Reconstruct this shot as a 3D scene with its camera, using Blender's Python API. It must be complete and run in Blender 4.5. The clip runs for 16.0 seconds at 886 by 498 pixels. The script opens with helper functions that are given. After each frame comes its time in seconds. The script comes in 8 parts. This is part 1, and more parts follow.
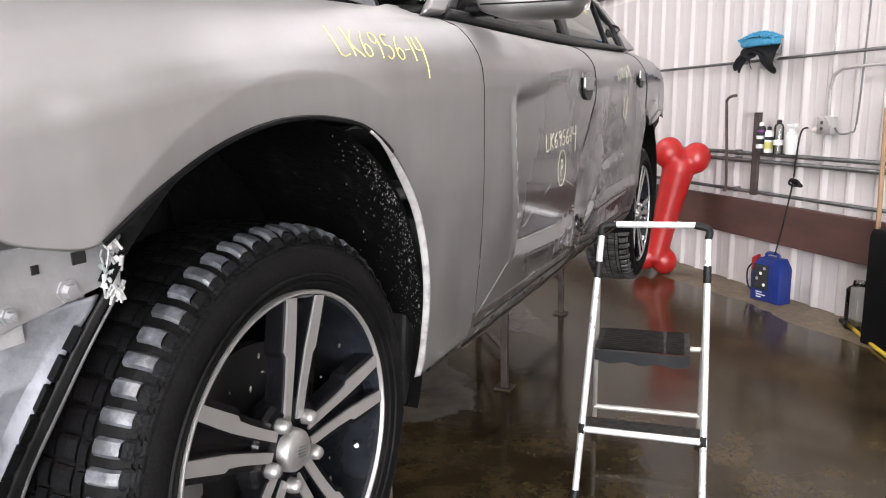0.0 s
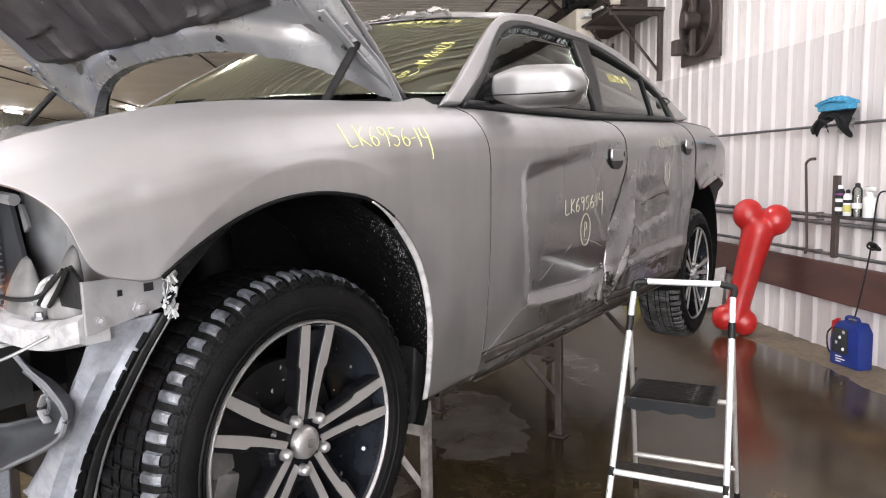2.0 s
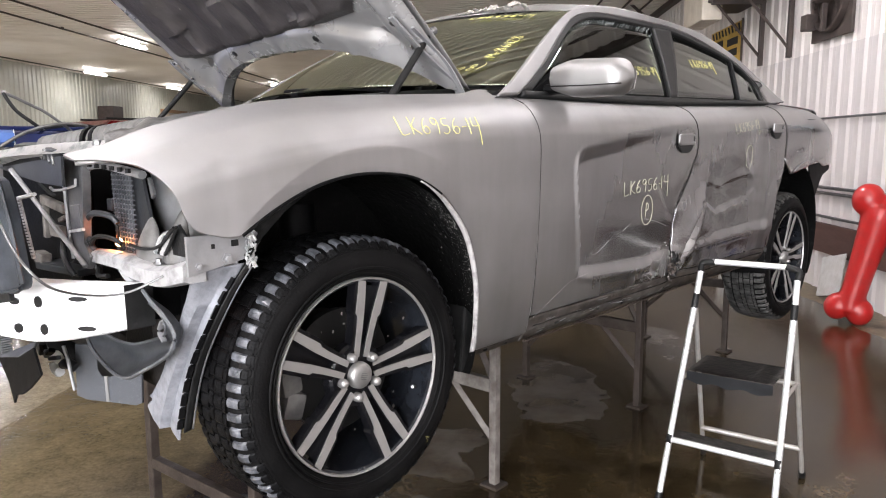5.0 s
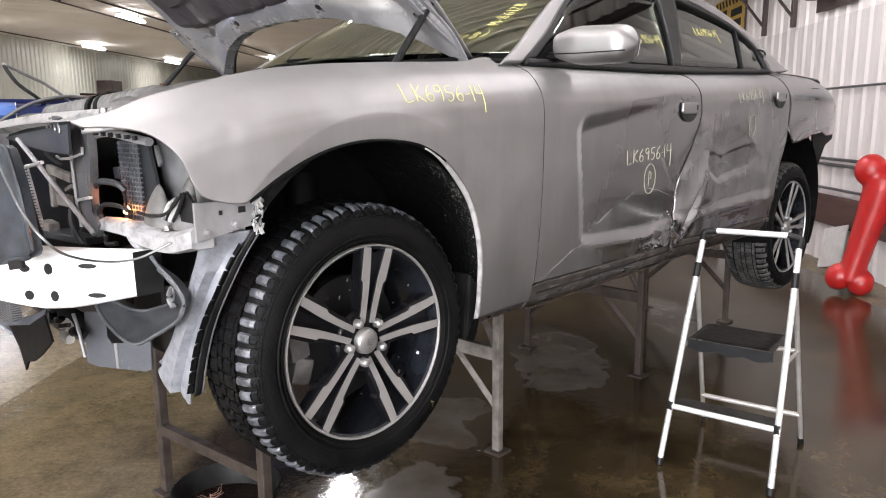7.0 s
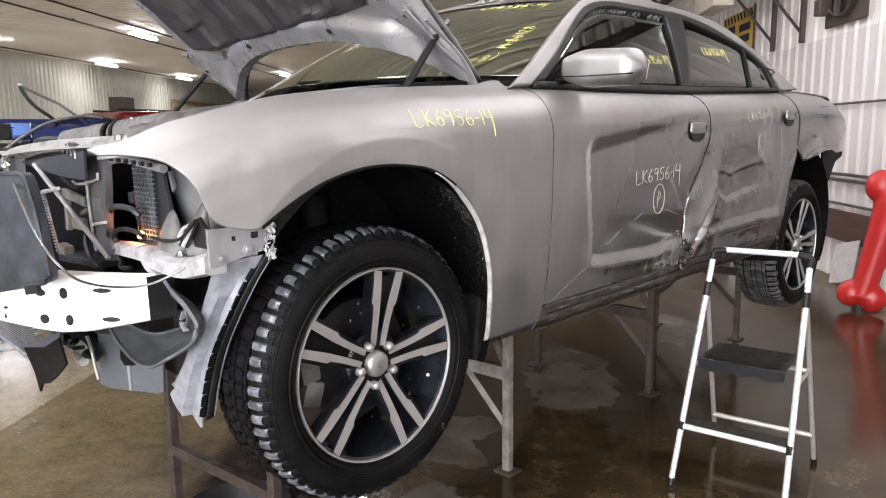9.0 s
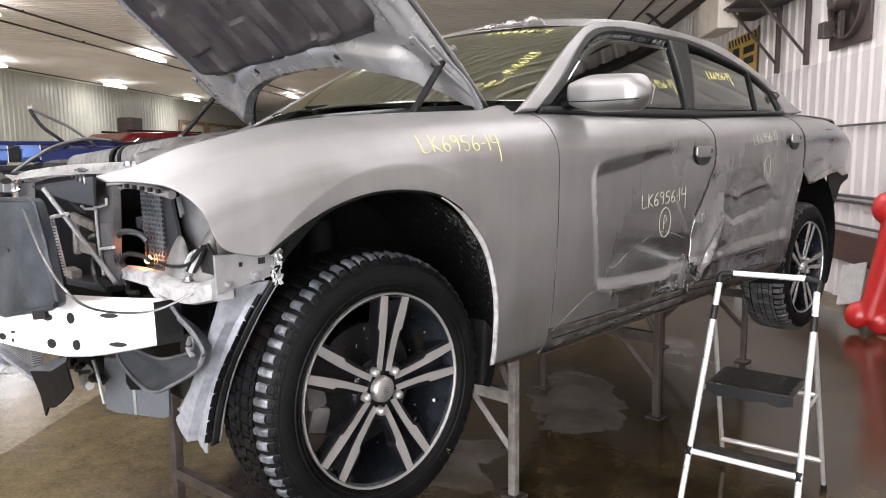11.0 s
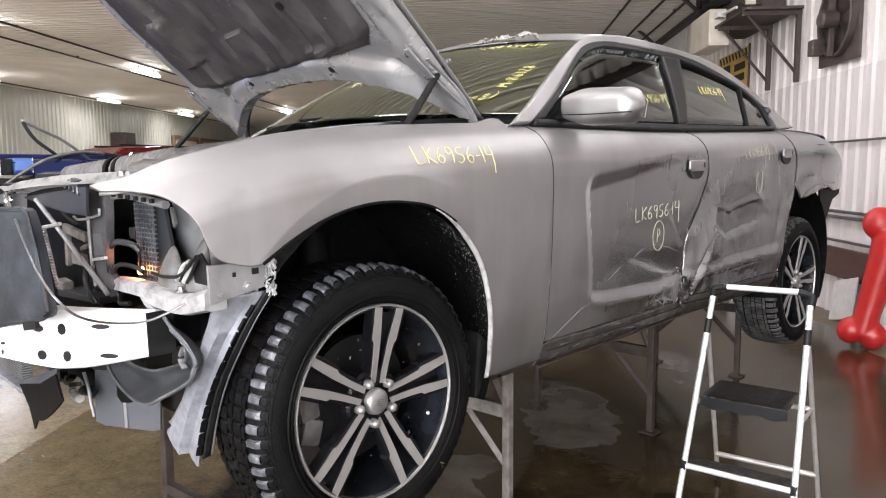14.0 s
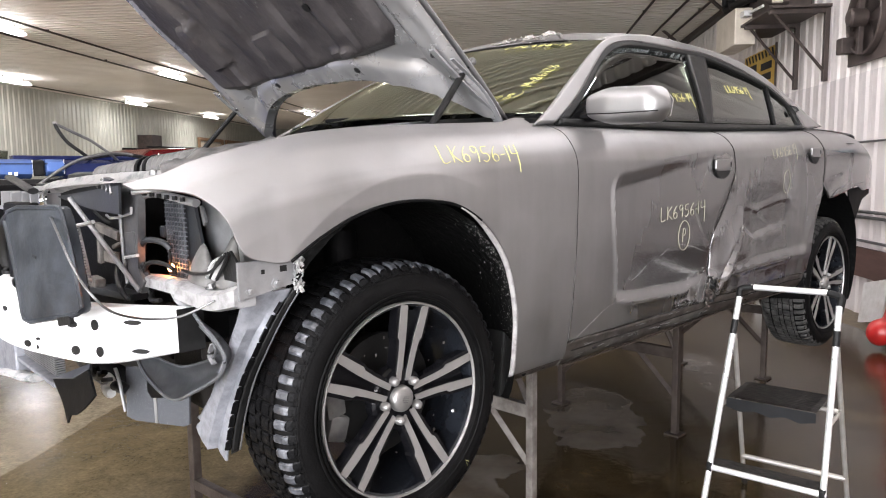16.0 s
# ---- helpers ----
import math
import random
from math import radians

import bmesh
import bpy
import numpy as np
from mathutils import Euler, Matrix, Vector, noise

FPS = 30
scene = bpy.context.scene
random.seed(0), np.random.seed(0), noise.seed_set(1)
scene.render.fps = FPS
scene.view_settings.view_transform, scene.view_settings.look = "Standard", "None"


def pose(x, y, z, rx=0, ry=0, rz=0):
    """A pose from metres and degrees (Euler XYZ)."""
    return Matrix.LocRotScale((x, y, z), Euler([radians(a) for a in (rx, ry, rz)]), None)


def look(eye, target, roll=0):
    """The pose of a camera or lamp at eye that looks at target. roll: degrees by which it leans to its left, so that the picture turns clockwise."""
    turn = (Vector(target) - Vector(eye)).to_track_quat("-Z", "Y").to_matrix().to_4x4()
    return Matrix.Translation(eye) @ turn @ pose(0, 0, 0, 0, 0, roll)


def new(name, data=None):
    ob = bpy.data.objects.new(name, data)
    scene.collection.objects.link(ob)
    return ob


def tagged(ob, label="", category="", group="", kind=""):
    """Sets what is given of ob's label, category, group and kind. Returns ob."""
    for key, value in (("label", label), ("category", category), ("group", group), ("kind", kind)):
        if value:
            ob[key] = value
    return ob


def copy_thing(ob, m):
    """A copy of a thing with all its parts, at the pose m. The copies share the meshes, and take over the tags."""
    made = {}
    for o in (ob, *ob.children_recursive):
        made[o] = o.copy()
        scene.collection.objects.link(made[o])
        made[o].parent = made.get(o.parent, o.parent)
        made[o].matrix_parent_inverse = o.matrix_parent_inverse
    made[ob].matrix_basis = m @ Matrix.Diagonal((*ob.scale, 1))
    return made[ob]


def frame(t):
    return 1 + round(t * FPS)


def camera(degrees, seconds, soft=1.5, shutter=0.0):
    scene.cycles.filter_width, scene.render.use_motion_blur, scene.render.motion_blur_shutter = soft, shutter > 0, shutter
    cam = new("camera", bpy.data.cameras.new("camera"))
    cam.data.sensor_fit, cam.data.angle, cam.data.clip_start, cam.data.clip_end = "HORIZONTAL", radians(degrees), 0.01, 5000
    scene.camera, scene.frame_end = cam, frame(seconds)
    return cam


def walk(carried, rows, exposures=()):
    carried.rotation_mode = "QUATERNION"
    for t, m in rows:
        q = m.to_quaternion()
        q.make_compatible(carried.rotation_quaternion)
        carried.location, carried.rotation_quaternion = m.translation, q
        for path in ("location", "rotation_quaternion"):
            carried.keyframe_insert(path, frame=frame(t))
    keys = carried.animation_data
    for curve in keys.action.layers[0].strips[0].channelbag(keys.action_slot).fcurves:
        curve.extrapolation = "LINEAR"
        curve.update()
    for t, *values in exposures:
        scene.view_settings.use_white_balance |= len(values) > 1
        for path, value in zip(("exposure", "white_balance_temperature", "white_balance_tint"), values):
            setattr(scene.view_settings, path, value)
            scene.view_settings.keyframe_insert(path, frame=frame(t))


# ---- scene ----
cam = camera(63.7, 16.0, soft=1.1)
PATH = [
    (0, (0.688, -0.862, 1.436), (-0.161, 0.909, 1.054), -1.1),
    (0.5, (0.64, -0.629, 1.428), (-0.242, 1.134, 1.09), -1.5),
    (1, (0.657, -0.579, 1.46), (-0.298, 1.154, 1.17), -1.2),
    (1.5, (0.844, -0.764, 1.469), (-0.135, 0.96, 1.208), -1.1),
    (2, (1.07, -1.04, 1.471), (-0.05, 0.602, 1.25), -1.0),
    (2.5, (1.242, -1.102, 1.479), (0.023, 0.464, 1.232), -0.7),
    (3, (1.385, -1.145, 1.47), (0.05, 0.323, 1.221), -0.6),
    (3.5, (1.418, -1.127, 1.489), (0.023, 0.282, 1.225), -0.3),
    (4, (1.416, -1.126, 1.505), (0.016, 0.277, 1.237), -0.2),
    (6.5, (1.433, -1.144, 1.473), (0.054, 0.265, 1.135), -0.6),
    (7, (1.43, -1.149, 1.476), (0.042, 0.247, 1.121), -0.5),
    (7.5, (1.437, -1.149, 1.485), (0.043, 0.24, 1.129), -0.7),
    (8, (1.44, -1.173, 1.502), (0.042, 0.213, 1.149), -0.5),
    (8.5, (1.436, -1.162, 1.504), (0.035, 0.224, 1.166), -0.6),
    (9, (1.433, -1.156, 1.503), (0.023, 0.227, 1.186), -0.7),
    (11.5, (1.43, -1.158, 1.52), (0.005, 0.223, 1.271), -0.6),
    (12, (1.429, -1.155, 1.514), (0.006, 0.231, 1.279), -0.6),
    (12.5, (1.432, -1.151, 1.513), (0.011, 0.238, 1.279), -0.5),
    (13, (1.436, -1.15, 1.513), (0.018, 0.243, 1.288), -0.6),
    (13.5, (1.433, -1.156, 1.51), (0.021, 0.242, 1.284), -0.5),
    (14, (1.427, -1.159, 1.506), (0.011, 0.238, 1.287), -0.5),
    (14.5, (1.427, -1.16, 1.503), (-0.002, 0.222, 1.286), -0.6),
    (15, (1.428, -1.163, 1.503), (-0.017, 0.203, 1.288), -0.6),
    (15.5, (1.432, -1.167, 1.508), (-0.021, 0.189, 1.289), -0.5),
    (16, (1.429, -1.173, 1.499), (-0.029, 0.179, 1.285), -0.6),
]
walk(cam, [(t, look(eye, target, roll)) for t, eye, target, roll in PATH])

# ---- world and light ----
world = bpy.data.worlds.new("world")
scene.world = world
world.use_nodes = True
sky = world.node_tree.nodes.new("ShaderNodeTexSky")
sky.sky_type, sky.sun_disc = "NISHITA", False
sky.sun_elevation, sky.sun_rotation = radians(35), radians(200)
world.node_tree.links.new(sky.outputs[0], world.node_tree.nodes["Background"].inputs[0])
world.node_tree.nodes["Background"].inputs[1].default_value = 0.04

# the hall stands at an angle to the car
HALL = 41.4
U_RIGHT, U_LEFT, V_NEAR, V_FAR, CEIL = 3.85, -14.2, -7.0, 40.0, 4.2
hall = pose(0, 0, 0, 0, 0, HALL)
# the 2.2, 1.7 and nearer -1.8 lamps are unseen, added to light the car
LAMP_ROWS = [(-12.9, 0.35, (-3.2, 3.8, 10.0, 16.2, 22.4, 28.6)), (-8.35, 1.0, (-2.5, 3.6, 9.7, 15.9, 22.1, 28.2)), (-1.8, 0.7, (-5.8,)), (-1.8, 1.3, (-2.4,)), (-1.8, 0.2, (0.9,)), (-1.8, 0.9, (7.6,)), (2.2, 0.6, (-5.4,)), (2.2, 0.3, (1.4,)), (1.7, 0.5, (5.2,))]
LAMP_POWER = 130.0
DOOR_U0, DOOR_U1, DOOR_H = -5.4, 1.4, 3.4
DAYLIGHT = 1400.0


# ---- materials ----
def mat(name, base, rough=0.5, metal=0.0, alt=None, scale=8.0, mix=0.5, bump=0.0, fine=60.0, rough_var=0.15, coat=0.0, coat_rough=0.12, spec=0.5, alpha=1.0, trans=0.0, emit=None, contrast=(0.35, 0.65), stretch=(1, 1, 1)):
    m = bpy.data.materials.new(name)
    m.use_nodes = True
    nt = m.node_tree
    p = nt.nodes["Principled BSDF"]
    p.inputs["Base Color"].default_value = (*base, 1)
    p.inputs["Roughness"].default_value = rough
    p.inputs["Metallic"].default_value = metal
    p.inputs["Coat Weight"].default_value = coat
    p.inputs["Specular IOR Level"].default_value = spec
    p.inputs["Coat Roughness"].default_value = coat_rough
    p.inputs["Transmission Weight"].default_value = trans
    p.inputs["Alpha"].default_value = alpha
    if emit:
        p.inputs["Emission Color"].default_value = (*emit[0], 1)
        p.inputs["Emission Strength"].default_value = emit[1]
    tc = nt.nodes.new("ShaderNodeTexCoord")
    mp = nt.nodes.new("ShaderNodeMapping")
    mp.inputs["Scale"].default_value = stretch
    nt.links.new(tc.outputs["Object"], mp.inputs[0])
    if alt:
        n = nt.nodes.new("ShaderNodeTexNoise")
        n.inputs["Scale"].default_value, n.inputs["Detail"].default_value, n.inputs["Roughness"].default_value = scale, 6, 0.62
        nt.links.new(mp.outputs[0], n.inputs["Vector"])
        r = nt.nodes.new("ShaderNodeValToRGB")
        r.color_ramp.elements[0].position, r.color_ramp.elements[1].position = contrast
        r.color_ramp.elements[0].color = (*base, 1)
        r.color_ramp.elements[1].color = (*[b + (a - b) * mix for a, b in zip(alt, base)], 1)
        nt.links.new(n.outputs[0], r.inputs[0])
        nt.links.new(r.outputs[0], p.inputs["Base Color"])
        if rough_var:
            q = nt.nodes.new("ShaderNodeMapRange")
            q.inputs["To Min"].default_value = max(0.02, rough - rough_var)
            q.inputs["To Max"].default_value = min(1.0, rough + rough_var)
            nt.links.new(n.outputs[0], q.inputs[0])
            nt.links.new(q.outputs[0], p.inputs["Roughness"])
    if bump:
        f = nt.nodes.new("ShaderNodeTexNoise")
        f.inputs["Scale"].default_value, f.inputs["Detail"].default_value = fine, 4
        nt.links.new(mp.outputs[0], f.inputs["Vector"])
        b = nt.nodes.new("ShaderNodeBump")
        b.inputs["Strength"].default_value, b.inputs["Distance"].default_value = bump, 0.01
        nt.links.new(f.outputs[0], b.inputs["Height"])
        nt.links.new(b.outputs[0], p.inputs["Normal"])
    return m


def paint_mat(name, base, rough, rubbed=0.5):
    """Metallic paint under a thin uneven film of dried road dust."""
    m = mat(name, base, rough, 0.8, tuple(c * 0.86 for c in base), 3.0, 0.8, 0.012, 420, 0.0, 0.22, 0.08)
    nt = m.node_tree
    p = nt.nodes["Principled BSDF"]
    tc = nt.nodes.new("ShaderNodeTexCoord")
    film = nt.nodes.new("ShaderNodeTexNoise")
    film.inputs["Scale"].default_value, film.inputs["Detail"].default_value, film.inputs["Roughness"].default_value = 1.9, 3, 0.5
    nt.links.new(tc.outputs["Object"], film.inputs["Vector"])
    wipe = nt.nodes.new("ShaderNodeMapping")
    wipe.inputs["Scale"].default_value = (9, 26, 3.5)
    nt.links.new(tc.outputs["Object"], wipe.inputs[0])
    runs = nt.nodes.new("ShaderNodeTexNoise")
    runs.inputs["Scale"].default_value, runs.inputs["Detail"].default_value = 1.0, 5
    nt.links.new(wipe.outputs[0], runs.inputs["Vector"])
    both = nt.nodes.new("ShaderNodeMath")
    both.operation, both.inputs[1].default_value = "MULTIPLY_ADD", 0.3
    nt.links.new(runs.outputs[0], both.inputs[0])
    nt.links.new(film.outputs[0], both.inputs[2])
    # towards the cleaner doors: glossier, and darker in colour for the floor they mirror
    sep = nt.nodes.new("ShaderNodeSeparateXYZ")
    nt.links.new(tc.outputs["Object"], sep.inputs[0])
    clean = nt.nodes.new("ShaderNodeMapRange")
    clean.inputs["From Min"].default_value, clean.inputs["From Max"].default_value = 0.45, 1.25
    clean.inputs["To Max"].default_value = rubbed
    nt.links.new(sep.outputs[1], clean.inputs[0])
    grime = nt.nodes.new("ShaderNodeMath")
    grime.operation = "SUBTRACT"
    nt.links.new(both.outputs[0], grime.inputs[0])
    nt.links.new(clean.outputs[0], grime.inputs[1])
    # up-facing parts: dust dulls them, and their colour is lightened for lamp light
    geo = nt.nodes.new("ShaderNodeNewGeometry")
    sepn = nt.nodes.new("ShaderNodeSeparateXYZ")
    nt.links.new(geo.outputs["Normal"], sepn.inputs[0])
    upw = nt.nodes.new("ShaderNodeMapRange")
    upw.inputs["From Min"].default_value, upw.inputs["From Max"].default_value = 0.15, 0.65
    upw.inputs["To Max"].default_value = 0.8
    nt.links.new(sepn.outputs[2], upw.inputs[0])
    with_up = nt.nodes.new("ShaderNodeMath")
    nt.links.new(grime.outputs[0], with_up.inputs[0])
    nt.links.new(upw.outputs[0], with_up.inputs[1])
    grime = with_up
    # base colour scaled by the dust film and by the painted floor and lamp light
    under = p.inputs["Base Color"].links[0].from_socket
    shade = nt.nodes.new("ShaderNodeMapRange")
    shade.inputs["From Min"].default_value, shade.inputs["From Max"].default_value = 0.05, 1.1
    shade.inputs["To Min"].default_value, shade.inputs["To Max"].default_value = 0.60, 1.14
    nt.links.new(grime.outputs[0], shade.inputs[0])
    toned = nt.nodes.new("ShaderNodeVectorMath")
    toned.operation = "SCALE"
    nt.links.new(under, toned.inputs[0])
    nt.links.new(shade.outputs[0], toned.inputs["Scale"])
    nt.links.new(toned.outputs[0], p.inputs["Base Color"])
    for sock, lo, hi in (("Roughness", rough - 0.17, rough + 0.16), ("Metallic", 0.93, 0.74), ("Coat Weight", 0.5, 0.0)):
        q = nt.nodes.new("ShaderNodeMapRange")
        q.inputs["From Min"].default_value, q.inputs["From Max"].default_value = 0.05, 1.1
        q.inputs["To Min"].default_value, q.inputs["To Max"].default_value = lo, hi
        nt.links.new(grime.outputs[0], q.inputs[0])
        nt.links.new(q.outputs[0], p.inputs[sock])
    return m


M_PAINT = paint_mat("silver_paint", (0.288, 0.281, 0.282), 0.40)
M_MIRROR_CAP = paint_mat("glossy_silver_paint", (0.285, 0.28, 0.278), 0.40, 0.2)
M_ROCKER = mat("grimy_sill_paint", (0.082, 0.072, 0.064), 0.40, 0.4, (0.02, 0.016, 0.013), 17, 0.9, 0.1, 90, 0.15, 0.2)
M_PRIMER = mat("grey_inner_paint", (0.33, 0.33, 0.335), 0.40, 0.5, (0.19, 0.19, 0.195), 9.0, 0.7, 0.08, 90, 0.12, 0.2)
M_SHEET = mat("dusty_sheet_metal", (0.25, 0.258, 0.285), 0.45, 0.3, (0.10, 0.104, 0.118), 24.0, 0.8, 0.12, 120, contrast=(0.45, 0.75))
M_WHITE_BEAM = mat("white_painted_steel", (0.82, 0.83, 0.84), 0.45, 0.0, (0.6, 0.6, 0.6), 10, 0.5, 0.04, 150)
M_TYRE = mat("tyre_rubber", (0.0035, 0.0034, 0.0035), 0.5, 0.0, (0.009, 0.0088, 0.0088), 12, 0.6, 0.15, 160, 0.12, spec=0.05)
# pale bluish base paints the daylight sheen of the front shoulder lugs
M_TREAD = mat("wet_sheen_tread_rubber", (0.028, 0.030, 0.035), 0.42, 0.0, (0.13, 0.137, 0.155), 34, 0.85, 0.2, 110, 0.12, contrast=(0.44, 0.68), spec=0.7)
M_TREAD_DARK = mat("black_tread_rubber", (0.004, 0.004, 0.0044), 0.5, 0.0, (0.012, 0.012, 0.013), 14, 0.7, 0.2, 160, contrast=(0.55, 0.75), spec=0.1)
M_TREAD_DUSTY = mat("dusty_grey_tread_rubber", (0.02, 0.0195, 0.019), 0.5, 0.0, (0.10, 0.097, 0.094), 18, 0.8, 0.15, 120, contrast=(0.4, 0.65), spec=0.3)
M_ALLOY = mat("machined_alloy", (0.37, 0.36, 0.35), 0.45, 0.7, (0.29, 0.28, 0.27), 20, 0.3, 0.02, 300, 0.06)
M_CAP = mat("dull_silver_cap", (0.30, 0.292, 0.285), 0.42, 0.7, (0.2, 0.195, 0.19), 40, 0.6, 0.05, 200, 0.1)
M_BARREL = mat("gloss_blue_black_barrel", (0.005, 0.0056, 0.007), 0.15, 0.1, (0.017, 0.0195, 0.025), 16, 0.7, 0.04, 100, 0.10, spec=0.4)
M_DISC = mat("dull_brake_iron", (0.022, 0.0215, 0.021), 0.4, 0.6, (0.02, 0.02, 0.02), 12, 0.6, 0.05, 80)
M_RIM_BLACK = mat("gloss_black_rim_pockets", (0.004, 0.004, 0.0048), 0.16, 0.0, (0.010, 0.010, 0.012), 14, 0.5, 0.03, 120, 0.12, spec=0.22)
M_DIRT = mat("dried_mud", (0.07, 0.062, 0.055), 0.8, 0.0, (0.15, 0.14, 0.13), 40, 0.8)
M_CAST = mat("cast_caliper", (0.10, 0.098, 0.095), 0.45, 0.4, (0.2, 0.195, 0.19), 18, 0.7, 0.1, 90)
M_CHROME = mat("chrome", (0.8, 0.8, 0.8), 0.12, 1.0, (0.5, 0.5, 0.5), 30, 0.4, 0, 60, 0.08)
M_BLACK = mat("black_plastic", (0.002, 0.002, 0.0022), 0.5, 0.0, (0.006, 0.006, 0.0066), 10, 0.6, 0.1, 140, spec=0.1)
M_LINER = mat("dirty_wheel_liner", (0.0025, 0.0025, 0.0025), 0.6, 0.0, (0.015, 0.0145, 0.014), 26, 0.8, 0.3, 60, 0.1, contrast=(0.56, 0.74), spec=0.12)
M_UNDER = mat("dark_underseal", (0.006, 0.0052, 0.0046), 0.7, 0.0, (0.02, 0.017, 0.015), 8, 0.7, 0.2, 60, spec=0.25)
M_GREYPLASTIC = mat("dark_grey_plastic", (0.013, 0.014, 0.016), 0.42, 0.0, (0.030, 0.032, 0.036), 6, 0.7, 0.05, 120, spec=0.35)
M_SCUFFED = mat("scuffed_blue_grey_plastic", (0.014, 0.017, 0.022), 0.36, 0.0, (0.052, 0.060, 0.072), 9, 0.8, 0.12, 60, 0.1, contrast=(0.44, 0.72))
M_COVER = mat("dusty_engine_cover", (0.05, 0.049, 0.048), 0.4, 0.0, (0.20, 0.196, 0.19), 12, 0.8, 0.2, 60, 0.12, contrast=(0.45, 0.72))
M_SPECKLE = mat("speckled_grey_panel", (0.062, 0.066, 0.076), 0.7, 0.0, (0.34, 0.35, 0.37), 420, 0.8, 0.1, 300, contrast=(0.58, 0.72))
M_FRAME = mat("silver_hood_frame", (0.44, 0.435, 0.435), 0.28, 0.6, (0.30, 0.296, 0.296), 6.0, 0.6, 0.03, 90, 0.08, 0.4)
M_DUCT = mat("grey_duct_plastic", (0.045, 0.048, 0.053), 0.36, 0.0, (0.14, 0.146, 0.157), 9, 0.7, 0.05, 120)
M_HOSE_GREY = mat("dusty_grey_hose", (0.05, 0.048, 0.046), 0.5, 0.0, (0.17, 0.166, 0.16), 9, 0.8, 0.05, 90)
M_LINT = mat("pale_lint", (0.26, 0.25, 0.24), 0.8, 0.0, (0.10, 0.095, 0.09), 60, 0.8)
M_INSUL = mat("hood_insulation_felt", (0.027, 0.024, 0.0245), 0.42, 0.0, (0.060, 0.054, 0.054), 7, 0.8, 0.3, 55)
M_YELLOW = mat("yellow_paint_marker", (0.64, 0.60, 0.22), 0.5)
M_YELLOW_FADED = mat("faded_yellow_marker", (0.36, 0.35, 0.27), 0.5)
M_STEEL = mat("rusty_grey_steel", (0.066, 0.052, 0.044), 0.55, 0.3, (0.024, 0.016, 0.012), 12, 0.8, 0.15, 90)
M_STEEL_WORN = mat("worn_white_steel", (0.235, 0.216, 0.198), 0.55, 0.1, (0.06, 0.045, 0.036), 14, 0.8, 0.12, 90)
M_ALU = mat("white_aluminium_tube", (0.90, 0.90, 0.90), 0.3, 0.55, (0.78, 0.78, 0.77), 20, 0.4, 0.02, 200, 0.1)
M_ALU_GREY = mat("dull_aluminium_tube", (0.55, 0.53, 0.50), 0.4, 0.6, (0.33, 0.30, 0.27), 20, 0.6, 0.03, 200)
M_STEP = mat("scuffed_black_step", (0.026, 0.0245, 0.024), 0.55, 0.0, (0.16, 0.145, 0.13), 34, 0.8, 0.2, 120, contrast=(0.40, 0.70), stretch=(1, 3, 1))
# lower sheet darkened and upper lightened in colour to mimic the lamp light's spread
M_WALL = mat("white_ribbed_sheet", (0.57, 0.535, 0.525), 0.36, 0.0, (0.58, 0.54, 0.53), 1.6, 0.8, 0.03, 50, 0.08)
M_WALL_UP = mat("lightened_upper_sheet", (0.78, 0.735, 0.71), 0.45, 0.0, (0.58, 0.54, 0.515), 1.4, 0.8, 0.03, 50, 0.08)
M_WALL_FAR = mat("cream_ribbed_sheet", (0.52, 0.52, 0.45), 0.32, 0.0, (0.38, 0.38, 0.33), 0.8, 0.8, 0.02, 50, 0.08)
M_CEIL = mat("ribbed_ceiling_sheet", (0.88, 0.835, 0.785), 0.45, 0.0, (0.74, 0.69, 0.63), 0.6, 0.8, 0.02, 50, 0.08)
M_PLANK = mat("brown_painted_plank", (0.095, 0.045, 0.036), 0.55, 0.0, (0.055, 0.028, 0.024), 6, 0.9, 0.1, 60, stretch=(1, 0.2, 1))
M_CONDUIT = mat("painted_conduit", (0.42, 0.40, 0.39), 0.45, 0.3, (0.3, 0.28, 0.27), 20, 0.6, 0.03, 100)
M_PIPE = mat("grey_steel_pipe", (0.20, 0.20, 0.20), 0.4, 0.7, (0.1, 0.1, 0.1), 20, 0.7, 0.04, 100)
M_DARKMETAL = mat("dark_painted_metal", (0.045, 0.035, 0.032), 0.55, 0.2, (0.10, 0.075, 0.065), 9, 0.7, 0.1, 80)
M_RED = mat("red_plastic", (0.43, 0.014, 0.013), 0.38, 0.0, (0.34, 0.02, 0.018), 9, 0.8, 0.08, 60, 0.15, 0.1, contrast=(0.42, 0.68))
M_BLUE = mat("blue_plastic", (0.008, 0.022, 0.14), 0.4, 0.0, (0.012, 0.03, 0.19), 8, 0.6, 0.05, 80)
M_BLUE_CAR = mat("blue_car_paint", (0.10, 0.18, 0.44), 0.25, 0.1, (0.06, 0.12, 0.36), 3, 0.6, 0, 60, 0.05, 0.6)
M_REDCAR = mat("dark_red_car_paint", (0.16, 0.008, 0.012), 0.25, 0.2, (0.10, 0.005, 0.008), 3, 0.6, 0, 60, 0.05, 0.6)
M_CLOTH_BLUE = mat("blue_microfibre", (0.07, 0.33, 0.52), 0.9, 0.0, (0.03, 0.2, 0.36), 60, 0.8, 0.6, 90)
M_CLOTH_BLACK = mat("black_cloth", (0.012, 0.012, 0.014), 0.9, 0.0, (0.03, 0.03, 0.034), 40, 0.7, 0.4, 90)
M_CLOTH_GREY = mat("grey_cloth", (0.45, 0.43, 0.41), 0.9, 0.0, (0.3, 0.28, 0.27), 30, 0.7, 0.4, 90)
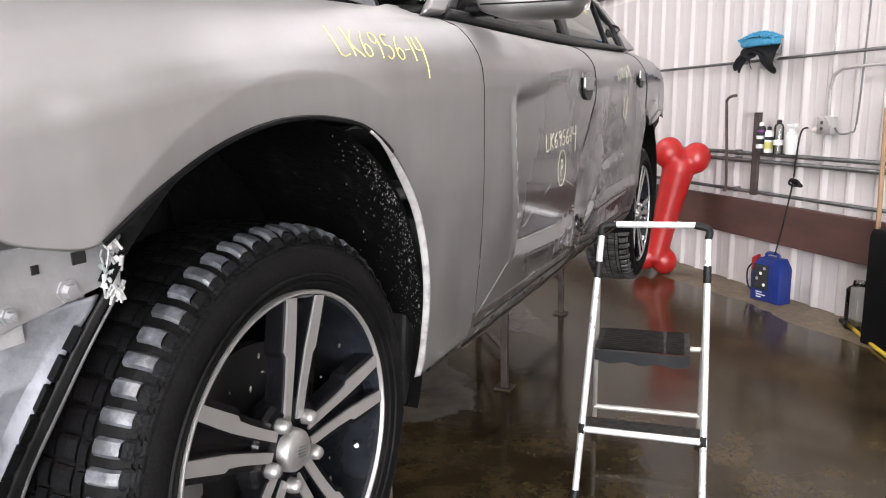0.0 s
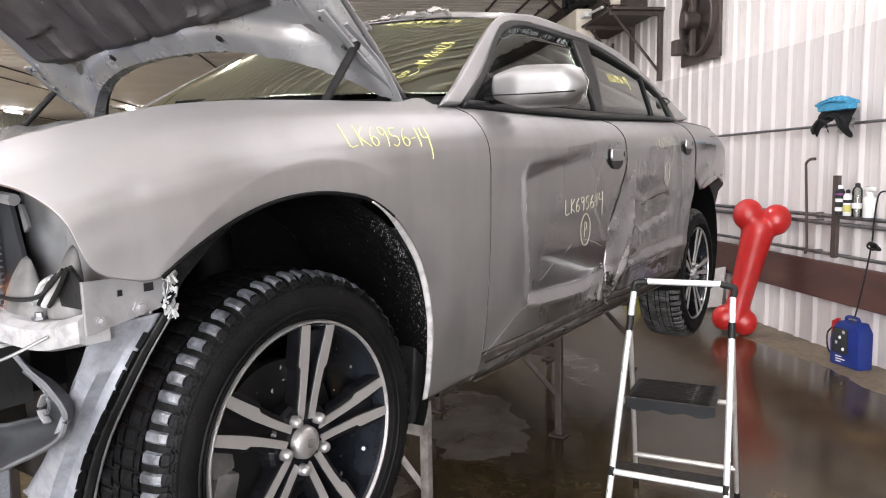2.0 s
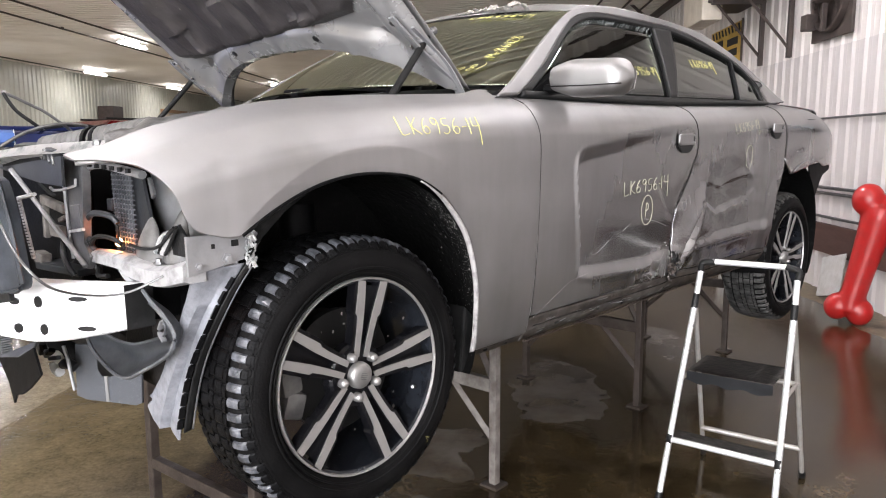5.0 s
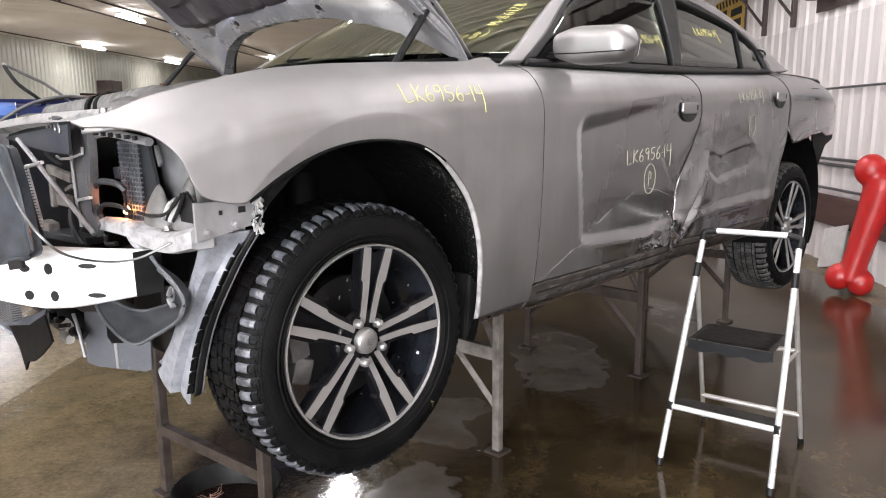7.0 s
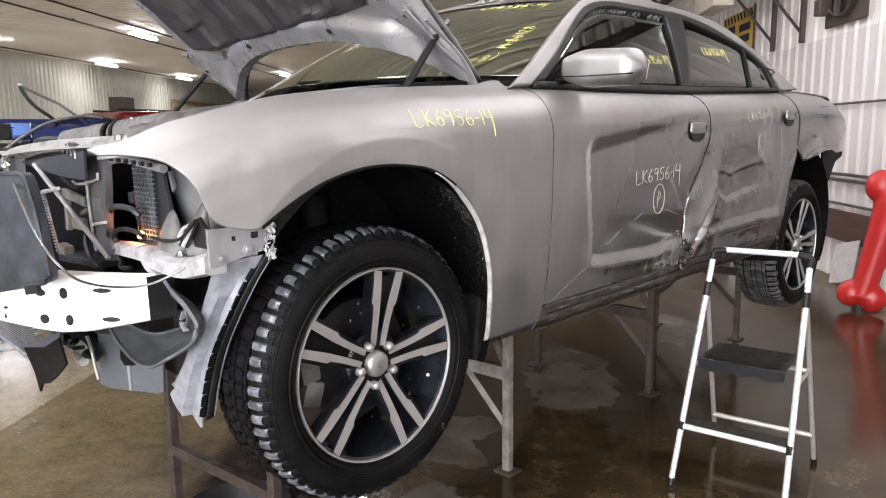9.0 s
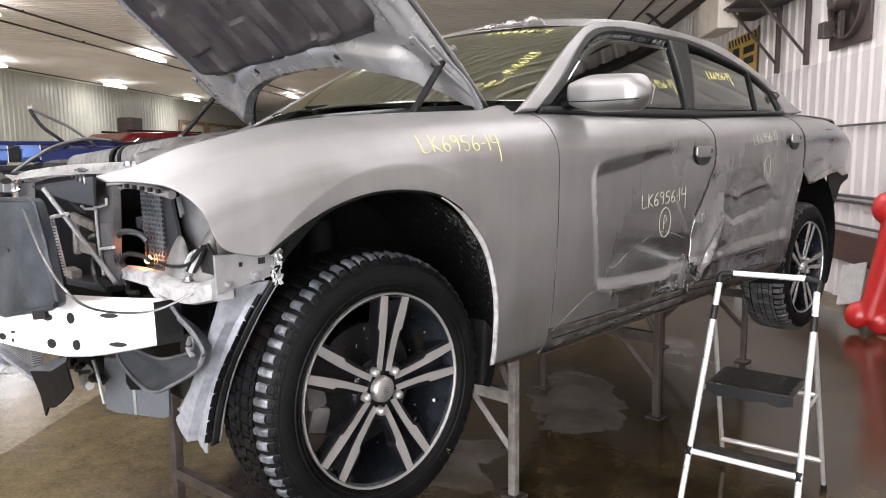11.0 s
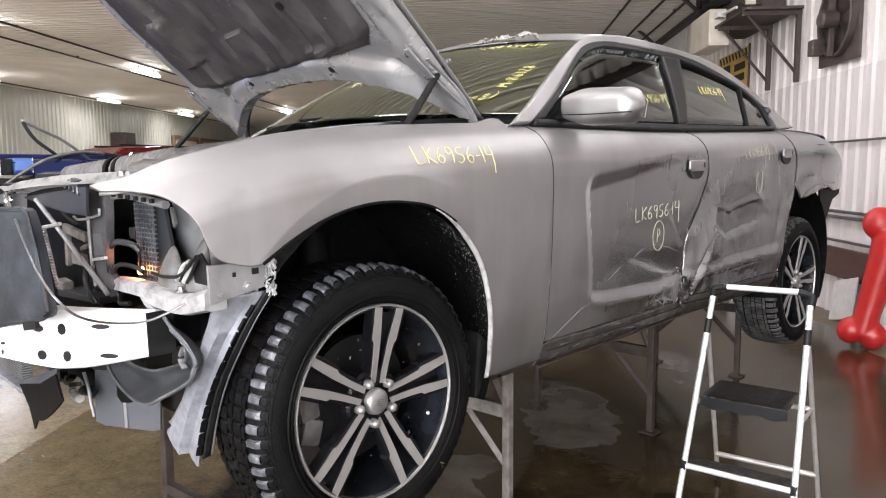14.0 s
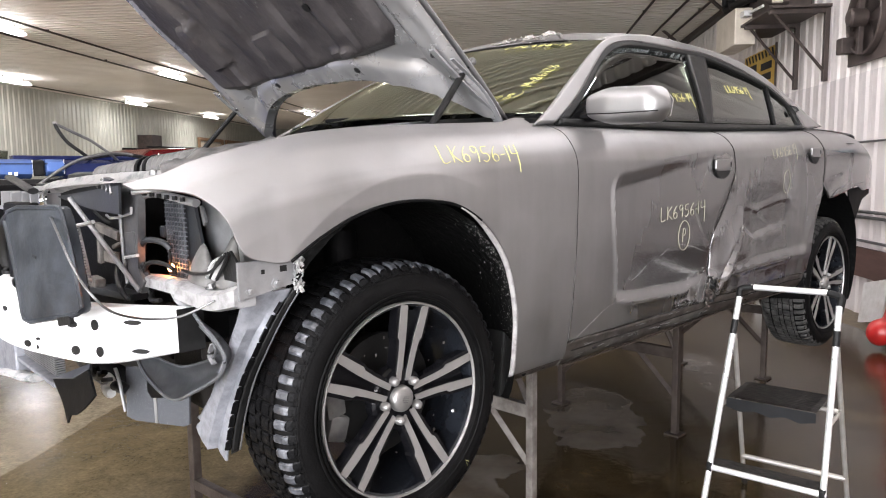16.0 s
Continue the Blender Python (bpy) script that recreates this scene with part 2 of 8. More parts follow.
M_WHITE = mat("white_plastic", (0.75, 0.75, 0.74), 0.4, 0.0, (0.65, 0.65, 0.63), 10, 0.5, 0.02, 80)
M_CREAM = mat("cream_enamel", (0.72, 0.66, 0.56), 0.45, 0.0, (0.5, 0.44, 0.36), 5, 0.6, 0.03, 60)
M_LABEL = mat("coloured_label", (0.5, 0.46, 0.12), 0.5)
M_SIGN = mat("yellow_sign", (0.55, 0.36, 0.06), 0.5, 0.0, (0.35, 0.22, 0.04), 8, 0.6)
M_WOOD = mat("pale_wood_handle", (0.36, 0.23, 0.13), 0.6, 0.0, (0.22, 0.13, 0.07), 10, 0.8, 0.1, 60, stretch=(6, 6, 0.5))
M_RUBBER = mat("black_rubber", (0.006, 0.006, 0.006), 0.5, 0.0, (0.018, 0.018, 0.018), 20, 0.6, 0.1, 100, spec=0.25)
M_INTERIOR = mat("dark_interior", (0.025, 0.025, 0.027), 0.8, 0.0, (0.05, 0.05, 0.052), 6, 0.7, 0.1, 80, spec=0.25)
M_LAMP = mat("lamp_diffuser", (0.9, 0.9, 0.9), 0.5, emit=((1.0, 0.98, 0.98), 34.0))
M_BULB = mat("glowing_signal_bulb", (1.0, 0.35, 0.08), 0.4, emit=((1.0, 0.42, 0.12), 40.0))
M_AMBER = mat("amber_lens", (0.6, 0.12, 0.02), 0.2, trans=0.5)
M_PAPER = mat("white_paper", (0.8, 0.8, 0.78), 0.7)


def glass_mat(name, tint, alpha, rough=0.03, gloss=(0.9, 0.9, 0.9)):
    """Tinted pane: part clear, part glossy dark."""
    m = bpy.data.materials.new(name)
    m.use_nodes = True
    nt = m.node_tree
    nt.nodes.remove(nt.nodes["Principled BSDF"])
    out = nt.nodes["Material Output"]
    tr, gl, mx = (nt.nodes.new(k) for k in ("ShaderNodeBsdfTransparent", "ShaderNodeBsdfGlossy", "ShaderNodeMixShader"))
    fr = nt.nodes.new("ShaderNodeFresnel")
    fr.inputs[0].default_value = 1.5
    mr = nt.nodes.new("ShaderNodeMapRange")
    mr.inputs["To Min"].default_value = alpha
    mr.inputs["To Max"].default_value = 1.0
    tr.inputs[0].default_value = (*tint, 1)
    gl.inputs["Roughness"].default_value = rough
    gl.inputs["Color"].default_value = (*gloss, 1)
    nt.links.new(fr.outputs[0], mr.inputs[0])
    nt.links.new(mr.outputs[0], mx.inputs[0])
    nt.links.new(tr.outputs[0], mx.inputs[1])
    nt.links.new(gl.outputs[0], mx.inputs[2])
    nt.links.new(mx.outputs[0], out.inputs[0])
    return m


M_WINDSCREEN = glass_mat("windscreen_glass", (0.42, 0.46, 0.34), 0.22, gloss=(0.84, 0.87, 0.72))
M_GLASS = glass_mat("side_glass", (0.34, 0.36, 0.33), 0.07, gloss=(0.85, 0.86, 0.84))
M_CLEAR = glass_mat("clear_plastic", (0.8, 0.82, 0.8), 0.06)


def floor_mat():
    m = bpy.data.materials.new("wet_concrete")
    m.use_nodes = True
    nt = m.node_tree
    p = nt.nodes["Principled BSDF"]
    tc = nt.nodes.new("ShaderNodeTexCoord")

    def noise_node(scale, detail=6, rough=0.6):
        n = nt.nodes.new("ShaderNodeTexNoise")
        n.inputs["Scale"].default_value, n.inputs["Detail"].default_value, n.inputs["Roughness"].default_value = scale, detail, rough
        nt.links.new(tc.outputs["Object"], n.inputs["Vector"])
        return n

    def ramp(src, a, b, ca, cb):
        r = nt.nodes.new("ShaderNodeValToRGB")
        r.color_ramp.elements[0].position, r.color_ramp.elements[1].position = a, b
        r.color_ramp.elements[0].color, r.color_ramp.elements[1].color = (*ca, 1), (*cb, 1)
        nt.links.new(src, r.inputs[0])
        return r

    # a film of water, not glass, makes the gloss
    p.inputs["Specular IOR Level"].default_value = 0.33
    wet = noise_node(0.9, 4, 0.55)
    grain = noise_node(22, 8, 0.7)
    stain = noise_node(3.2, 6, 0.6)
    # dry patches show where the water film breaks
    dry = ramp(wet.outputs[0], 0.70, 0.72, (0, 0, 0), (1, 1, 1))
    # the floor falls away from the wall, whose foot stays dry
    sep0 = nt.nodes.new("ShaderNodeSeparateXYZ")
    nt.links.new(tc.outputs["Object"], sep0.inputs[0])
    wav = nt.nodes.new("ShaderNodeMath")
    wav.operation, wav.inputs[1].default_value = "MULTIPLY_ADD", 0.5
    nt.links.new(wet.outputs[0], wav.inputs[0])
    nt.links.new(sep0.outputs[0], wav.inputs[2])
    foot = nt.nodes.new("ShaderNodeMapRange")
    foot.inputs["From Min"].default_value, foot.inputs["From Max"].default_value = 8.86, 8.90
    nt.links.new(wav.outputs[0], foot.inputs[0])
    both = nt.nodes.new("ShaderNodeMath")
    both.operation = "MAXIMUM"
    nt.links.new(dry.outputs[0], both.inputs[0])
    nt.links.new(foot.outputs[0], both.inputs[1])
    dry = both
    wetcol = ramp(stain.outputs[0], 0.34, 0.68, (0.018, 0.0125, 0.0066), (0.064, 0.0465, 0.0245))
    drycol = ramp(grain.outputs[0], 0.3, 0.7, (0.105, 0.082, 0.055), (0.18, 0.143, 0.10))
    palecol = ramp(stain.outputs[0], 0.3, 0.75, (0.112, 0.089, 0.052), (0.160, 0.129, 0.079))
    # left of a wavy line along the hall the colour is paler olive
    sep = nt.nodes.new("ShaderNodeSeparateXYZ")
    nt.links.new(tc.outputs["Object"], sep.inputs[0])
    wob = nt.nodes.new("ShaderNodeMath")
    wob.operation, wob.inputs[1].default_value = "MULTIPLY", 0.12
    nt.links.new(stain.outputs[0], wob.inputs[0])
    add = nt.nodes.new("ShaderNodeMath")
    nt.links.new(sep.outputs[0], add.inputs[0])
    nt.links.new(wob.outputs[0], add.inputs[1])
    olive_edge = nt.nodes.new("ShaderNodeMapRange")
    olive_edge.inputs["From Min"].default_value, olive_edge.inputs["From Max"].default_value = 4.30, 4.20
    nt.links.new(add.outputs[0], olive_edge.inputs[0])
    pale = nt.nodes.new("ShaderNodeMixRGB")
    nt.links.new(olive_edge.outputs[0], pale.inputs[0])
    nt.links.new(wetcol.outputs[0], pale.inputs[1])
    nt.links.new(palecol.outputs[0], pale.inputs[2])
    # further left a joint, then bare pale concrete
    joint = nt.nodes.new("ShaderNodeMapRange")
    joint.inputs["From Min"].default_value, joint.inputs["From Max"].default_value = 2.97, 2.955
    nt.links.new(add.outputs[0], joint.inputs[0])
    bare = nt.nodes.new("ShaderNodeMixRGB")
    bare.inputs[2].default_value = (0.27, 0.23, 0.17, 1)
    nt.links.new(joint.outputs[0], bare.inputs[0])
    nt.links.new(pale.outputs[0], bare.inputs[1])
    pale = bare
    mx = nt.nodes.new("ShaderNodeMixRGB")
    nt.links.new(dry.outputs[0], mx.inputs[0])
    nt.links.new(pale.outputs[0], mx.inputs[1])
    nt.links.new(drycol.outputs[0], mx.inputs[2])
    # aggregate, grit and tyre marks
    speck = ramp(noise_node(48, 9, 0.75).outputs[0], 0.36, 0.62, (0.72, 0.71, 0.69), (1.20, 1.19, 1.15))
    blot = ramp(noise_node(7.5, 7, 0.7).outputs[0], 0.38, 0.6, (0.80, 0.79, 0.76), (1.14, 1.14, 1.12))
    last = mx
    for k in (speck, blot):
        mu = nt.nodes.new("ShaderNodeMixRGB")
        mu.blend_type, mu.inputs[0].default_value = "MULTIPLY", 1.0
        nt.links.new(last.outputs[0], mu.inputs[1])
        nt.links.new(k.outputs[0], mu.inputs[2])
        last = mu
    nt.links.new(last.outputs[0], p.inputs["Base Color"])
    film = noise_node(2.1, 4, 0.55)
    filmr = nt.nodes.new("ShaderNodeMapRange")
    filmr.inputs["From Min"].default_value, filmr.inputs["From Max"].default_value = 0.49, 0.525
    filmr.inputs["To Min"].default_value, filmr.inputs["To Max"].default_value = 0.012, 0.13
    nt.links.new(film.outputs[0], filmr.inputs[0])
    # towards the wall the water thins to a mere dampness
    thin = nt.nodes.new("ShaderNodeMapRange")
    thin.inputs["From Min"].default_value, thin.inputs["From Max"].default_value = 6.0, 7.2
    thin.inputs["To Max"].default_value = 0.16
    nt.links.new(wav.outputs[0], thin.inputs[0])
    wetr = nt.nodes.new("ShaderNodeMath")
    wetr.operation = "MAXIMUM"
    nt.links.new(filmr.outputs[0], wetr.inputs[0])
    nt.links.new(thin.outputs[0], wetr.inputs[1])
    filmr = wetr
    # pale ragged patches paint the water's reflection of the bright hall under the car
    ragged = noise_node(3.4, 6, 0.5)
    sheen_mask = None
    for pu, pv, ru, rv in ((5.95, -13.99, 0.31, 0.66), (6.90, -12.97, 0.2, 0.55), (5.25, -14.92, 0.24, 0.32), (5.22, -15.78, 0.22, 0.38)):
        sub = nt.nodes.new("ShaderNodeVectorMath")
        sub.operation, sub.inputs[1].default_value = "SUBTRACT", (pu, pv, 0)
        nt.links.new(tc.outputs["Object"], sub.inputs[0])
        div = nt.nodes.new("ShaderNodeVectorMath")
        div.operation, div.inputs[1].default_value = "MULTIPLY", (1 / ru, 1 / rv, 0)
        nt.links.new(sub.outputs[0], div.inputs[0])
        ln = nt.nodes.new("ShaderNodeVectorMath")
        ln.operation = "LENGTH"
        nt.links.new(div.outputs[0], ln.inputs[0])
        rag = nt.nodes.new("ShaderNodeMath")
        rag.operation, rag.inputs[1].default_value = "MULTIPLY_ADD", 2.2
        nt.links.new(ragged.outputs[0], rag.inputs[0])
        nt.links.new(ln.outputs["Value"], rag.inputs[2])
        edge_ = nt.nodes.new("ShaderNodeMapRange")
        edge_.inputs["From Min"].default_value, edge_.inputs["From Max"].default_value = 2.10, 2.02
        nt.links.new(rag.outputs[0], edge_.inputs[0])
        if sheen_mask is None:
            sheen_mask = edge_
        else:
            mx2 = nt.nodes.new("ShaderNodeMath")
            mx2.operation = "MAXIMUM"
            nt.links.new(sheen_mask.outputs[0], mx2.inputs[0])
            nt.links.new(edge_.outputs[0], mx2.inputs[1])
            sheen_mask = mx2
    paler = nt.nodes.new("ShaderNodeMixRGB")
    paler.inputs[2].default_value = (0.125, 0.112, 0.101, 1)
    mott = ramp(ragged.outputs[0], 0.36, 0.60, (0.25, 0.25, 0.25), (0.85, 0.85, 0.85))
    sheen_mix = nt.nodes.new("ShaderNodeMath")
    sheen_mix.operation = "MULTIPLY"
    nt.links.new(sheen_mask.outputs[0], sheen_mix.inputs[0])
    nt.links.new(mott.outputs[0], sheen_mix.inputs[1])
    nt.links.new(sheen_mix.outputs[0], paler.inputs[0])
    nt.links.new(last.outputs[0], paler.inputs[1])
    nt.links.new(paler.outputs[0], p.inputs["Base Color"])
    sheen_rough = nt.nodes.new("ShaderNodeMath")
    sheen_rough.operation, sheen_rough.inputs[1].default_value = "MULTIPLY_ADD", 0.03
    nt.links.new(sheen_mask.outputs[0], sheen_rough.inputs[0])
    nt.links.new(filmr.outputs[0], sheen_rough.inputs[2])
    filmr = sheen_rough
    rr = nt.nodes.new("ShaderNodeMapRange")
    rr.inputs["To Max"].default_value = 0.5
    nt.links.new(filmr.outputs[0], rr.inputs["To Min"])
    nt.links.new(dry.outputs[0], rr.inputs[0])
    nt.links.new(rr.outputs[0], p.inputs["Roughness"])
    # slow swell in the water film, and the grain of the concrete under it
    b = nt.nodes.new("ShaderNodeBump")
    b.inputs["Strength"].default_value, b.inputs["Distance"].default_value = 0.05, 0.01
    swell = nt.nodes.new("ShaderNodeMapRange")
    swell.inputs["To Min"].default_value, swell.inputs["To Max"].default_value = 0.085, 0.34
    nt.links.new(olive_edge.outputs[0], swell.inputs[0])
    nt.links.new(swell.outputs[0], b.inputs["Strength"])
    rip = noise_node(18, 4, 0.6)
    nt.links.new(rip.outputs[0], b.inputs["Height"])
    b2 = nt.nodes.new("ShaderNodeBump")
    b2.inputs["Strength"].default_value, b2.inputs["Distance"].default_value = 0.02, 0.004
    pit = noise_node(70, 5, 0.65)
    nt.links.new(pit.outputs[0], b2.inputs["Height"])
    nt.links.new(b.outputs[0], b2.inputs["Normal"])
    nt.links.new(b2.outputs[0], p.inputs["Normal"])
    return m


M_FLOOR = floor_mat()


# ---- mesh helpers ----
def finish(name, bm, material, parent=None, label="", smooth=True, m=None, auto=40):
    me = bpy.data.meshes.new(name)
    bmesh.ops.recalc_face_normals(bm, faces=bm.faces) if smooth == "recalc" else None
    bm.to_mesh(me)
    bm.free()
    me.materials.append(material)
    ob = new(name, me)
    if smooth:
        me.polygons.foreach_set("use_smooth", [True] * len(me.polygons))
        me.set_sharp_from_angle(angle=radians(auto))
    if parent:
        ob.parent = parent
    if m is not None:
        ob.matrix_basis = m
    if label:
        ob["label"] = label
    return ob


def part(name, bm, material, parent, label="", smooth=True, auto=40):
    return finish(name, bm, material, parent, label, smooth, None, auto)


def thing(name, m, label, category, group="", kind=""):
    ob = new(name)
    ob.empty_display_size = 0.1
    ob.matrix_basis = m
    return tagged(ob, label, category, group, kind)


def box(bm, c, s, rot=(0, 0, 0), bev=0.0):
    r = bmesh.ops.create_cube(bm, size=1.0, matrix=pose(*c, *rot) @ Matrix.Diagonal((*s, 1)))
    if bev:
        es = list({e for v in r["verts"] for e in v.link_edges})
        bmesh.ops.bevel(bm, geom=es, offset=bev, segments=2, affect="EDGES", profile=0.6)
    return bm


def boxbm(c, s, rot=(0, 0, 0), bev=0.0):
    return box(bmesh.new(), c, s, rot, bev)


def tube(bm, pts, r, n=8, closed=False, cap=True, flat=1.0):
    """A round bar swept along points; r may be a list."""
    pts = [Vector(p) for p in pts]
    rings, k = [], len(pts)
    ref = Vector((0, 0, 1))
    for i, p in enumerate(pts):
        if closed:
            t = pts[(i + 1) % k] - pts[i - 1]
        else:
            t = pts[min(i + 1, k - 1)] - pts[max(i - 1, 0)]
        t.normalize()
        a = ref - t * ref.dot(t)
        if a.length < 0.1:
            a = Vector((1, 0, 0)) - t * t.x
        a.normalize()
        b = t.cross(a)
        rr = r[i] if isinstance(r, (list, tuple)) else r
        rings.append([bm.verts.new(p + rr * (math.cos(2 * math.pi * j / n) * a * flat + math.sin(2 * math.pi * j / n) * b)) for j in range(n)])
    for i in range(k if closed else k - 1):
        A, B = rings[i], rings[(i + 1) % k]
        for j in range(n):
            bm.faces.new((A[j], A[(j + 1) % n], B[(j + 1) % n], B[j]))
    if cap and not closed:
        bm.faces.new(rings[0][::-1])
        bm.faces.new(rings[-1])
    return bm


def tubebm(pts, r, n=8, **k):
    bm = tube(bmesh.new(), pts, r, n, **k)
    bmesh.ops.recalc_face_normals(bm, faces=bm.faces)
    return bm


def spline(pts, k=8):
    """Catmull-Rom through points."""
    P = [Vector(p) for p in pts]
    out = []
    for i in range(len(P) - 1):
        a, b, c, d = P[max(i - 1, 0)], P[i], P[i + 1], P[min(i + 2, len(P) - 1)]
        for j in range(k):
            t = j / k
            out.append(0.5 * (2 * b + (c - a) * t + (2 * a - 5 * b + 4 * c - d) * t * t + (3 * b - a - 3 * c + d) * t ** 3))
    return out + [P[-1]]


def lathe(bm, profile, n=48, axis="X", arc=(0, 360)):
    """Turns (offset along axis, radius) about the axis."""
    full = arc[1] - arc[0] >= 360
    m = n if full else n + 1
    rings = []
    for i in range(m):
        a = radians(arc[0] + (arc[1] - arc[0]) * i / n)
        c, s = math.cos(a), math.sin(a)
        ring = []
        for o, r in profile:
            co = {"X": (o, r * c, r * s), "Y": (r * c, o, r * s), "Z": (r * c, r * s, o)}[axis]
            ring.append(bm.verts.new(co))
        rings.append(ring)
    for i in range(n):
        A, B = rings[i], rings[(i + 1) % m]
        for j in range(len(profile) - 1):
            q = (A[j], A[j + 1], B[j + 1], B[j])
            bm.faces.new(q)
    bmesh.ops.remove_doubles(bm, verts=bm.verts, dist=1e-5)
    bmesh.ops.recalc_face_normals(bm, faces=bm.faces)
    return bm


def lerp(tab, x):
    """Smooth reading of a table of (x, value)."""
    if x <= tab[0][0]:
        return tab[0][1]
    for (a, va), (b, vb) in zip(tab, tab[1:]):
        if x <= b:
            return va + (vb - va) * (x - a) / (b - a)
    return tab[-1][1]


def smooth01(x, a, b):
    t = min(1.0, max(0.0, (x - a) / (b - a)))
    return t * t * (3 - 2 * t)


def grid(bm, f, nu, nv):
    vs = [[bm.verts.new(f(i / nu, j / nv)) for j in range(nv + 1)] for i in range(nu + 1)]
    for i in range(nu):
        for j in range(nv):
            bm.faces.new((vs[i][j], vs[i + 1][j], vs[i + 1][j + 1], vs[i][j + 1]))
    return bm


def at_path(pts, s):
    """The point at share s of a list of points, evenly by index."""
    x = s * (len(pts) - 1)
    i = min(int(x), len(pts) - 2)
    return pts[i].lerp(pts[i + 1], x - i)


def slab(outline, t, axis="y", bev=0.0):
    """A flat plate from an outline of (a, b), thick t, facing along the axis; mid at 0."""
    bm = bmesh.new()
    put3 = {"x": lambda a, b, o: (o, a, b), "y": lambda a, b, o: (a, o, b), "z": lambda a, b, o: (a, b, o)}[axis]
    A = [bm.verts.new(put3(a, b, -t / 2)) for a, b in outline]
    B = [bm.verts.new(put3(a, b, t / 2)) for a, b in outline]
    fa, fb = bm.faces.new(A), bm.faces.new(B[::-1])
    n = len(A)
    for i in range(n):
        bm.faces.new((A[i], A[(i + 1) % n], B[(i + 1) % n], B[i]))
    if bev:
        es = list(fa.edges) + list(fb.edges)
        bmesh.ops.bevel(bm, geom=es, offset=bev, segments=2, affect="EDGES", profile=0.6)
    bmesh.ops.recalc_face_normals(bm, faces=bm.faces)
    return bm


# ---- the hall ----
def ribbed(length, height, pitch=0.229, depth=0.02, rib=0.05, bead=True):
    """A ribbed sheet in the plane y = 0, ribs upright and proud towards -y, from x 0 to length, z 0 to height."""
    bm = bmesh.new()
    xs, x = [], 0.0
    while x < length:
        for dx, y in ((0, 0), (pitch - rib - 0.03, 0), (pitch - rib, -depth), (pitch - 0.03, -depth)):
            xs.append((x + dx, y))
        # a low stiffening bead between the ribs
        if bead:
            xs += [(x + 0.045, 0), (x + 0.06, -depth * 0.08), (x + 0.075, 0)]
        x += pitch
    xs = sorted(set(p for p in xs if p[0] <= length)) + [(length, 0)]
    lo = [bm.verts.new((x, y, 0)) for x, y in xs]
    hi = [bm.verts.new((x, y, height)) for x, y in xs]
    for i in range(len(xs) - 1):
        bm.faces.new((lo[i], lo[i + 1], hi[i + 1], hi[i]))
    # a backing board gives the sheet its thickness
    box(bm, (length / 2, 0.05, height / 2), (length, 0.06, height))
    return bm


def setting(ob, label, category):
    return tagged(ob, label, category, kind="structure")


HLEN = V_FAR - V_NEAR
HWID = U_RIGHT - U_LEFT
floor = finish("floor", boxbm((0, 0, -0.1), (HWID + 0.6, HLEN + 0.6, 0.2)), M_FLOOR, smooth=False, m=hall @ pose((U_LEFT + U_RIGHT) / 2, (V_NEAR + V_FAR) / 2, 0))
setting(floor, "wet brown concrete workshop floor with puddles", "floor")
# above this height the wall's colour is lightened for lamp light
UPPER_Z = 2.47
w = finish("wall_right", ribbed(HLEN, UPPER_Z), M_WALL, smooth=False, m=hall @ pose(U_RIGHT, V_FAR, 0, 0, 0, -90))
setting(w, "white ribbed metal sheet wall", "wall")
w = finish("wall_right_upper", ribbed(HLEN, CEIL - UPPER_Z), M_WALL_UP, smooth=False, m=hall @ pose(U_RIGHT + 0.004, V_FAR, UPPER_Z, 0, 0, -90))
setting(w, "mottled ribbed metal sheet along the wall's upper half, colour lightened in place of lamp light", "wall")
w = finish("wall_left", ribbed(HLEN, CEIL, 0.229, 0.032), M_WALL_FAR, smooth=False, m=hall @ pose(U_LEFT, V_NEAR, 0, 0, 0, 90))
setting(w, "cream ribbed metal sheet wall across the hall", "wall")
w = finish("wall_far", ribbed(HWID, CEIL), M_WALL_FAR, smooth=False, m=hall @ pose(U_LEFT, V_FAR, 0))
setting(w, "cream ribbed metal end wall", "wall")
# the near end wall has a raised overhead door, open to daylight
for nm, u1, u0, z0, z1 in (("wall_near_a", U_RIGHT, DOOR_U1, 0, CEIL), ("wall_near_b", DOOR_U0, U_LEFT, 0, CEIL), ("wall_near_c", DOOR_U1, DOOR_U0, DOOR_H, CEIL)):
    w = finish(nm, ribbed(u1 - u0, z1 - z0), M_WALL, smooth=False, m=hall @ pose(u1, V_NEAR, z0, 0, 0, 180))
    setting(w, "white ribbed metal end wall", "wall")
yard = finish("ground", boxbm((0, 0, -0.15), (60, 30, 0.2)), mat("pale_yard_concrete", (0.42, 0.42, 0.42), 0.8, 0, (0.3, 0.3, 0.3), 0.6, 0.7, 0.1, 20), smooth=False, m=hall @ pose(-5, V_NEAR - 15.4, 0))
setting(yard, "pale concrete yard outside the open door", "ground")
day = bpy.data.lights.new("doorway_sky", "AREA")
day.shape, day.size, day.size_y, day.energy, day.color = "RECTANGLE", DOOR_U1 - DOOR_U0, DOOR_H, DAYLIGHT, (0.94, 0.945, 0.99)
new("doorway_sky", day).matrix_basis = hall @ pose((DOOR_U0 + DOOR_U1) / 2, V_NEAR - 0.02, DOOR_H / 2, 90, 0, 0)
c = finish("ceiling", ribbed(HLEN, HWID, 0.19, 0.06, 0.145, False), M_CEIL, smooth=False, m=hall @ pose(U_RIGHT, V_NEAR, CEIL) @ Matrix(((0, 0, -1, 0), (1, 0, 0, 0), (0, 1, 0, 0), (0, 0, 0, 1))))
setting(c, "pale ribbed metal ceiling", "ceiling")

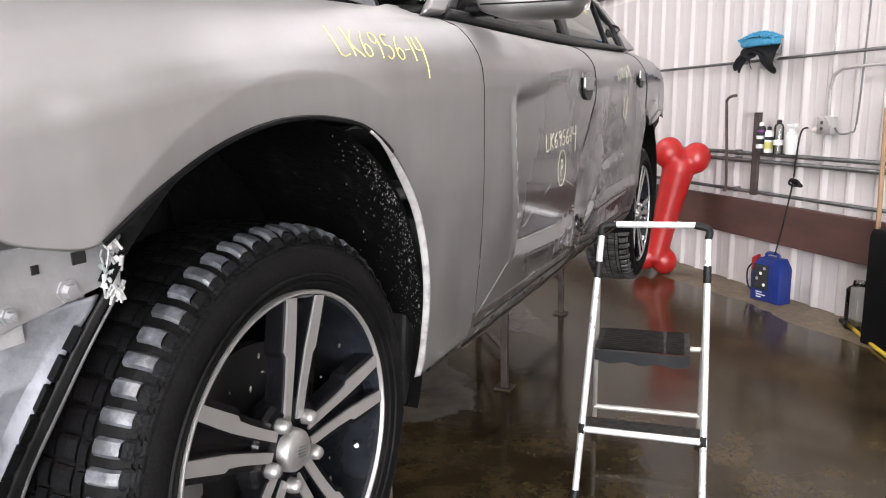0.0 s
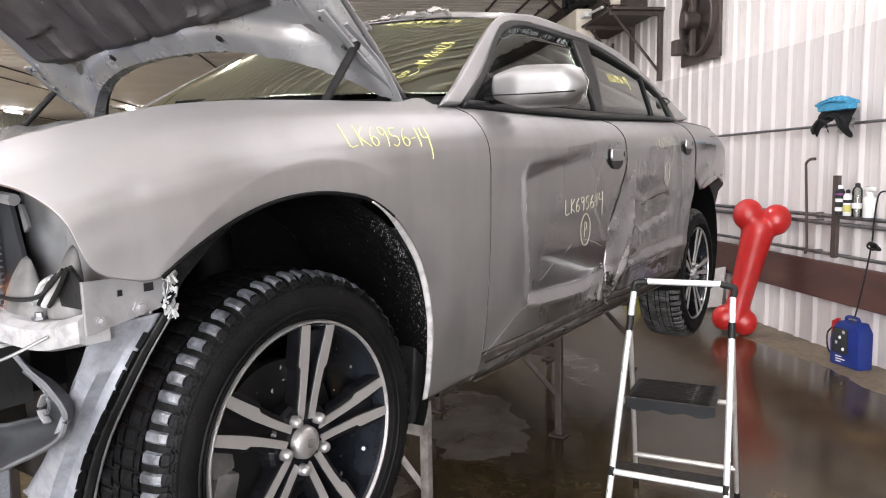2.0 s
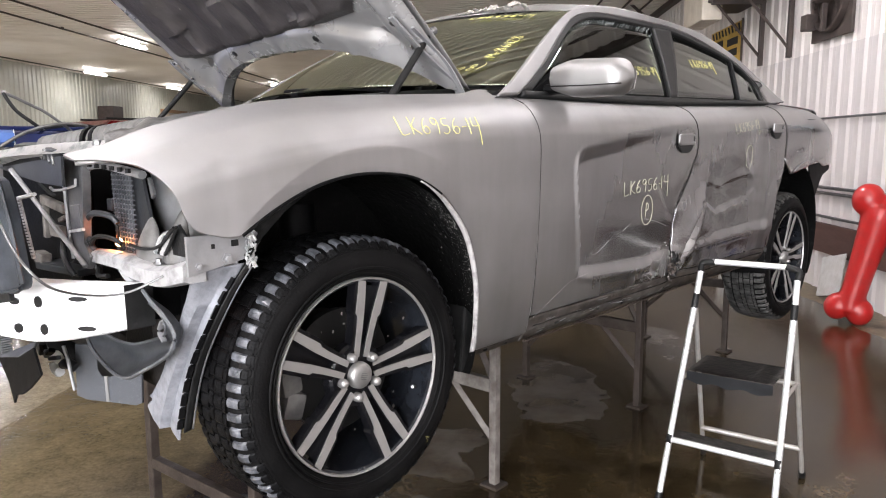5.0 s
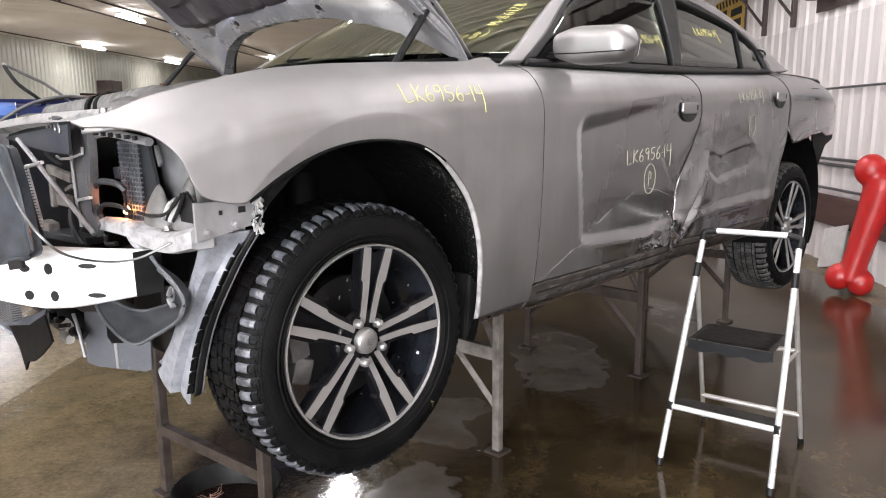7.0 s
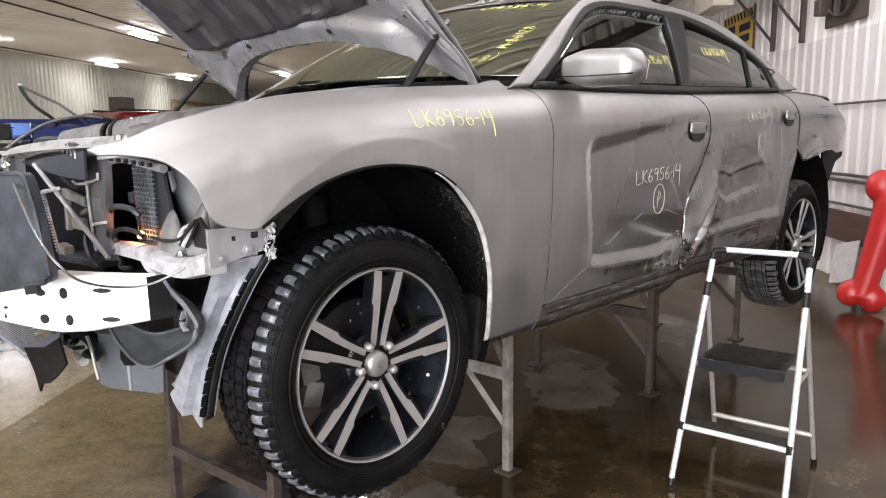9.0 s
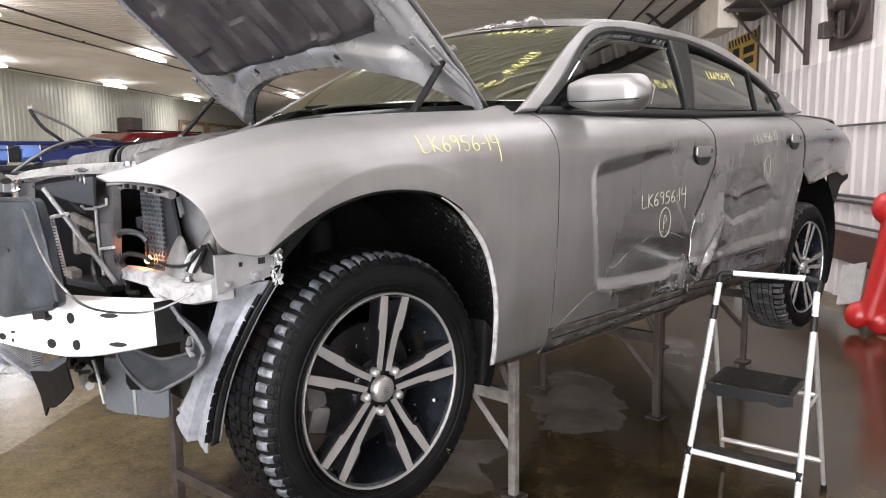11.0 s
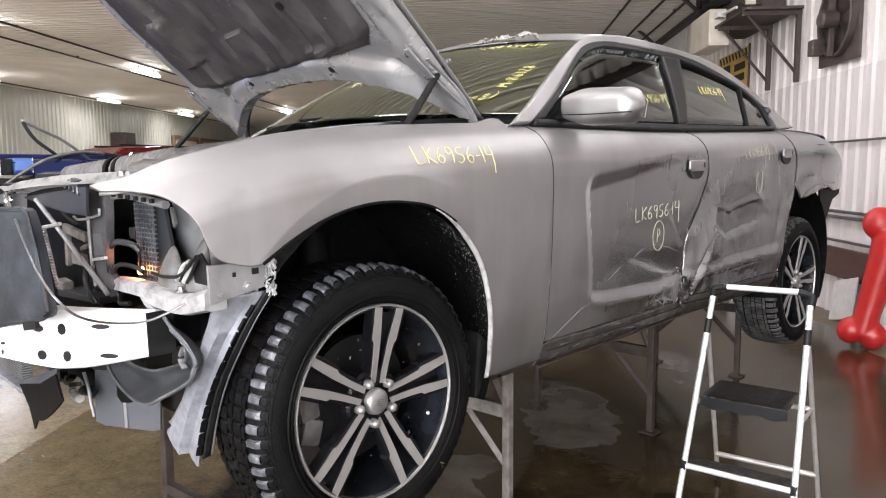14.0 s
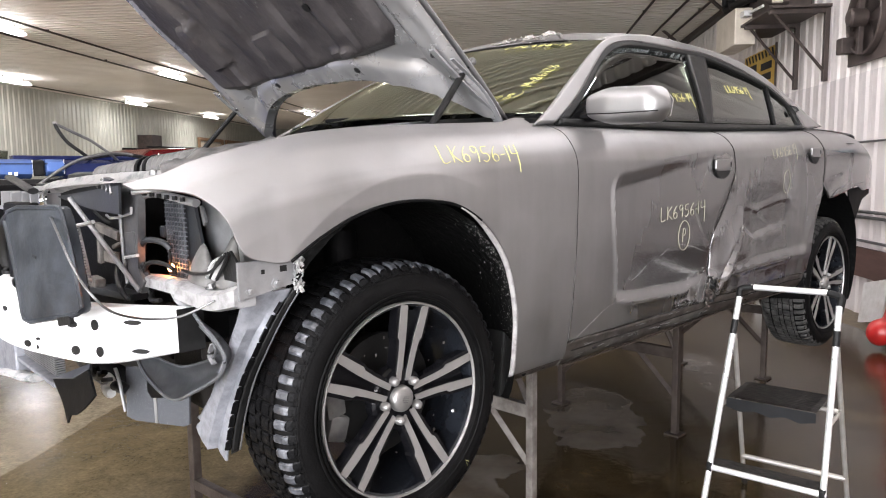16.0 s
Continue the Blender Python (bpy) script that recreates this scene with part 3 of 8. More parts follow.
# brown plank along the foot of the wall
bm = boxbm((0, 0, 0), (0.045, HLEN - 0.2, 0.295), bev=0.004)
setting(finish("trim", bm, M_PLANK, smooth=False, m=hall @ pose(U_RIGHT - 0.045, (V_NEAR + V_FAR) / 2, 0.548)), "brown painted wooden plank fixed along the wall", "wall plank")
# dark angle where wall meets ceiling
bm = boxbm((0, 0, 0), (0.12, HLEN - 0.2, 0.12), bev=0.01)
setting(finish("cornice", bm, M_DARKMETAL, smooth=False, m=hall @ pose(U_RIGHT - 0.085, (V_NEAR + V_FAR) / 2, CEIL - 0.09)), "dark steel angle between wall and ceiling", "trim")


def wall_pipe(name, z, r, label, v0=V_NEAR + 0.1, v1=V_FAR - 0.1, off=0.05):
    bm = tubebm([(U_RIGHT - off, v0, z), (U_RIGHT - off, v1, z)], r, 10)
    ob = finish(name, bm, M_PIPE, m=hall)
    for k in range(4):
        cb = boxbm((U_RIGHT - off / 2, 1.4 + 2.4 * k, z), (off + 0.01, 0.025, r * 2.8), bev=0.003)
        part("pipe_clip", cb, M_PIPE, ob, smooth=False)
    return tagged(ob, label, "pipe")


wall_pipe("wall_pipe", 1.76, 0.011, "thin grey steel pipe fixed high along the white wall")
wall_pipe("wall_pipe", 1.06, 0.016, "grey steel pipe along the wall, upper of a pair")
wall_pipe("wall_pipe", 1.005, 0.016, "grey steel pipe along the wall, lower of a pair", off=0.055)
wall_pipe("wall_pipe", 0.765, 0.014, "grey steel pipe just above the brown plank")


def ceiling_conduit(u, v0, v1, z, r=0.02):
    ob = finish("ceiling_conduit", tubebm([(u, v0, z), (u, v1, z)], r, 8), M_DARKMETAL, m=hall)
    v = v0 + 1
    while v < v1:
        part("hanger", boxbm((u, v, (z + CEIL - 0.02) / 2), (0.05, 0.04, CEIL - 0.02 - z + 0.02), bev=0.004), M_DARKMETAL, ob, smooth=False)
        v += 3.3
    return tagged(ob, "dark steel conduit hung under the ribbed ceiling", "conduit", "conduits under the ceiling")


for u, z in ((-8.15, 4.12), (-9.0, 4.10), (-13.7, 4.12), (2.45, 4.12), (2.98, 4.12), (3.35, 4.11), (-3.2, 4.12)):
    ceiling_conduit(u, V_NEAR + 0.2, V_FAR - 0.2, z)


def ceiling_light(u, v, share):
    base = thing("ceiling_light", hall @ pose(u, v, CEIL - 0.02), "white fluorescent strip light hanging under the ceiling, switched on", "ceiling light", "strip lights of the hall")
    part("housing", boxbm((0, 0, -0.135), (0.07, 1.22, 0.06), bev=0.01), M_WHITE, base, smooth=False)
    part("diffuser", boxbm((0, 0, -0.19), (0.16, 1.2, 0.045), bev=0.015), M_LAMP, base, "glowing white diffuser")
    for s in (-0.4, 0.4):
        part("hanger", tubebm([(0, s, -0.11), (0, s, 0.0)], 0.012, 6), M_DARKMETAL, base)
    lamp = bpy.data.lights.new("strip_lamp", "AREA")
    lamp.shape, lamp.size, lamp.size_y, lamp.energy, lamp.color = "RECTANGLE", 0.2, 1.2, LAMP_POWER * share, (1.0, 0.965, 1.03)
    new("strip_lamp", lamp).matrix_basis = hall @ pose(u, v, CEIL - 0.26)


# the added unseen lamps hang here too, each with its own share
for u, share, vs in LAMP_ROWS:
    for v in vs:
        ceiling_light(u, v, share)


# ---- the car: nose towards -y, left flank towards +x, origin at the left front hub ----
CAR_Z, CAR_PITCH = 0.901, 1.145
XC = -0.90
WB = 3.052
car = thing("car", pose(0, 0, CAR_Z, CAR_PITCH, 0, 0), "silver-grey sedan with crushed doors and stripped nose on steel stands", "car")

ZT = [(-0.64, 0.578), (-0.6, 0.592), (-0.543, 0.608), (-0.47, 0.637), (-0.4, 0.658), (-0.336, 0.674), (-0.27, 0.688), (-0.186, 0.703), (-0.09, 0.713), (0.0, 0.720), (0.2, 0.729), (0.4, 0.736), (0.63, 0.744), (0.8, 0.746), (1.7, 0.737), (2.7, 0.752), (3.0, 0.758), (3.4, 0.745), (3.65, 0.72), (3.9, 0.69)]
SHOULDER = [(-0.02, -0.16), (0.0, -0.105), (0.010, -0.074), (0.020, -0.042), (0.030, -0.016), (0.040, -0.002), (0.065, 0.022), (0.095, 0.042), (0.13, 0.054), (0.18, 0.058), (0.3, 0.056), (0.8, 0.056)]
LOWER = [(-0.08, -0.085), (-0.055, -0.064), (-0.03, -0.046), (0.0, -0.036), (0.08, -0.023), (0.16, -0.013), (0.26, -0.005), (0.36, -0.001), (0.42, 0.0), (0.8, 0.0)]
SCALLOP_TOP = [(0.9, 0.55), (0.957, 0.574), (1.23, 0.607), (1.57, 0.646), (1.77, 0.662), (2.3, 0.69), (2.8, 0.70)]
SCALLOP_LOW = [(0.9, 0.13), (1.02, 0.109), (1.38, 0.088), (1.8, 0.10), (2.15, 0.128), (2.8, 0.128)]


def ztop(y):
    return (lerp(ZT, y - 0.05) + 2 * lerp(ZT, y) + lerp(ZT, y + 0.05)) / 4


def shoulder(h):
    return (lerp(SHOULDER, h - 0.008) + lerp(SHOULDER, h) + lerp(SHOULDER, h + 0.008)) / 3


def seg_dist(y, z, a, b):
    dy, dz = b[0] - a[0], b[1] - a[1]
    t = min(1, max(0, ((y - a[0]) * dy + (z - a[1]) * dz) / (dy * dy + dz * dz)))
    px, pz = y - a[0] - t * dy, z - a[1] - t * dz
    s = 1 if px * dz - pz * dy > 0 else -1
    return s * math.hypot(px, pz), t


def crease(y, z, line, fore, aft, amp):
    """A sharp fold along a line of (y, z) points: widths ahead of it and behind it."""
    best, bt = None, 0
    n = len(line) - 1
    for k in range(n):
        s, t = seg_dist(y, z, line[k], line[k + 1])
        if best is None or abs(s) < abs(best):
            best, bt = s, (k + t) / n
    w = aft if best < 0 else fore
    p = max(0.0, 1 - abs(best) / w)
    return amp * (0.65 * p + 0.35 * p * p) * (0.25 + 0.75 * math.sin(math.pi * min(0.92, max(0.08, bt))))


FOLDS = [([(1.80, 0.46), (1.70, 0.29), (1.69, 0.17), (1.665, 0.04)], 0.06, 0.035, -0.026), ([(1.90, 0.43), (1.825, 0.29), (1.755, 0.15), (1.715, 0.05)], 0.075, 0.025, 0.040),
         ([(1.85, 0.30), (1.785, 0.15), (1.74, 0.04)], 0.03, 0.025, -0.018), ([(1.90, 0.28), (1.825, 0.14), (1.77, 0.05)], 0.035, 0.04, 0.022), ([(1.93, 0.44), (1.96, 0.31), (2.05, 0.265), (2.40, 0.315)], 0.03, 0.06, -0.012),
         ([(1.94, 0.40), (2.08, 0.37), (2.31, 0.41), (2.5, 0.40)], 0.022, 0.03, 0.007), ([(1.86, 0.105), (2.13, 0.115), (2.5, 0.118), (2.70, 0.108)], 0.02, 0.05, 0.009), ([(2.30, 0.52), (2.37, 0.42), (2.52, 0.34)], 0.03, 0.03, 0.006),
         ([(2.56, 0.66), (2.60, 0.4), (2.58, 0.2)], 0.04, 0.03, 0.008), ([(1.56, 0.52), (1.52, 0.40), (1.60, 0.28)], 0.03, 0.06, -0.006), ([(1.40, 0.075), (1.50, 0.115), (1.62, 0.13)], 0.018, 0.025, 0.004), ([(1.34, 0.045), (1.45, 0.05), (1.6, 0.02)], 0.015, 0.018, 0.008),
         ([(1.47, 0.11), (1.455, 0.04)], 0.012, 0.014, -0.006), ([(1.54, 0.10), (1.52, 0.03)], 0.012, 0.014, 0.006), ([(1.60, 0.10), (1.575, 0.03)], 0.012, 0.014, -0.007)]


def dents(y, z):
    """How far the crash has pushed the doors in (minus) or folded them out."""
    d = 0.0
    if 1.1 < y < 2.9:
        m = smooth01(y, 1.3, 1.7) * (1 - smooth01(y, 2.55, 2.8)) * smooth01(z, -0.02, 0.06) * (1 - smooth01(z, 0.5, 0.66))
        d -= 0.028 * math.exp(-((y - 1.73) / 0.09) ** 2 - ((z - 0.11) / 0.22) ** 2)
        d -= 0.030 * math.exp(-((y - 2.15) / 0.22) ** 2 - ((z - 0.36) / 0.13) ** 2)
        d -= 0.012 * math.exp(-((y - 2.5) / 0.10) ** 2 - ((z - 0.45) / 0.2) ** 2)
        n = noise.noise((y * 6, z * 8, 0.3))
        r = 1 - abs(noise.noise((y * 7 + 3, z * 9, 1.7))) * 2
        d += m * (0.0024 * n + 0.0022 * r + 0.0008 * noise.noise((y * 26, z * 30, 2))) * (0.2 + 0.8 * smooth01(y, 1.6, 1.9))
    if 0.65 < y < 2.75:
        for line, fore, aft, amp in FOLDS:
            if line[0][0] - 0.3 < y + 0.15 and min(p[0] for p in line) - 0.1 < y < max(p[0] for p in line) + 0.1:
                d += crease(y, z, line, fore, aft, amp)
    for yy, zz, rr, dd in ((-0.36, 0.565, 0.022, 0.0036), (-0.30, 0.60, 0.045, 0.0036), (-0.08, 0.635, 0.045, 0.0046), (0.14, 0.585, 0.055, 0.0030), (-0.42, 0.50, 0.04, 0.0024)):
        d -= dd * math.exp(-((y - yy) / rr) ** 2 - ((z - zz) / (rr * 0.8)) ** 2)
    # shallow hand-sized dings over the fender and doors
    d += (0.0024 - 0.0014 * smooth01(y, 0.6, 0.75)) * noise.noise((y * 4, z * 5, 5)) * smooth01(y, -0.55, 0.0)
    d += 0.0022 * noise.noise((y * 9, z * 8, 8)) * smooth01(y, -0.5, -0.2) * (1 - smooth01(y, 0.5, 0.7))
    return d


def flank(y, z):
    """The left flank's x at a place along and up the car."""
    x = shoulder(ztop(y) - z) + lerp(LOWER, z)
    if y < -0.1:
        x -= 0.28 * (y + 0.1) ** 2
    if y > 3.15:
        x -= 0.18 * (y - 3.15) ** 2
    r = math.hypot(y - 0.03, z - 0.10)
    x += 0.013 * (1.0 if r < 0.495 else math.exp(-(r - 0.495) / 0.075)) * smooth01(z, 0.1, 0.3) * (1 - smooth01(y, 0.12, 0.34))
    x += 0.006 * (1 - smooth01(r, 0.45, 0.56)) * smooth01(z, -0.02, 0.2) * smooth01(y, 0.05, 0.3)
    r = math.hypot(y - WB, z - 0.02)
    x += 0.013 * (1 - smooth01(r, 0.46, 0.52)) * (1 - smooth01(y, 3.0, 3.2))
    yl = y + 0.034 * smooth01(z, 0.14, 0.5) - 0.05 * smooth01(z, 0.5, 0.62)
    dep = smooth01(yl, 0.934, 0.950) * smooth01(lerp(SCALLOP_TOP, y) - z, -0.005, 0.062) * smooth01(z - lerp(SCALLOP_LOW, y), -0.004, 0.05) * (1 - smooth01(y, 2.6, 2.8))
    x -= (0.020 - 0.011 * smooth01(y, 1.5, 1.8)) * dep
    # a raised lip rings the hollow
    lip = math.exp(-((yl - 0.924) / 0.0085) ** 2) * smooth01(z, 0.10, 0.16) * (1 - smooth01(z, 0.50, 0.58))
    x += 0.011 * lip + 0.0025 * math.exp(-((z - lerp(SCALLOP_LOW, y) + 0.008) / 0.012) ** 2) * smooth01(y, 0.93, 0.97) * (1 - smooth01(y, 1.35, 1.6))
    return x + dents(y, z)


def mirrored(ob):
    """The same panel on the car's right flank."""
    me = ob.data.copy()
    me.transform(Matrix.Translation((2 * XC, 0, 0)) @ Matrix.Diagonal((-1, 1, 1, 1)))
    me.flip_normals()
    o = new(ob.name.split(".")[0], me)
    o.parent = ob.parent
    for k in ob.modifiers:
        s = o.modifiers.new(k.name, "SOLIDIFY")
        s.thickness, s.offset = k.thickness, k.offset
    return o


def panel(name, pairs, nu, nv, material, label="", parent=None, surf=flank, thick=0.006, both=True, k=8, bias=1.0):
    """A sheet between two edges, given as pairs of (y, z) points, laid on a flank surface."""
    A = spline([(a[0], a[1], 0) for a, b in pairs], k)
    B = spline([(b[0], b[1], 0) for a, b in pairs], k)

    def f(s, t):
        p = at_path(A, s).lerp(at_path(B, s), t ** bias)
        return (surf(p.x, p.y), p.x, p.y)
    bm = grid(bmesh.new(), f, nu, nv)
    bm.normal_update()
    if sum(fc.normal.x for fc in bm.faces) < 0:
        bmesh.ops.reverse_faces(bm, faces=bm.faces)
    ob = part(name, bm, material, parent or car, label, auto=50)
    s = ob.modifiers.new("thickness", "SOLIDIFY")
    s.thickness, s.offset = thick, -1
    if both:
        mirrored(ob)
    return ob


# fender: inner edge is nose, arch; outer edge is the hood line and the door gap
FENDER = [((-0.605, 0.583), (-0.612, 0.592)), ((-0.56, 0.580), (-0.59, 0.598)), ((-0.514, 0.564), (-0.543, 0.610)), ((-0.475, 0.515), (-0.47, 0.639)), ((-0.447, 0.44), (-0.41, 0.657)), ((-0.40, 0.415), (-0.36, 0.670)),
          ((-0.346, 0.412), (-0.30, 0.684)), ((-0.277, 0.456), (-0.2, 0.703)), ((-0.199, 0.494), (-0.1, 0.714)), ((-0.117, 0.518), (0.0, 0.722)), ((-0.03, 0.528), (0.15, 0.729)), ((0.063, 0.524), (0.3, 0.735)),
          ((0.162, 0.503), (0.5, 0.742)), ((0.269, 0.442), (0.70, 0.747)), ((0.359, 0.336), (0.698, 0.52)), ((0.405, 0.194), (0.688, 0.25)), ((0.424, 0.05), (0.682, 0.05)), ((0.432, -0.032), (0.678, -0.03))]
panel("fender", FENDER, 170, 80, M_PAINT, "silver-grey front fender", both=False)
panel("front_door", [((0.702, 0.745), (1.80, 0.735)), ((0.698, 0.58), (1.806, 0.56)), ((0.695, 0.46), (1.775, 0.46)), ((0.69, 0.30), (1.70, 0.30)), ((0.688, 0.17), (1.688, 0.17)), ((0.685, 0.03), (1.655, 0.02))], 110, 260, M_PAINT, "dented grey front door with scratches")
for line, r in (([(0.701, 0.735), (0.699, 0.58), (0.6965, 0.46), (0.692, 0.30), (0.689, 0.17), (0.6865, 0.03)], 0.0016), ([(1.803, 0.735), (1.8085, 0.57), (1.778, 0.46), (1.703, 0.30), (1.691, 0.17), (1.659, 0.02)], 0.0032), ([(2.793, 0.752), (2.803, 0.60), (2.794, 0.47)], 0.0032)):
    fine = spline([(0, y, z) for y, z in line], 10)
    part("door_gap", tubebm([(flank(p.y, p.z) - 0.0004, p.y, p.z) for p in fine], r, 5), M_UNDER, car, "dark gap between body panels")
panel("rear_door", [((1.806, 0.735), (2.79, 0.757)), ((1.811, 0.58), (2.80, 0.60)), ((1.781, 0.46), (2.79, 0.46)), ((1.706, 0.3), (2.72, 0.33)), ((1.694, 0.17), (2.672, 0.15)), ((1.663, 0.02), (2.655, 0.02))], 96, 150, M_PAINT, "crushed grey rear door")
panel("quarter_panel", [((2.797, 0.757), (3.76, 0.71)), ((2.806, 0.60), (3.80, 0.64)), ((2.797, 0.46), (3.845, 0.54)), ((2.85, 0.385), (3.865, 0.50)), ((2.95, 0.42), (3.87, 0.47)), ((3.07, 0.442), (3.873, 0.445)), ((3.21, 0.446), (3.876, 0.425)), ((3.36, 0.426), (3.876, 0.408)), ((3.48, 0.398), (3.87, 0.396))], 50, 40, M_PAINT, "grey rear quarter panel with ragged end")
panel("rocker_panel", [((0.44, -0.036), (0.44, -0.06)), ((0.66, -0.034), (0.66, -0.059)), ((0.70, 0.02), (0.70, -0.059)), ((1.0, 0.02), (1.0, -0.058)), ((1.8, 0.016), (1.8, -0.064)), ((2.65, 0.016), (2.65, -0.07))], 80, 8, M_ROCKER, "scraped grimy sill under the doors", surf=lambda y, z: flank(y, z) - 0.006)
# pinch seam, drain holes and bare scrapes along the sill
seam = spline([(flank(y, -0.058) - 0.004, y, -0.066) for y in (0.70, 1.0, 1.4, 1.8, 2.2, 2.6)], 8)
part("pinch_seam", tubebm(seam, 0.006, 6, flat=0.6), M_STEEL, car, "rusty pinch seam under the sill")
for y, z, w in ((0.50, -0.047, 0.010), (1.30, -0.040, 0.008), (1.64, -0.036, 0.007), (2.05, -0.040, 0.007)):
    hole = lathe(bmesh.new(), [(0.0, 0.0), (0.0, 1.0), (-0.3, 1.0)], 12)
    hole.transform(Matrix.Translation((flank(y, z) - 0.0045, y, z)) @ Matrix.Diagonal((0.004, w, w * 0.6, 1)))
    part("drain_hole", hole, M_BLACK, car, "dark drain hole in the sill")
rnd = random.Random(12)
bm = bmesh.new()
for k in range(46):
    y, z = rnd.uniform(0.75, 2.1), rnd.uniform(-0.05, 0.01)
    ln = rnd.uniform(0.006, 0.05)
    dz = rnd.uniform(-0.003, 0.003)
    tube(bm, [(flank(y + ln * q, z + dz * q) - 0.0052, y + ln * q, z + dz * q) for q in (0.0, 0.5, 1.0)], rnd.uniform(0.0005, 0.0013), 4)
part("sill_scrapes", bm, M_PRIMER, car, "pale bare scrapes on the sill", smooth=False)["kind"] = "stuff"


# cabin sides lean in from the belt line to the roof
def lean(z):
    return -0.05 - 0.55 * (z - 0.745)


def cabin(y, z):
    return lean(z) + 0.006 * math.sin(math.pi * min(1, max(0, (z - 0.745) / 0.36)))


GLASS_F = [((0.775, 0.752), (0.775, 0.752)), ((0.955, 0.848), (0.94, 0.753)), ((1.13, 0.965), (1.12, 0.754)), ((1.285, 1.040), (1.27, 0.755)), ((1.44, 1.077), (1.42, 0.757)), ((1.66, 1.083), (1.59, 0.758)), ((1.895, 1.077), (1.75, 0.76))]
GLASS_R = [((2.09, 1.075), (1.82, 0.753)), ((2.20, 1.058), (2.0, 0.754)), ((2.334, 1.030), (2.2, 0.756)), ((2.46, 1.002), (2.35, 0.757)), ((2.585, 0.968), (2.455, 0.758))]
GLASS_Q = [((2.605, 0.95), (2.475, 0.758)), ((2.68, 0.915), (2.56, 0.76)), ((2.745, 0.862), (2.66, 0.761)), ((2.768, 0.80), (2.745, 0.763))]
ROOF_EDGE = [(0.61, 0.738), (0.73, 0.80), (0.864, 0.878), (1.02, 0.965), (1.18, 1.048), (1.29, 1.092), (1.46, 1.126), (1.65, 1.14), (1.88, 1.134), (2.135, 1.12), (2.405, 1.09), (2.64, 1.006), (2.80, 0.905), (2.93, 0.82), (3.03, 0.765)]
for pairs, nm in ((GLASS_F, "front_door_window"), (GLASS_R, "rear_door_window"), (GLASS_Q, "quarter_window")):
    g = panel(nm, pairs, 24, 6, M_GLASS, "dark side window glass with water streaks", surf=lambda y, z: cabin(y, z) - 0.012, thick=0.004)
    g.visible_shadow = False


def side_frame(pairs_glass, pairs_out, nm, material, off=0.0, label=""):
    return panel(nm, list(zip(pairs_glass, pairs_out)), 60, 6, material, label, surf=lambda y, z: cabin(y, z) + off, thick=0.02)


# painted pillar and roof rail above the windows
inner = [(0.72, 0.745), (0.80, 0.785), (0.945, 0.868), (1.11, 0.975), (1.265, 1.058), (1.44, 1.096), (1.66, 1.103), (1.9, 1.10), (2.1, 1.095), (2.34, 1.055), (2.62, 0.965), (2.76, 0.87), (2.79, 0.80), (2.80, 0.76), (2.81, 0.752)]
side_frame(inner, ROOF_EDGE, "roof_rail", M_PAINT, 0.006, "silver roof rail and windscreen pillar")
# black surround between paint and glass
glass_edge = [(0.80, 0.758), (0.955, 0.848), (1.13, 0.965), (1.285, 1.040), (1.44, 1.077), (1.66, 1.083), (1.9, 1.079), (2.09, 1.075), (2.334, 1.030), (2.585, 0.968), (2.745, 0.862), (2.768, 0.80), (2.762, 0.768)]
inner2 = [(0.74, 0.750), (0.945, 0.868), (1.11, 0.975), (1.265, 1.058), (1.44, 1.096), (1.66, 1.103), (1.9, 1.10), (2.1, 1.095), (2.34, 1.055), (2.61, 0.968), (2.76, 0.875), (2.79, 0.80), (2.795, 0.764)]
side_frame(glass_edge, inner2, "window_seal", M_RUBBER, 0.002, "black rubber window surround")
panel("belt_moulding", [((0.74, 0.742), (0.74, 0.756)), ((1.3, 0.737), (1.3, 0.757)), ((1.8, 0.738), (1.8, 0.757)), ((2.3, 0.746), (2.3, 0.76)), ((2.79, 0.754), (2.79, 0.766))], 60, 3, M_RUBBER, "black belt moulding", surf=lambda y, z: cabin(y, z) + 0.008, thick=0.03)
panel("pillar_trim", [((1.905, 1.085), (2.075, 1.082)), ((1.83, 0.92), (1.955, 0.92)), ((1.755, 0.757), (1.815, 0.757))], 12, 6, M_RUBBER, "black centre pillar cover", surf=lambda y, z: cabin(y, z) + 0.001, thick=0.02)
panel("window_divider", [((2.59, 0.968), (2.605, 0.96)), ((2.52, 0.86), (2.54, 0.86)), ((2.455, 0.758), (2.475, 0.758))], 8, 2, M_BLACK, surf=cabin, thick=0.02)
# sail panel behind the windows, down to the trunk
panel("sail_panel", [((2.80, 0.757), (3.05, 0.765)), ((2.795, 0.80), (2.99, 0.79)), ((2.77, 0.87), (2.86, 0.87)), ((2.66, 0.965), (2.70, 0.975))], 20, 10, M_PAINT, "silver rear roof pillar", surf=lambda y, z: cabin(y, z) + 0.007 + 0.0 * y, thick=0.01)


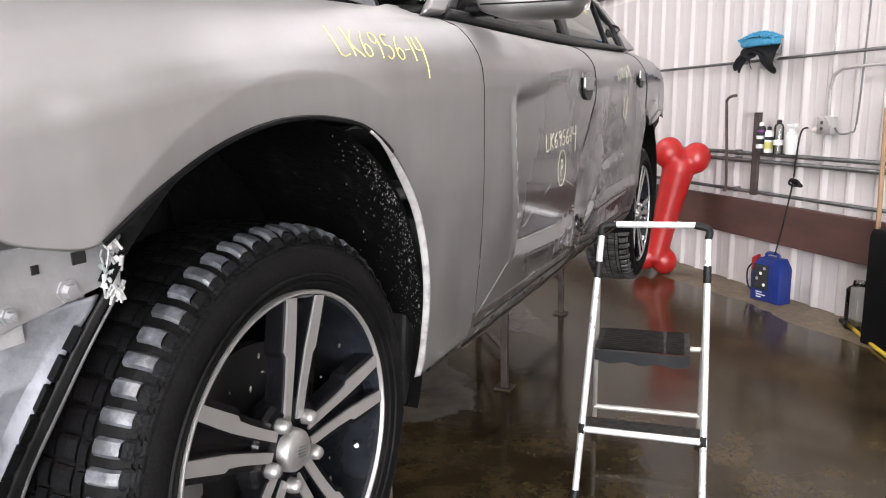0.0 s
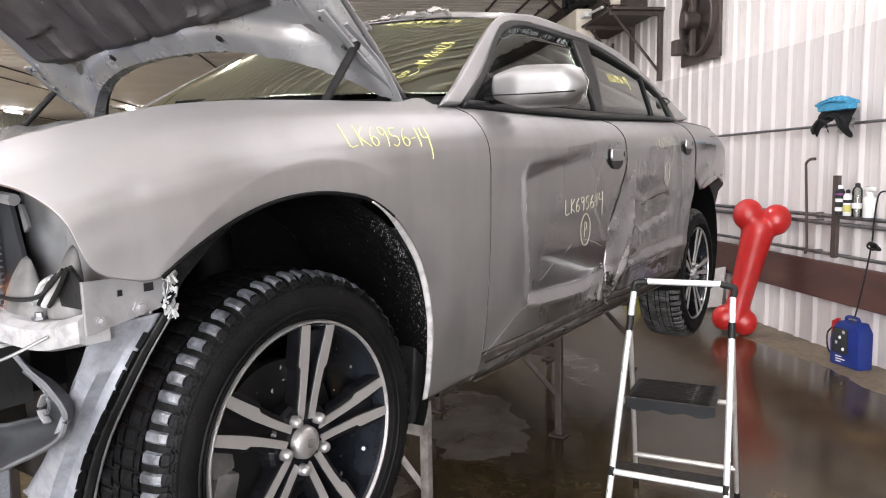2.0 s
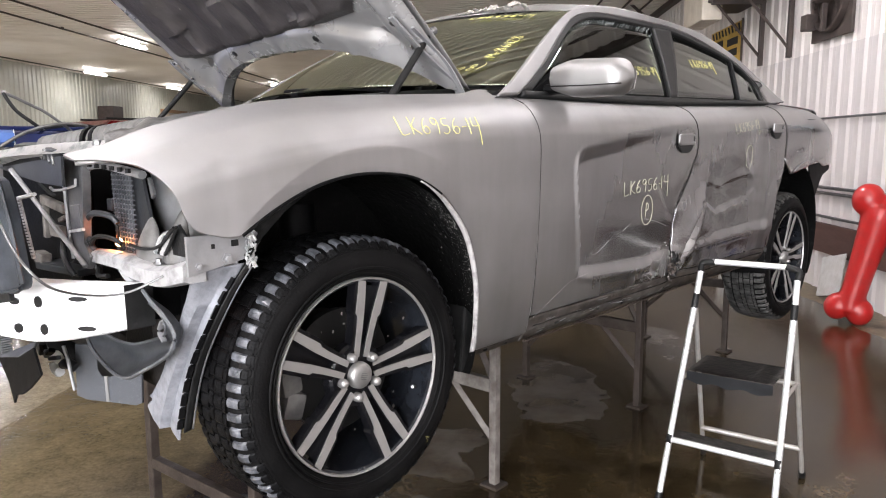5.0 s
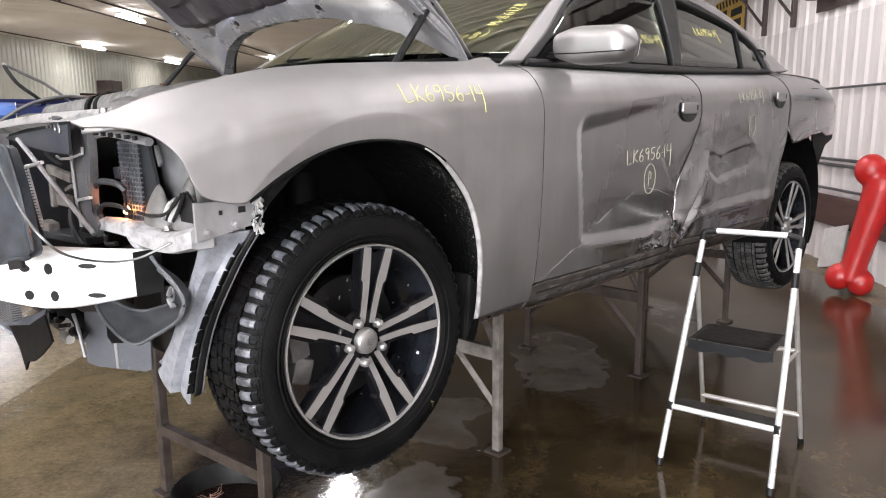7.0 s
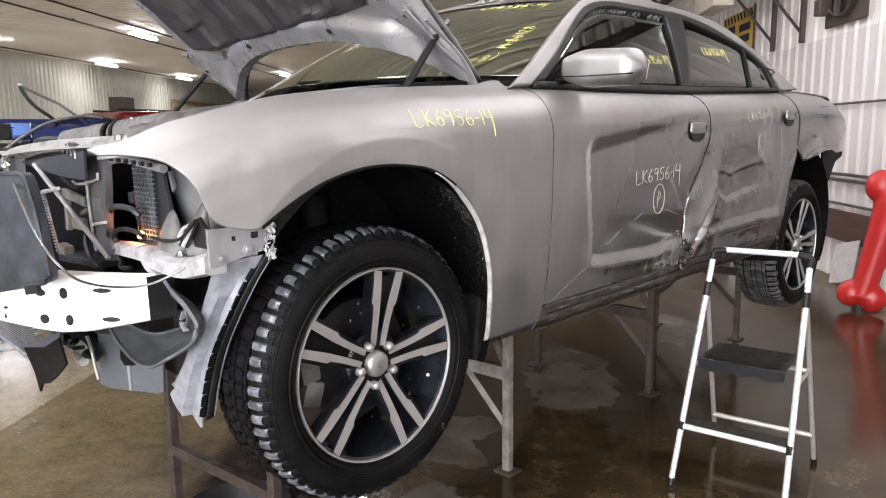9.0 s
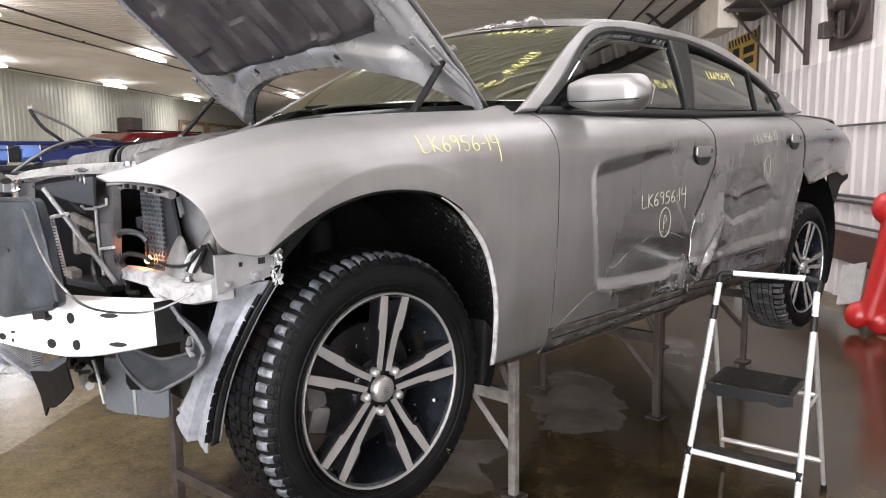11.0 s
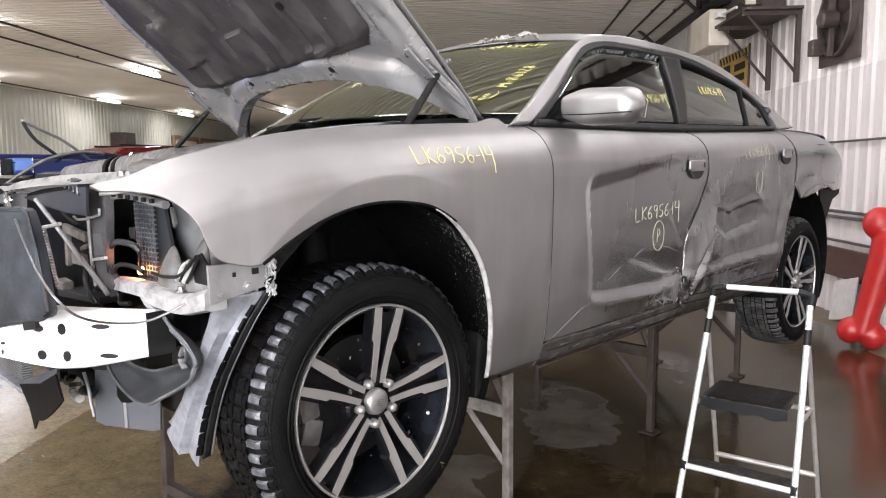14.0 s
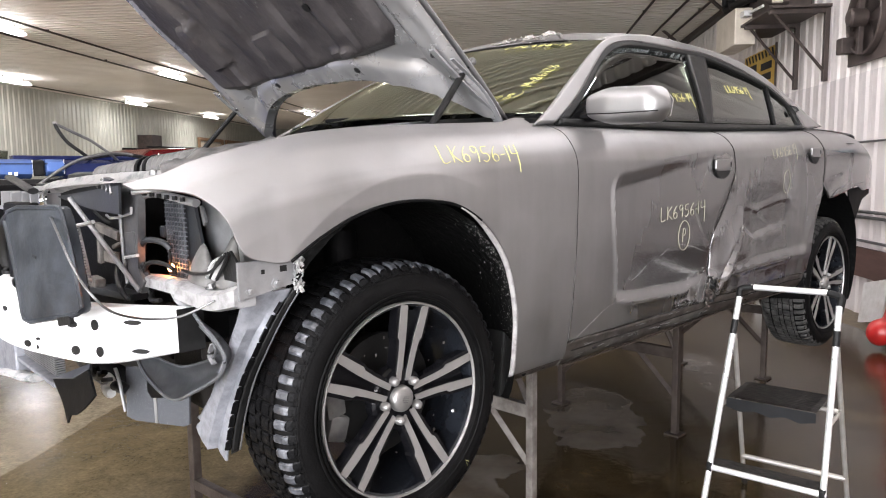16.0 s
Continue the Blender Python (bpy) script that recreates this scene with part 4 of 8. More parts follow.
def cross(name, stations, nu, nv, material, label, rise, bow=0.0, thick=0.006, parent=None):
    """A sheet across the car: stations (y, z) from front to rear, edges leaning as the cabin does."""
    S = spline([(y, z, 0) for y, z in stations], 8)

    def f(s, t):
        p = at_path(S, s)
        side = cabin(p.x, p.y) + 0.002 if p.y > 0.75 and p.x < 3.02 else -0.09
        x = side + (2 * XC - 2 * side) * t
        b = 1 - abs(2 * t - 1) ** 2.2
        return (x, p.x - bow * b * (1 - 0.4 * s), p.y + rise * b * (0.6 + 0.4 * math.sin(math.pi * s)))
    bm = grid(bmesh.new(), f, nu, nv)
    bm.normal_update()
    if sum(fc.normal.z for fc in bm.faces) < 0:
        bmesh.ops.reverse_faces(bm, faces=bm.faces)
    ob = part(name, bm, material, parent or car, label)
    s = ob.modifiers.new("thickness", "SOLIDIFY")
    s.thickness, s.offset = thick, -1
    return ob


ws = cross("windscreen", [(0.74, 0.775), (0.95, 0.90), (1.15, 1.01), (1.31, 1.088)], 40, 72, M_WINDSCREEN, "tinted windscreen glass with yellow marker writing", 0.03, 0.24, 0.005)
ws.visible_shadow = False
cross("roof", [(1.31, 1.09), (1.46, 1.126), (1.65, 1.14), (1.88, 1.134), (2.135, 1.12), (2.405, 1.088)], 24, 24, M_PAINT, "silver roof skin", 0.055, 0.10)
rw = cross("rear_window", [(2.41, 1.086), (2.6, 1.01), (2.8, 0.905), (3.0, 0.785)], 12, 20, M_GLASS, "dark rear window glass", 0.04, -0.08, 0.005)
rw.visible_shadow = False
cross("trunk_lid", [(3.03, 0.755), (3.3, 0.748), (3.55, 0.735), (3.68, 0.722), (3.71, 0.68), (3.73, 0.5)], 20, 20, M_PAINT, "silver trunk lid with a lip spoiler", 0.03, -0.05)
cross("cowl", [(0.50, 0.70), (0.62, 0.735), (0.76, 0.768)], 8, 24, M_BLACK, "black plastic cowl below the windscreen", 0.02, 0.20, 0.01)
# rear bumper carrier
bm = boxbm((XC, 3.72, 0.25), (1.5, 0.10, 0.14), bev=0.02)
part("rear_bumper_beam", bm, M_STEEL, car, smooth=False)
bm = slab([(3.50, 0.40), (3.88, 0.42), (3.86, 0.36), (3.74, 0.33), (3.62, 0.2), (3.55, 0.16)], 0.01, "x")
bm.transform(Matrix.Translation((-0.05, 0, 0)))
mirrored(part("bumper_bracket", bm, M_BLACK, car, "torn black plastic bumper bracket", smooth=False))

# under-body
bm = boxbm((XC, 1.55, -0.01), (1.66, 2.2, 0.10), bev=0.02)
for s in (-0.55, 0.55):
    box(bm, (XC + s, 1.5, -0.05), (0.10, 3.0, 0.10), bev=0.01)
box(bm, (XC, 0.08, -0.02), (1.15, 0.8, 0.12), bev=0.02)
box(bm, (XC, 3.15, 0.0), (1.15, 1.1, 0.14), bev=0.02)
tube(bm, [(XC + 0.1, 0.3, -0.03), (XC + 0.1, 3.2, -0.03)], 0.05, 10)
part("underbody", bm, M_UNDER, car, "dark dirty underbody with frame rails", smooth=False)
# cabin floor, seats, dashboard
bm = boxbm((XC, 1.75, 0.12), (1.6, 2.1, 0.06))
part("cabin_floor", bm, M_INTERIOR, car, smooth=False)
bm = boxbm((XC, 0.98, 0.62), (1.52, 0.42, 0.28), bev=0.06)
part("dashboard", bm, M_INTERIOR, car)
for sx in (-0.36, 0.36):
    bm = boxbm((XC + sx, 1.62, 0.36), (0.52, 0.5, 0.2), bev=0.06)
    box(bm, (XC + sx, 1.93, 0.62), (0.5, 0.16, 0.56), (-14, 0, 0), 0.06)
    box(bm, (XC + sx, 2.02, 0.96), (0.26, 0.10, 0.17), (-10, 0, 0), 0.04)
    part("front_seat", bm, M_INTERIOR, car)
bm = boxbm((XC, 2.55, 0.38), (1.35, 0.5, 0.18), bev=0.05)
box(bm, (XC, 2.82, 0.62), (1.35, 0.16, 0.5), (-18, 0, 0), 0.05)
part("rear_seat", bm, M_INTERIOR, car)
bm = bmesh.new()
tube(bm, [(XC + 0.37 + 0.18 * math.cos(a), 1.28 - 0.05 * math.sin(a), 0.72 + 0.17 * math.sin(a)) for a in [2 * math.pi * i / 24 for i in range(24)]], 0.014, 8, closed=True)
box(bm, (XC + 0.37, 1.26, 0.71), (0.28, 0.03, 0.06), bev=0.01)
bmesh.ops.recalc_face_normals(bm, faces=bm.faces)
part("steering_wheel", bm, M_BLACK, car)


# ---- wheels ----
def wheel(y, z, spin, turn, camber, shoulder, tread, x=0.0):
    hub = new("wheel")
    hub.parent = car
    hub.matrix_basis = pose(x, y, z, 0, camber, turn) @ pose(0, 0, 0, spin, 0, 0)
    # tyre: carcass turned as a profile, tread and shoulder blocks set on it
    R, W = 0.368, 0.232
    prof = [(-0.025, 0.255), (-0.008, 0.262), (0.004, 0.276), (0.010, 0.297), (0.008, 0.318), (-0.004, 0.338), (-0.016, 0.349), (-0.022, 0.3535), (-0.03, 0.357), (-0.07, 0.361), (-0.115, 0.362), (-0.16, 0.361), (-0.20, 0.357), (-0.212, 0.349), (-0.226, 0.338), (-0.238, 0.318), (-0.24, 0.295), (-0.234, 0.276), (-0.222, 0.262), (-0.205, 0.255)]
    tyre = part("tyre", lathe(bmesh.new(), prof, 96), M_TYRE, hub, "black tyre with chunky worn tread")
    for ring in ([(0.0095, 0.283), (0.0125, 0.285), (0.0125, 0.288), (0.0095, 0.290)], [(0.003, 0.271), (0.007, 0.272), (0.008, 0.275), (0.005, 0.277)], [(-0.001, 0.334), (0.002, 0.332), (0.003, 0.329), (0.0035, 0.326)]):
        part("sidewall_ring", lathe(bmesh.new(), ring, 96), M_TYRE, tyre)
    # moulded wavy ribs between sidewall and shoulder
    for r0, x0, amp in ((0.331, 0.0015, 0.0035), (0.3385, -0.0025, 0.003)):
        wave = [((x0 - 0.25 * dr), (r0 + dr) * math.cos(q), (r0 + dr) * math.sin(q)) for q, dr in [(2 * math.pi * k / 512, amp * (1 if (k // 4) % 2 else -1)) for k in range(512)]]
        part("sidewall_rib", tubebm(wave, 0.0013, 4, closed=True), M_TYRE, tyre)["kind"] = "stuff"
    bm, inner_rows = bmesh.new(), bmesh.new()
    N = 64
    for i in range(N):
        a = 2 * math.pi * i / N
        w = 2 * math.pi / N

        def blk(a0, a1, pts, bm=bm, round_=0.0012):
            """One tread block between two angles over a strip of (x, r) points, its flanks rolled off."""
            d = a1 - a0
            rings = [(a0, round_ * 2.6), (a0 + 0.16 * d, round_ * 0.5), (a0 + 0.5 * d, 0.0), (a1 - 0.16 * d, round_ * 0.5), (a1, round_ * 2.6)]
            top = [[bm.verts.new((x, (r - e) * math.cos(q), (r - e) * math.sin(q))) for x, r in pts] for q, e in rings]
            n = len(pts)
            for u, v in zip(top, top[1:]):
                for j in range(n - 1):
                    bm.faces.new((u[j], v[j], v[j + 1], u[j + 1]))
            for row, q in ((top[0], a0), (top[-1], a1)):
                low = [bm.verts.new((x, (r - 0.013) * math.cos(q), (r - 0.013) * math.sin(q))) for x, r in pts]
                for j in range(n - 1):
                    bm.faces.new((row[j], row[j + 1], low[j + 1], low[j]))
        long_ = i % 2 == 0
        # grey lug on the rounded shoulder
        if long_:
            blk(a, a + w * 0.60, [(-0.009, 0.352), (-0.014, 0.3575), (-0.022, 0.3618), (-0.034, 0.3646), (-0.048, 0.3662)], round_=0.0022)
        else:
            blk(a, a + w * 0.66, [(-0.013, 0.3565), (-0.022, 0.3618), (-0.034, 0.3646), (-0.046, 0.3660)], round_=0.0022)
        # black scalloped step below it, and the rows across the tread
        blk(a - w * 0.06, a + w * 0.70, [(0.0005, 0.3365), (-0.005, 0.3445), (-0.0095, 0.3505)] if long_ else [(-0.004, 0.343), (-0.009, 0.350), (-0.0115, 0.3535)], inner_rows)
        blk(a + w * 0.25, a + w * 1.12, [(-0.052, 0.3664), (-0.059, 0.3668), (-0.066, 0.367)], inner_rows)
        blk(a + w * 0.3, a + w * 1.12, [(-0.228, 0.343), (-0.220, 0.355), (-0.21, 0.3615), (-0.197, 0.3645), (-0.174, 0.3665)], inner_rows)
        blk(a + w * 0.15, a + w * 1.0, [(-0.070, 0.367), (-0.085, 0.368), (-0.102, 0.368)], inner_rows)
        blk(a + w * 0.4, a + w * 1.28, [(-0.130, 0.368), (-0.147, 0.368), (-0.166, 0.367)], inner_rows)
        blk(a + w * 0.05, a + w * 0.92, [(-0.107, 0.3682), (-0.126, 0.3682)], inner_rows)
    for b in (bm, inner_rows):
        bmesh.ops.recalc_face_normals(b, faces=b.faces)
    part("shoulder_tread", bm, shoulder, tyre, "grey shoulder tread", auto=35)["kind"] = "stuff"
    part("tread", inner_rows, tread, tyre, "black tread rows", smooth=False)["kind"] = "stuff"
    # rim
    prof = [(-0.02, 0.2525), (-0.004, 0.2535), (0.0005, 0.2552), (0.001, 0.2582), (-0.003, 0.2607), (-0.02, 0.2592)]
    rim = part("rim", lathe(bmesh.new(), prof, 96), M_ALLOY, hub, "machined silver rim edge")
    bm = lathe(bmesh.new(), [(-0.006, 0.253), (-0.010, 0.247), (-0.05, 0.238), (-0.12, 0.228), (-0.20, 0.232), (-0.21, 0.257)], 64)
    part("barrel", bm, M_BARREL, rim, "glossy blue-black inner barrel")
    # five pairs of spokes: dark body, machined face
    body, face = bmesh.new(), bmesh.new()
    for k in range(5):
        c = radians(90 + 72 * k)
        er, et = Vector((0, math.cos(c), math.sin(c))), Vector((0, -math.sin(c), math.cos(c)))

        def pt(r, s, x):
            return er * r + et * s + Vector((x, 0, 0))

        def strip(bm, rows, depth):
            """Rows of (r, s0, s1, x); a bar with sides."""
            V = []
            for r, s0, s1, x in rows:
                V.append([bm.verts.new(pt(r, s0, x)), bm.verts.new(pt(r, s1, x)), bm.verts.new(pt(r, s1, x - depth)), bm.verts.new(pt(r, s0, x - depth))])
            for A, B in zip(V, V[1:]):
                for j in range(4):
                    bm.faces.new((A[j], A[(j + 1) % 4], B[(j + 1) % 4], B[j]))
            bm.faces.new(V[0][::-1])
            bm.faces.new(V[-1])
        for s in (1, -1):
            rows = [(0.048, 0.008, 0.024, -0.020), (0.085, 0.0095, 0.026, -0.0175), (0.12, 0.0115, 0.0285, -0.0145), (0.155, 0.014, 0.033, -0.0115), (0.163, 0.0145, 0.040, -0.011), (0.20, 0.019, 0.043, -0.007), (0.249, 0.026, 0.0475, -0.003)]
            strip(face, [(r, s * a, s * b, x) for r, a, b, x in rows], 0.004)
            strip(body, [(r, s * (a - 0.003), s * (b + 0.010), x - 0.004) for r, a, b, x in rows], 0.03)
        # floor of the slot between the two
        strip(body, [(0.05, -0.012, 0.012, -0.045), (0.235, -0.026, 0.026, -0.032)], 0.01)
    for bmx in (body, face):
        bmesh.ops.recalc_face_normals(bmx, faces=bmx.faces)
    lathe(body, [(-0.026, 0.0), (-0.026, 0.082), (-0.034, 0.088), (-0.06, 0.09)], 40)
    part("spoke_body", body, M_RIM_BLACK, rim, "dark spoke pockets", smooth=False)
    part("spoke_face", face, M_ALLOY, rim, "machined spoke faces", smooth=False)
    bm = lathe(bmesh.new(), [(-0.026, 0.036), (-0.012, 0.034), (-0.006, 0.029), (-0.003, 0.018), (-0.002, 0.0)], 32)
    cap = part("hub_cap", bm, M_CAP, hub, "domed silver hub cap")
    bm = bmesh.new()
    for i in range(4):
        box(bm, (-0.002, 0, 0.008 - 0.005 * i), (0.003, 0.022 - 0.003 * abs(i - 1.5), 0.002))
    part("cap_mark", bm, M_PIPE, cap, smooth=False)
    for k in range(5):
        c = radians(54 + 72 * k)
        bm = lathe(bmesh.new(), [(-0.03, 0.013), (-0.014, 0.0125), (-0.006, 0.0105), (-0.002, 0.0065), (-0.001, 0.0)], 12)
        bm.transform(Matrix.Translation((0, 0.0575 * math.cos(c), 0.0575 * math.sin(c))))
        part("lug_nut", bm, M_CAP, hub)
        bm = lathe(bmesh.new(), [(-0.03, 0.018), (-0.021, 0.019), (-0.021, 0.0155), (-0.035, 0.0155)], 16)
        bm.transform(Matrix.Translation((0, 0.0575 * math.cos(c), 0.0575 * math.sin(c))))
        part("lug_seat", bm, M_RIM_BLACK, rim)
    # valve stem in the barrel
    q = radians(-13)
    er = Vector((0, math.cos(q), math.sin(q)))
    vs = part("valve_stem", tubebm([er * 0.236 + Vector((-0.045, 0, 0)), er * 0.212 + Vector((-0.028, 0, 0))], 0.0055, 10), M_RUBBER, rim, "black rubber valve stem")
    part("valve_cap", tubebm([er * 0.214 + Vector((-0.030, 0, 0)), er * 0.203 + Vector((-0.022, 0, 0))], 0.0045, 10), M_PIPE, vs)
    # dried mud flung into the pockets
    bm = bmesh.new()
    rnd = random.Random(31)
    for k in range(26):
        q, rr = rnd.uniform(0, 6.283), rnd.uniform(0.12, 0.235)
        bmesh.ops.create_icosphere(bm, subdivisions=1, radius=rnd.uniform(0.0012, 0.0042), matrix=Matrix.Translation((rnd.uniform(-0.06, -0.036), rr * math.cos(q), rr * math.sin(q))) @ Matrix.Diagonal((0.5, rnd.uniform(0.6, 1.6), rnd.uniform(0.6, 1.8), 1)))
    part("mud_flecks", bm, M_DIRT, rim, "dried mud flecks", smooth=False)["kind"] = "stuff"
    # brake behind the spokes
    bm = lathe(bmesh.new(), [(-0.10, 0.06), (-0.10, 0.165), (-0.125, 0.165), (-0.125, 0.06)], 48)
    part("brake_disc", bm, M_DISC, hub, "grey steel brake disc")
    return hub


# front shoulder lugs take the rubber with daylight sheen in its colour
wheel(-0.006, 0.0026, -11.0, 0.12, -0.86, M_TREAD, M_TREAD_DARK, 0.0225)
# the rear axle hangs at full droop
rw_hub = wheel(WB + 0.035, -0.10, -16.0, 0.0, 0.0, M_TREAD_DUSTY, M_TREAD_DUSTY)
# the right-hand pair
for y in (0.0, WB):
    copy_thing(rw_hub, pose(2 * XC, y, 0, 0, 0, 180))
bm = boxbm((-0.085, -0.145, 0.095), (0.06, 0.075, 0.085), (42, 0, 0), 0.014)
box(bm, (-0.085, -0.172, 0.02), (0.055, 0.06, 0.09), (8, 0, 0), 0.014)
box(bm, (-0.085, -0.165, -0.055), (0.055, 0.06, 0.07), (-18, 0, 0), 0.012)
part("brake_caliper", bm, M_CAST, car, "dull cast brake caliper")
# marker letters on the sidewall come with the writing below


# wheel wells
def well(y0, zc, r, a0, a1, label):
    bm = bmesh.new()
    x0, x1 = 0.012, -0.36
    prof = [(x0, r), (x0 - 0.02, r + 0.004), (-0.12, r + 0.02), (-0.25, r + 0.015), (x1, r)]

    def f(s, t):
        a = radians(a0 + (a1 - a0) * s)
        i = t * (len(prof) - 1)
        k = min(int(i), len(prof) - 2)
        x = prof[k][0] + (prof[k + 1][0] - prof[k][0]) * (i - k)
        rr = prof[k][1] + (prof[k + 1][1] - prof[k][1]) * (i - k) + 0.004 * noise.noise((s * 20, t * 8, 0))
        return (x, y0 + rr * math.cos(a), zc + rr * math.sin(a))
    grid(bm, f, 48, 8)
    # inner cheek
    ring = [bm.verts.new((x1, y0 + r * math.cos(radians(a0 + (a1 - a0) * i / 32)), zc + r * math.sin(radians(a0 + (a1 - a0) * i / 32)))) for i in range(33)]
    bm.faces.new(ring)
    ob = part("wheel_liner", bm, M_LINER, car, label)
    mirrored(ob)
    if y0 > 1:
        return
    # dried spatter behind the tyre
    bm = bmesh.new()
    random.seed(int(y0 * 10) + 3)
    for i in range(700):
        a = radians(random.triangular(-24, 70, 30))
        x, rr = -abs(random.gauss(0.0, 0.022 if i % 3 else 0.06)) + 0.006, r - 0.003
        c = Vector((x, y0 + rr * math.cos(a), zc + rr * math.sin(a)))
        w = random.uniform(0.0002, 0.0009) * (2.6 if random.random() < 0.05 else 1)
        bmesh.ops.create_icosphere(bm, subdivisions=1, radius=w, matrix=Matrix.Translation(c) @ Matrix.Diagonal((1, 0.5, random.uniform(0.8, 2.6), 1)))
    part("dirt_spatter", bm, M_LINT, car, "pale dried dirt on the liner", smooth=False)["kind"] = "stuff"


well(0.03, 0.10, 0.425, -28, 143, "black wheel-arch liner spattered with pale dirt")
well(WB + 0.04, 0.03, 0.40, -42, 205, "black wheel-arch liner")
# rolled arch edge, worn pale at its rear
edge = spline([(flank(y, z) + 0.001, y, z) for y, z in [a for a, b in FENDER[6:]]], 8)
bm = bmesh.new()
tube(bm, edge[: int(len(edge) * 0.62)], 0.004, 6)
bmesh.ops.recalc_face_normals(bm, faces=bm.faces)
part("arch_lip", bm, M_BLACK, car)
bm = bmesh.new()
A = edge[int(len(edge) * 0.55):]
grid(bm, lambda s, t: (at_path(A, s).x - 0.013 * t * smooth01(s, -0.02, 0.3), at_path(A, s).y - 0.002 - 0.006 * t * smooth01(s, -0.02, 0.3), at_path(A, s).z - 0.004 * t), 30, 3)
M_SCUFF = mat("scuffed_arch_edge", (0.38, 0.365, 0.36), 0.5, 0.2, (0.14, 0.13, 0.13), 30, 0.8, 0.1, 120, contrast=(0.45, 0.7))
ob = part("arch_flange", bm, M_SCUFF, car, "pale scuffed flange of the wheel arch")
ob.modifiers.new("t", "SOLIDIFY").thickness = 0.004
bm = slab([(0.40, -0.10), (0.46, -0.10), (0.47, 0.06), (0.43, 0.10)], 0.22, "x", 0.01)
bm.transform(Matrix.Translation((-0.13, 0, 0)))
part("mud_flap", bm, M_RUBBER, car, "black rubber flap behind the wheel", smooth=False)

# ---- hood, open ----
HOOD_A = 41.0
HINGE = (0.60, 0.745)
hood = new("hood")
hood.parent = car
hood.matrix_basis = pose(XC, HINGE[0], HINGE[1], -HOOD_A, 0, 0)
hood["label"] = "raised silver hood showing its underside"
# local: x across, -y towards the nose, z up; underside faces -z
HW, HL = 0.78, 1.22


def hood_w(s):
    return lerp([(0, 0.742), (0.15, 0.752), (0.6, 0.748), (0.85, 0.70), (1, 0.60)], s)


def hood_z(x, s):
    return 0.035 * (1 - (x / 0.8) ** 2) + 0.018 * math.sin(math.pi * min(1, s * 0.9)) - 0.03 * smooth01(s, 0.75, 1)


def hood_rear(q):
    """The hood's rear edge sweeps forward from its corners to the middle."""
    return -0.255 * (1 - abs(q) ** 2.7)


def hood_pt(q, s, dz=0.0):
    y0 = hood_rear(q)
    y = y0 + (-HL - y0) * s - 0.05 * (1 - q * q) * s
    x = q * hood_w(s)
    return (x, y, hood_z(x, s) + dz)


bm = grid(bmesh.new(), lambda s, t: hood_pt(2 * t - 1, s, 0.012), 40, 40)
bm.normal_update()
if sum(f.normal.z for f in bm.faces) < 0:
    bmesh.ops.reverse_faces(bm, faces=bm.faces)
ob = part("hood_skin", bm, M_PAINT, hood, "silver outer skin")
ob.modifiers.new("t", "SOLIDIFY").thickness = 0.004


# inner frame: pressed ribs round the edge, dished middle
def inner_z(q, s):
    rim = max(smooth01(abs(q), 0.80, 0.86), 1 - smooth01(s, 0.09, 0.13), smooth01(s, 0.88, 0.94))
    edge_fall = max(smooth01(abs(q), 0.965, 1.0), 1 - smooth01(s, 0.0, 0.03))
    z = -0.012 - 0.03 * rim * (1 - edge_fall)
    # oval hollows in the rear corners
    z += 0.034 * math.exp(-((abs(q) - 0.78) / 0.10) ** 2 - ((s - 0.10) / 0.055) ** 2)
    z += 0.012 * math.exp(-((abs(q) - 0.93) / 0.03) ** 2 - ((s - 0.33) / 0.06) ** 2)
    z -= 0.006 * smooth01(math.sin(q * 26), 0.86, 0.97) * (1 - smooth01(s, 0.05, 0.09))
    z += 0.004 * noise.noise((q * 5, s * 6, 4)) * rim
    return z


bm = grid(bmesh.new(), lambda s, t: hood_pt(2 * t - 1, s, inner_z(2 * t - 1, s)), 70, 90)
part("inner_frame", bm, M_FRAME, hood, "grey pressed inner frame")


def pad_pt(q, s):
    """Felt pad with moulded ridges."""
    e = max(smooth01(abs(q), 0.93, 1.0), smooth01(abs(s - 0.5), 0.44, 0.5))
    z = -0.048 + 0.03 * e
    z -= 0.016 * smooth01(abs(math.sin(q * 7.2 + 0.5 * s)), 0.80, 0.90) * (1 - e)
    z -= 0.016 * smooth01(math.cos(q * 10.5 + 0.4), 0.35, 0.55) * smooth01(math.sin(s * 11 + 2 * round(q * 1.7)), 0.0, 0.18) * (1 - e)
    z += 0.008 * math.exp(-((abs(q) - 0.55) / 0.03) ** 2) * smooth01(s, 0.12, 0.2) * (1 - e)
    z += 0.004 * noise.noise((q * 9, s * 9, 1))
    qq = -0.085 + q * (0.862 - 0.03 * abs(s - 0.5) - 0.07 * (1 - smooth01(s, 0.0, 0.09)))
    y = -0.325 - 0.028 * q - 0.02 * q * q - 0.80 * s
    y0 = hood_rear(qq)
    sh = (y - y0) / (-HL - y0 - 0.05 * (1 - qq * qq))
    return hood_pt(qq, sh, z)


bm = grid(bmesh.new(), lambda s, t: pad_pt(2 * t - 1, s), 70, 90)
part("insulation_pad", bm, M_INSUL, hood, "dark felt insulation pad on the hood's underside")
for q, s in ((-0.72, 0.30), (0.42, 0.36), (-0.1, 0.62), (-0.5, 0.7), (0.5, 0.74)):
    x, y, z = hood_pt(q, s, -0.07)
    part("pad_clip", lathe(bmesh.new(), [(0.0, 0.0), (0.0, 0.016), (0.006, 0.013), (0.02, 0.004)], 12, "Z"), M_RUBBER, hood).matrix_basis = pose(x, y, z)
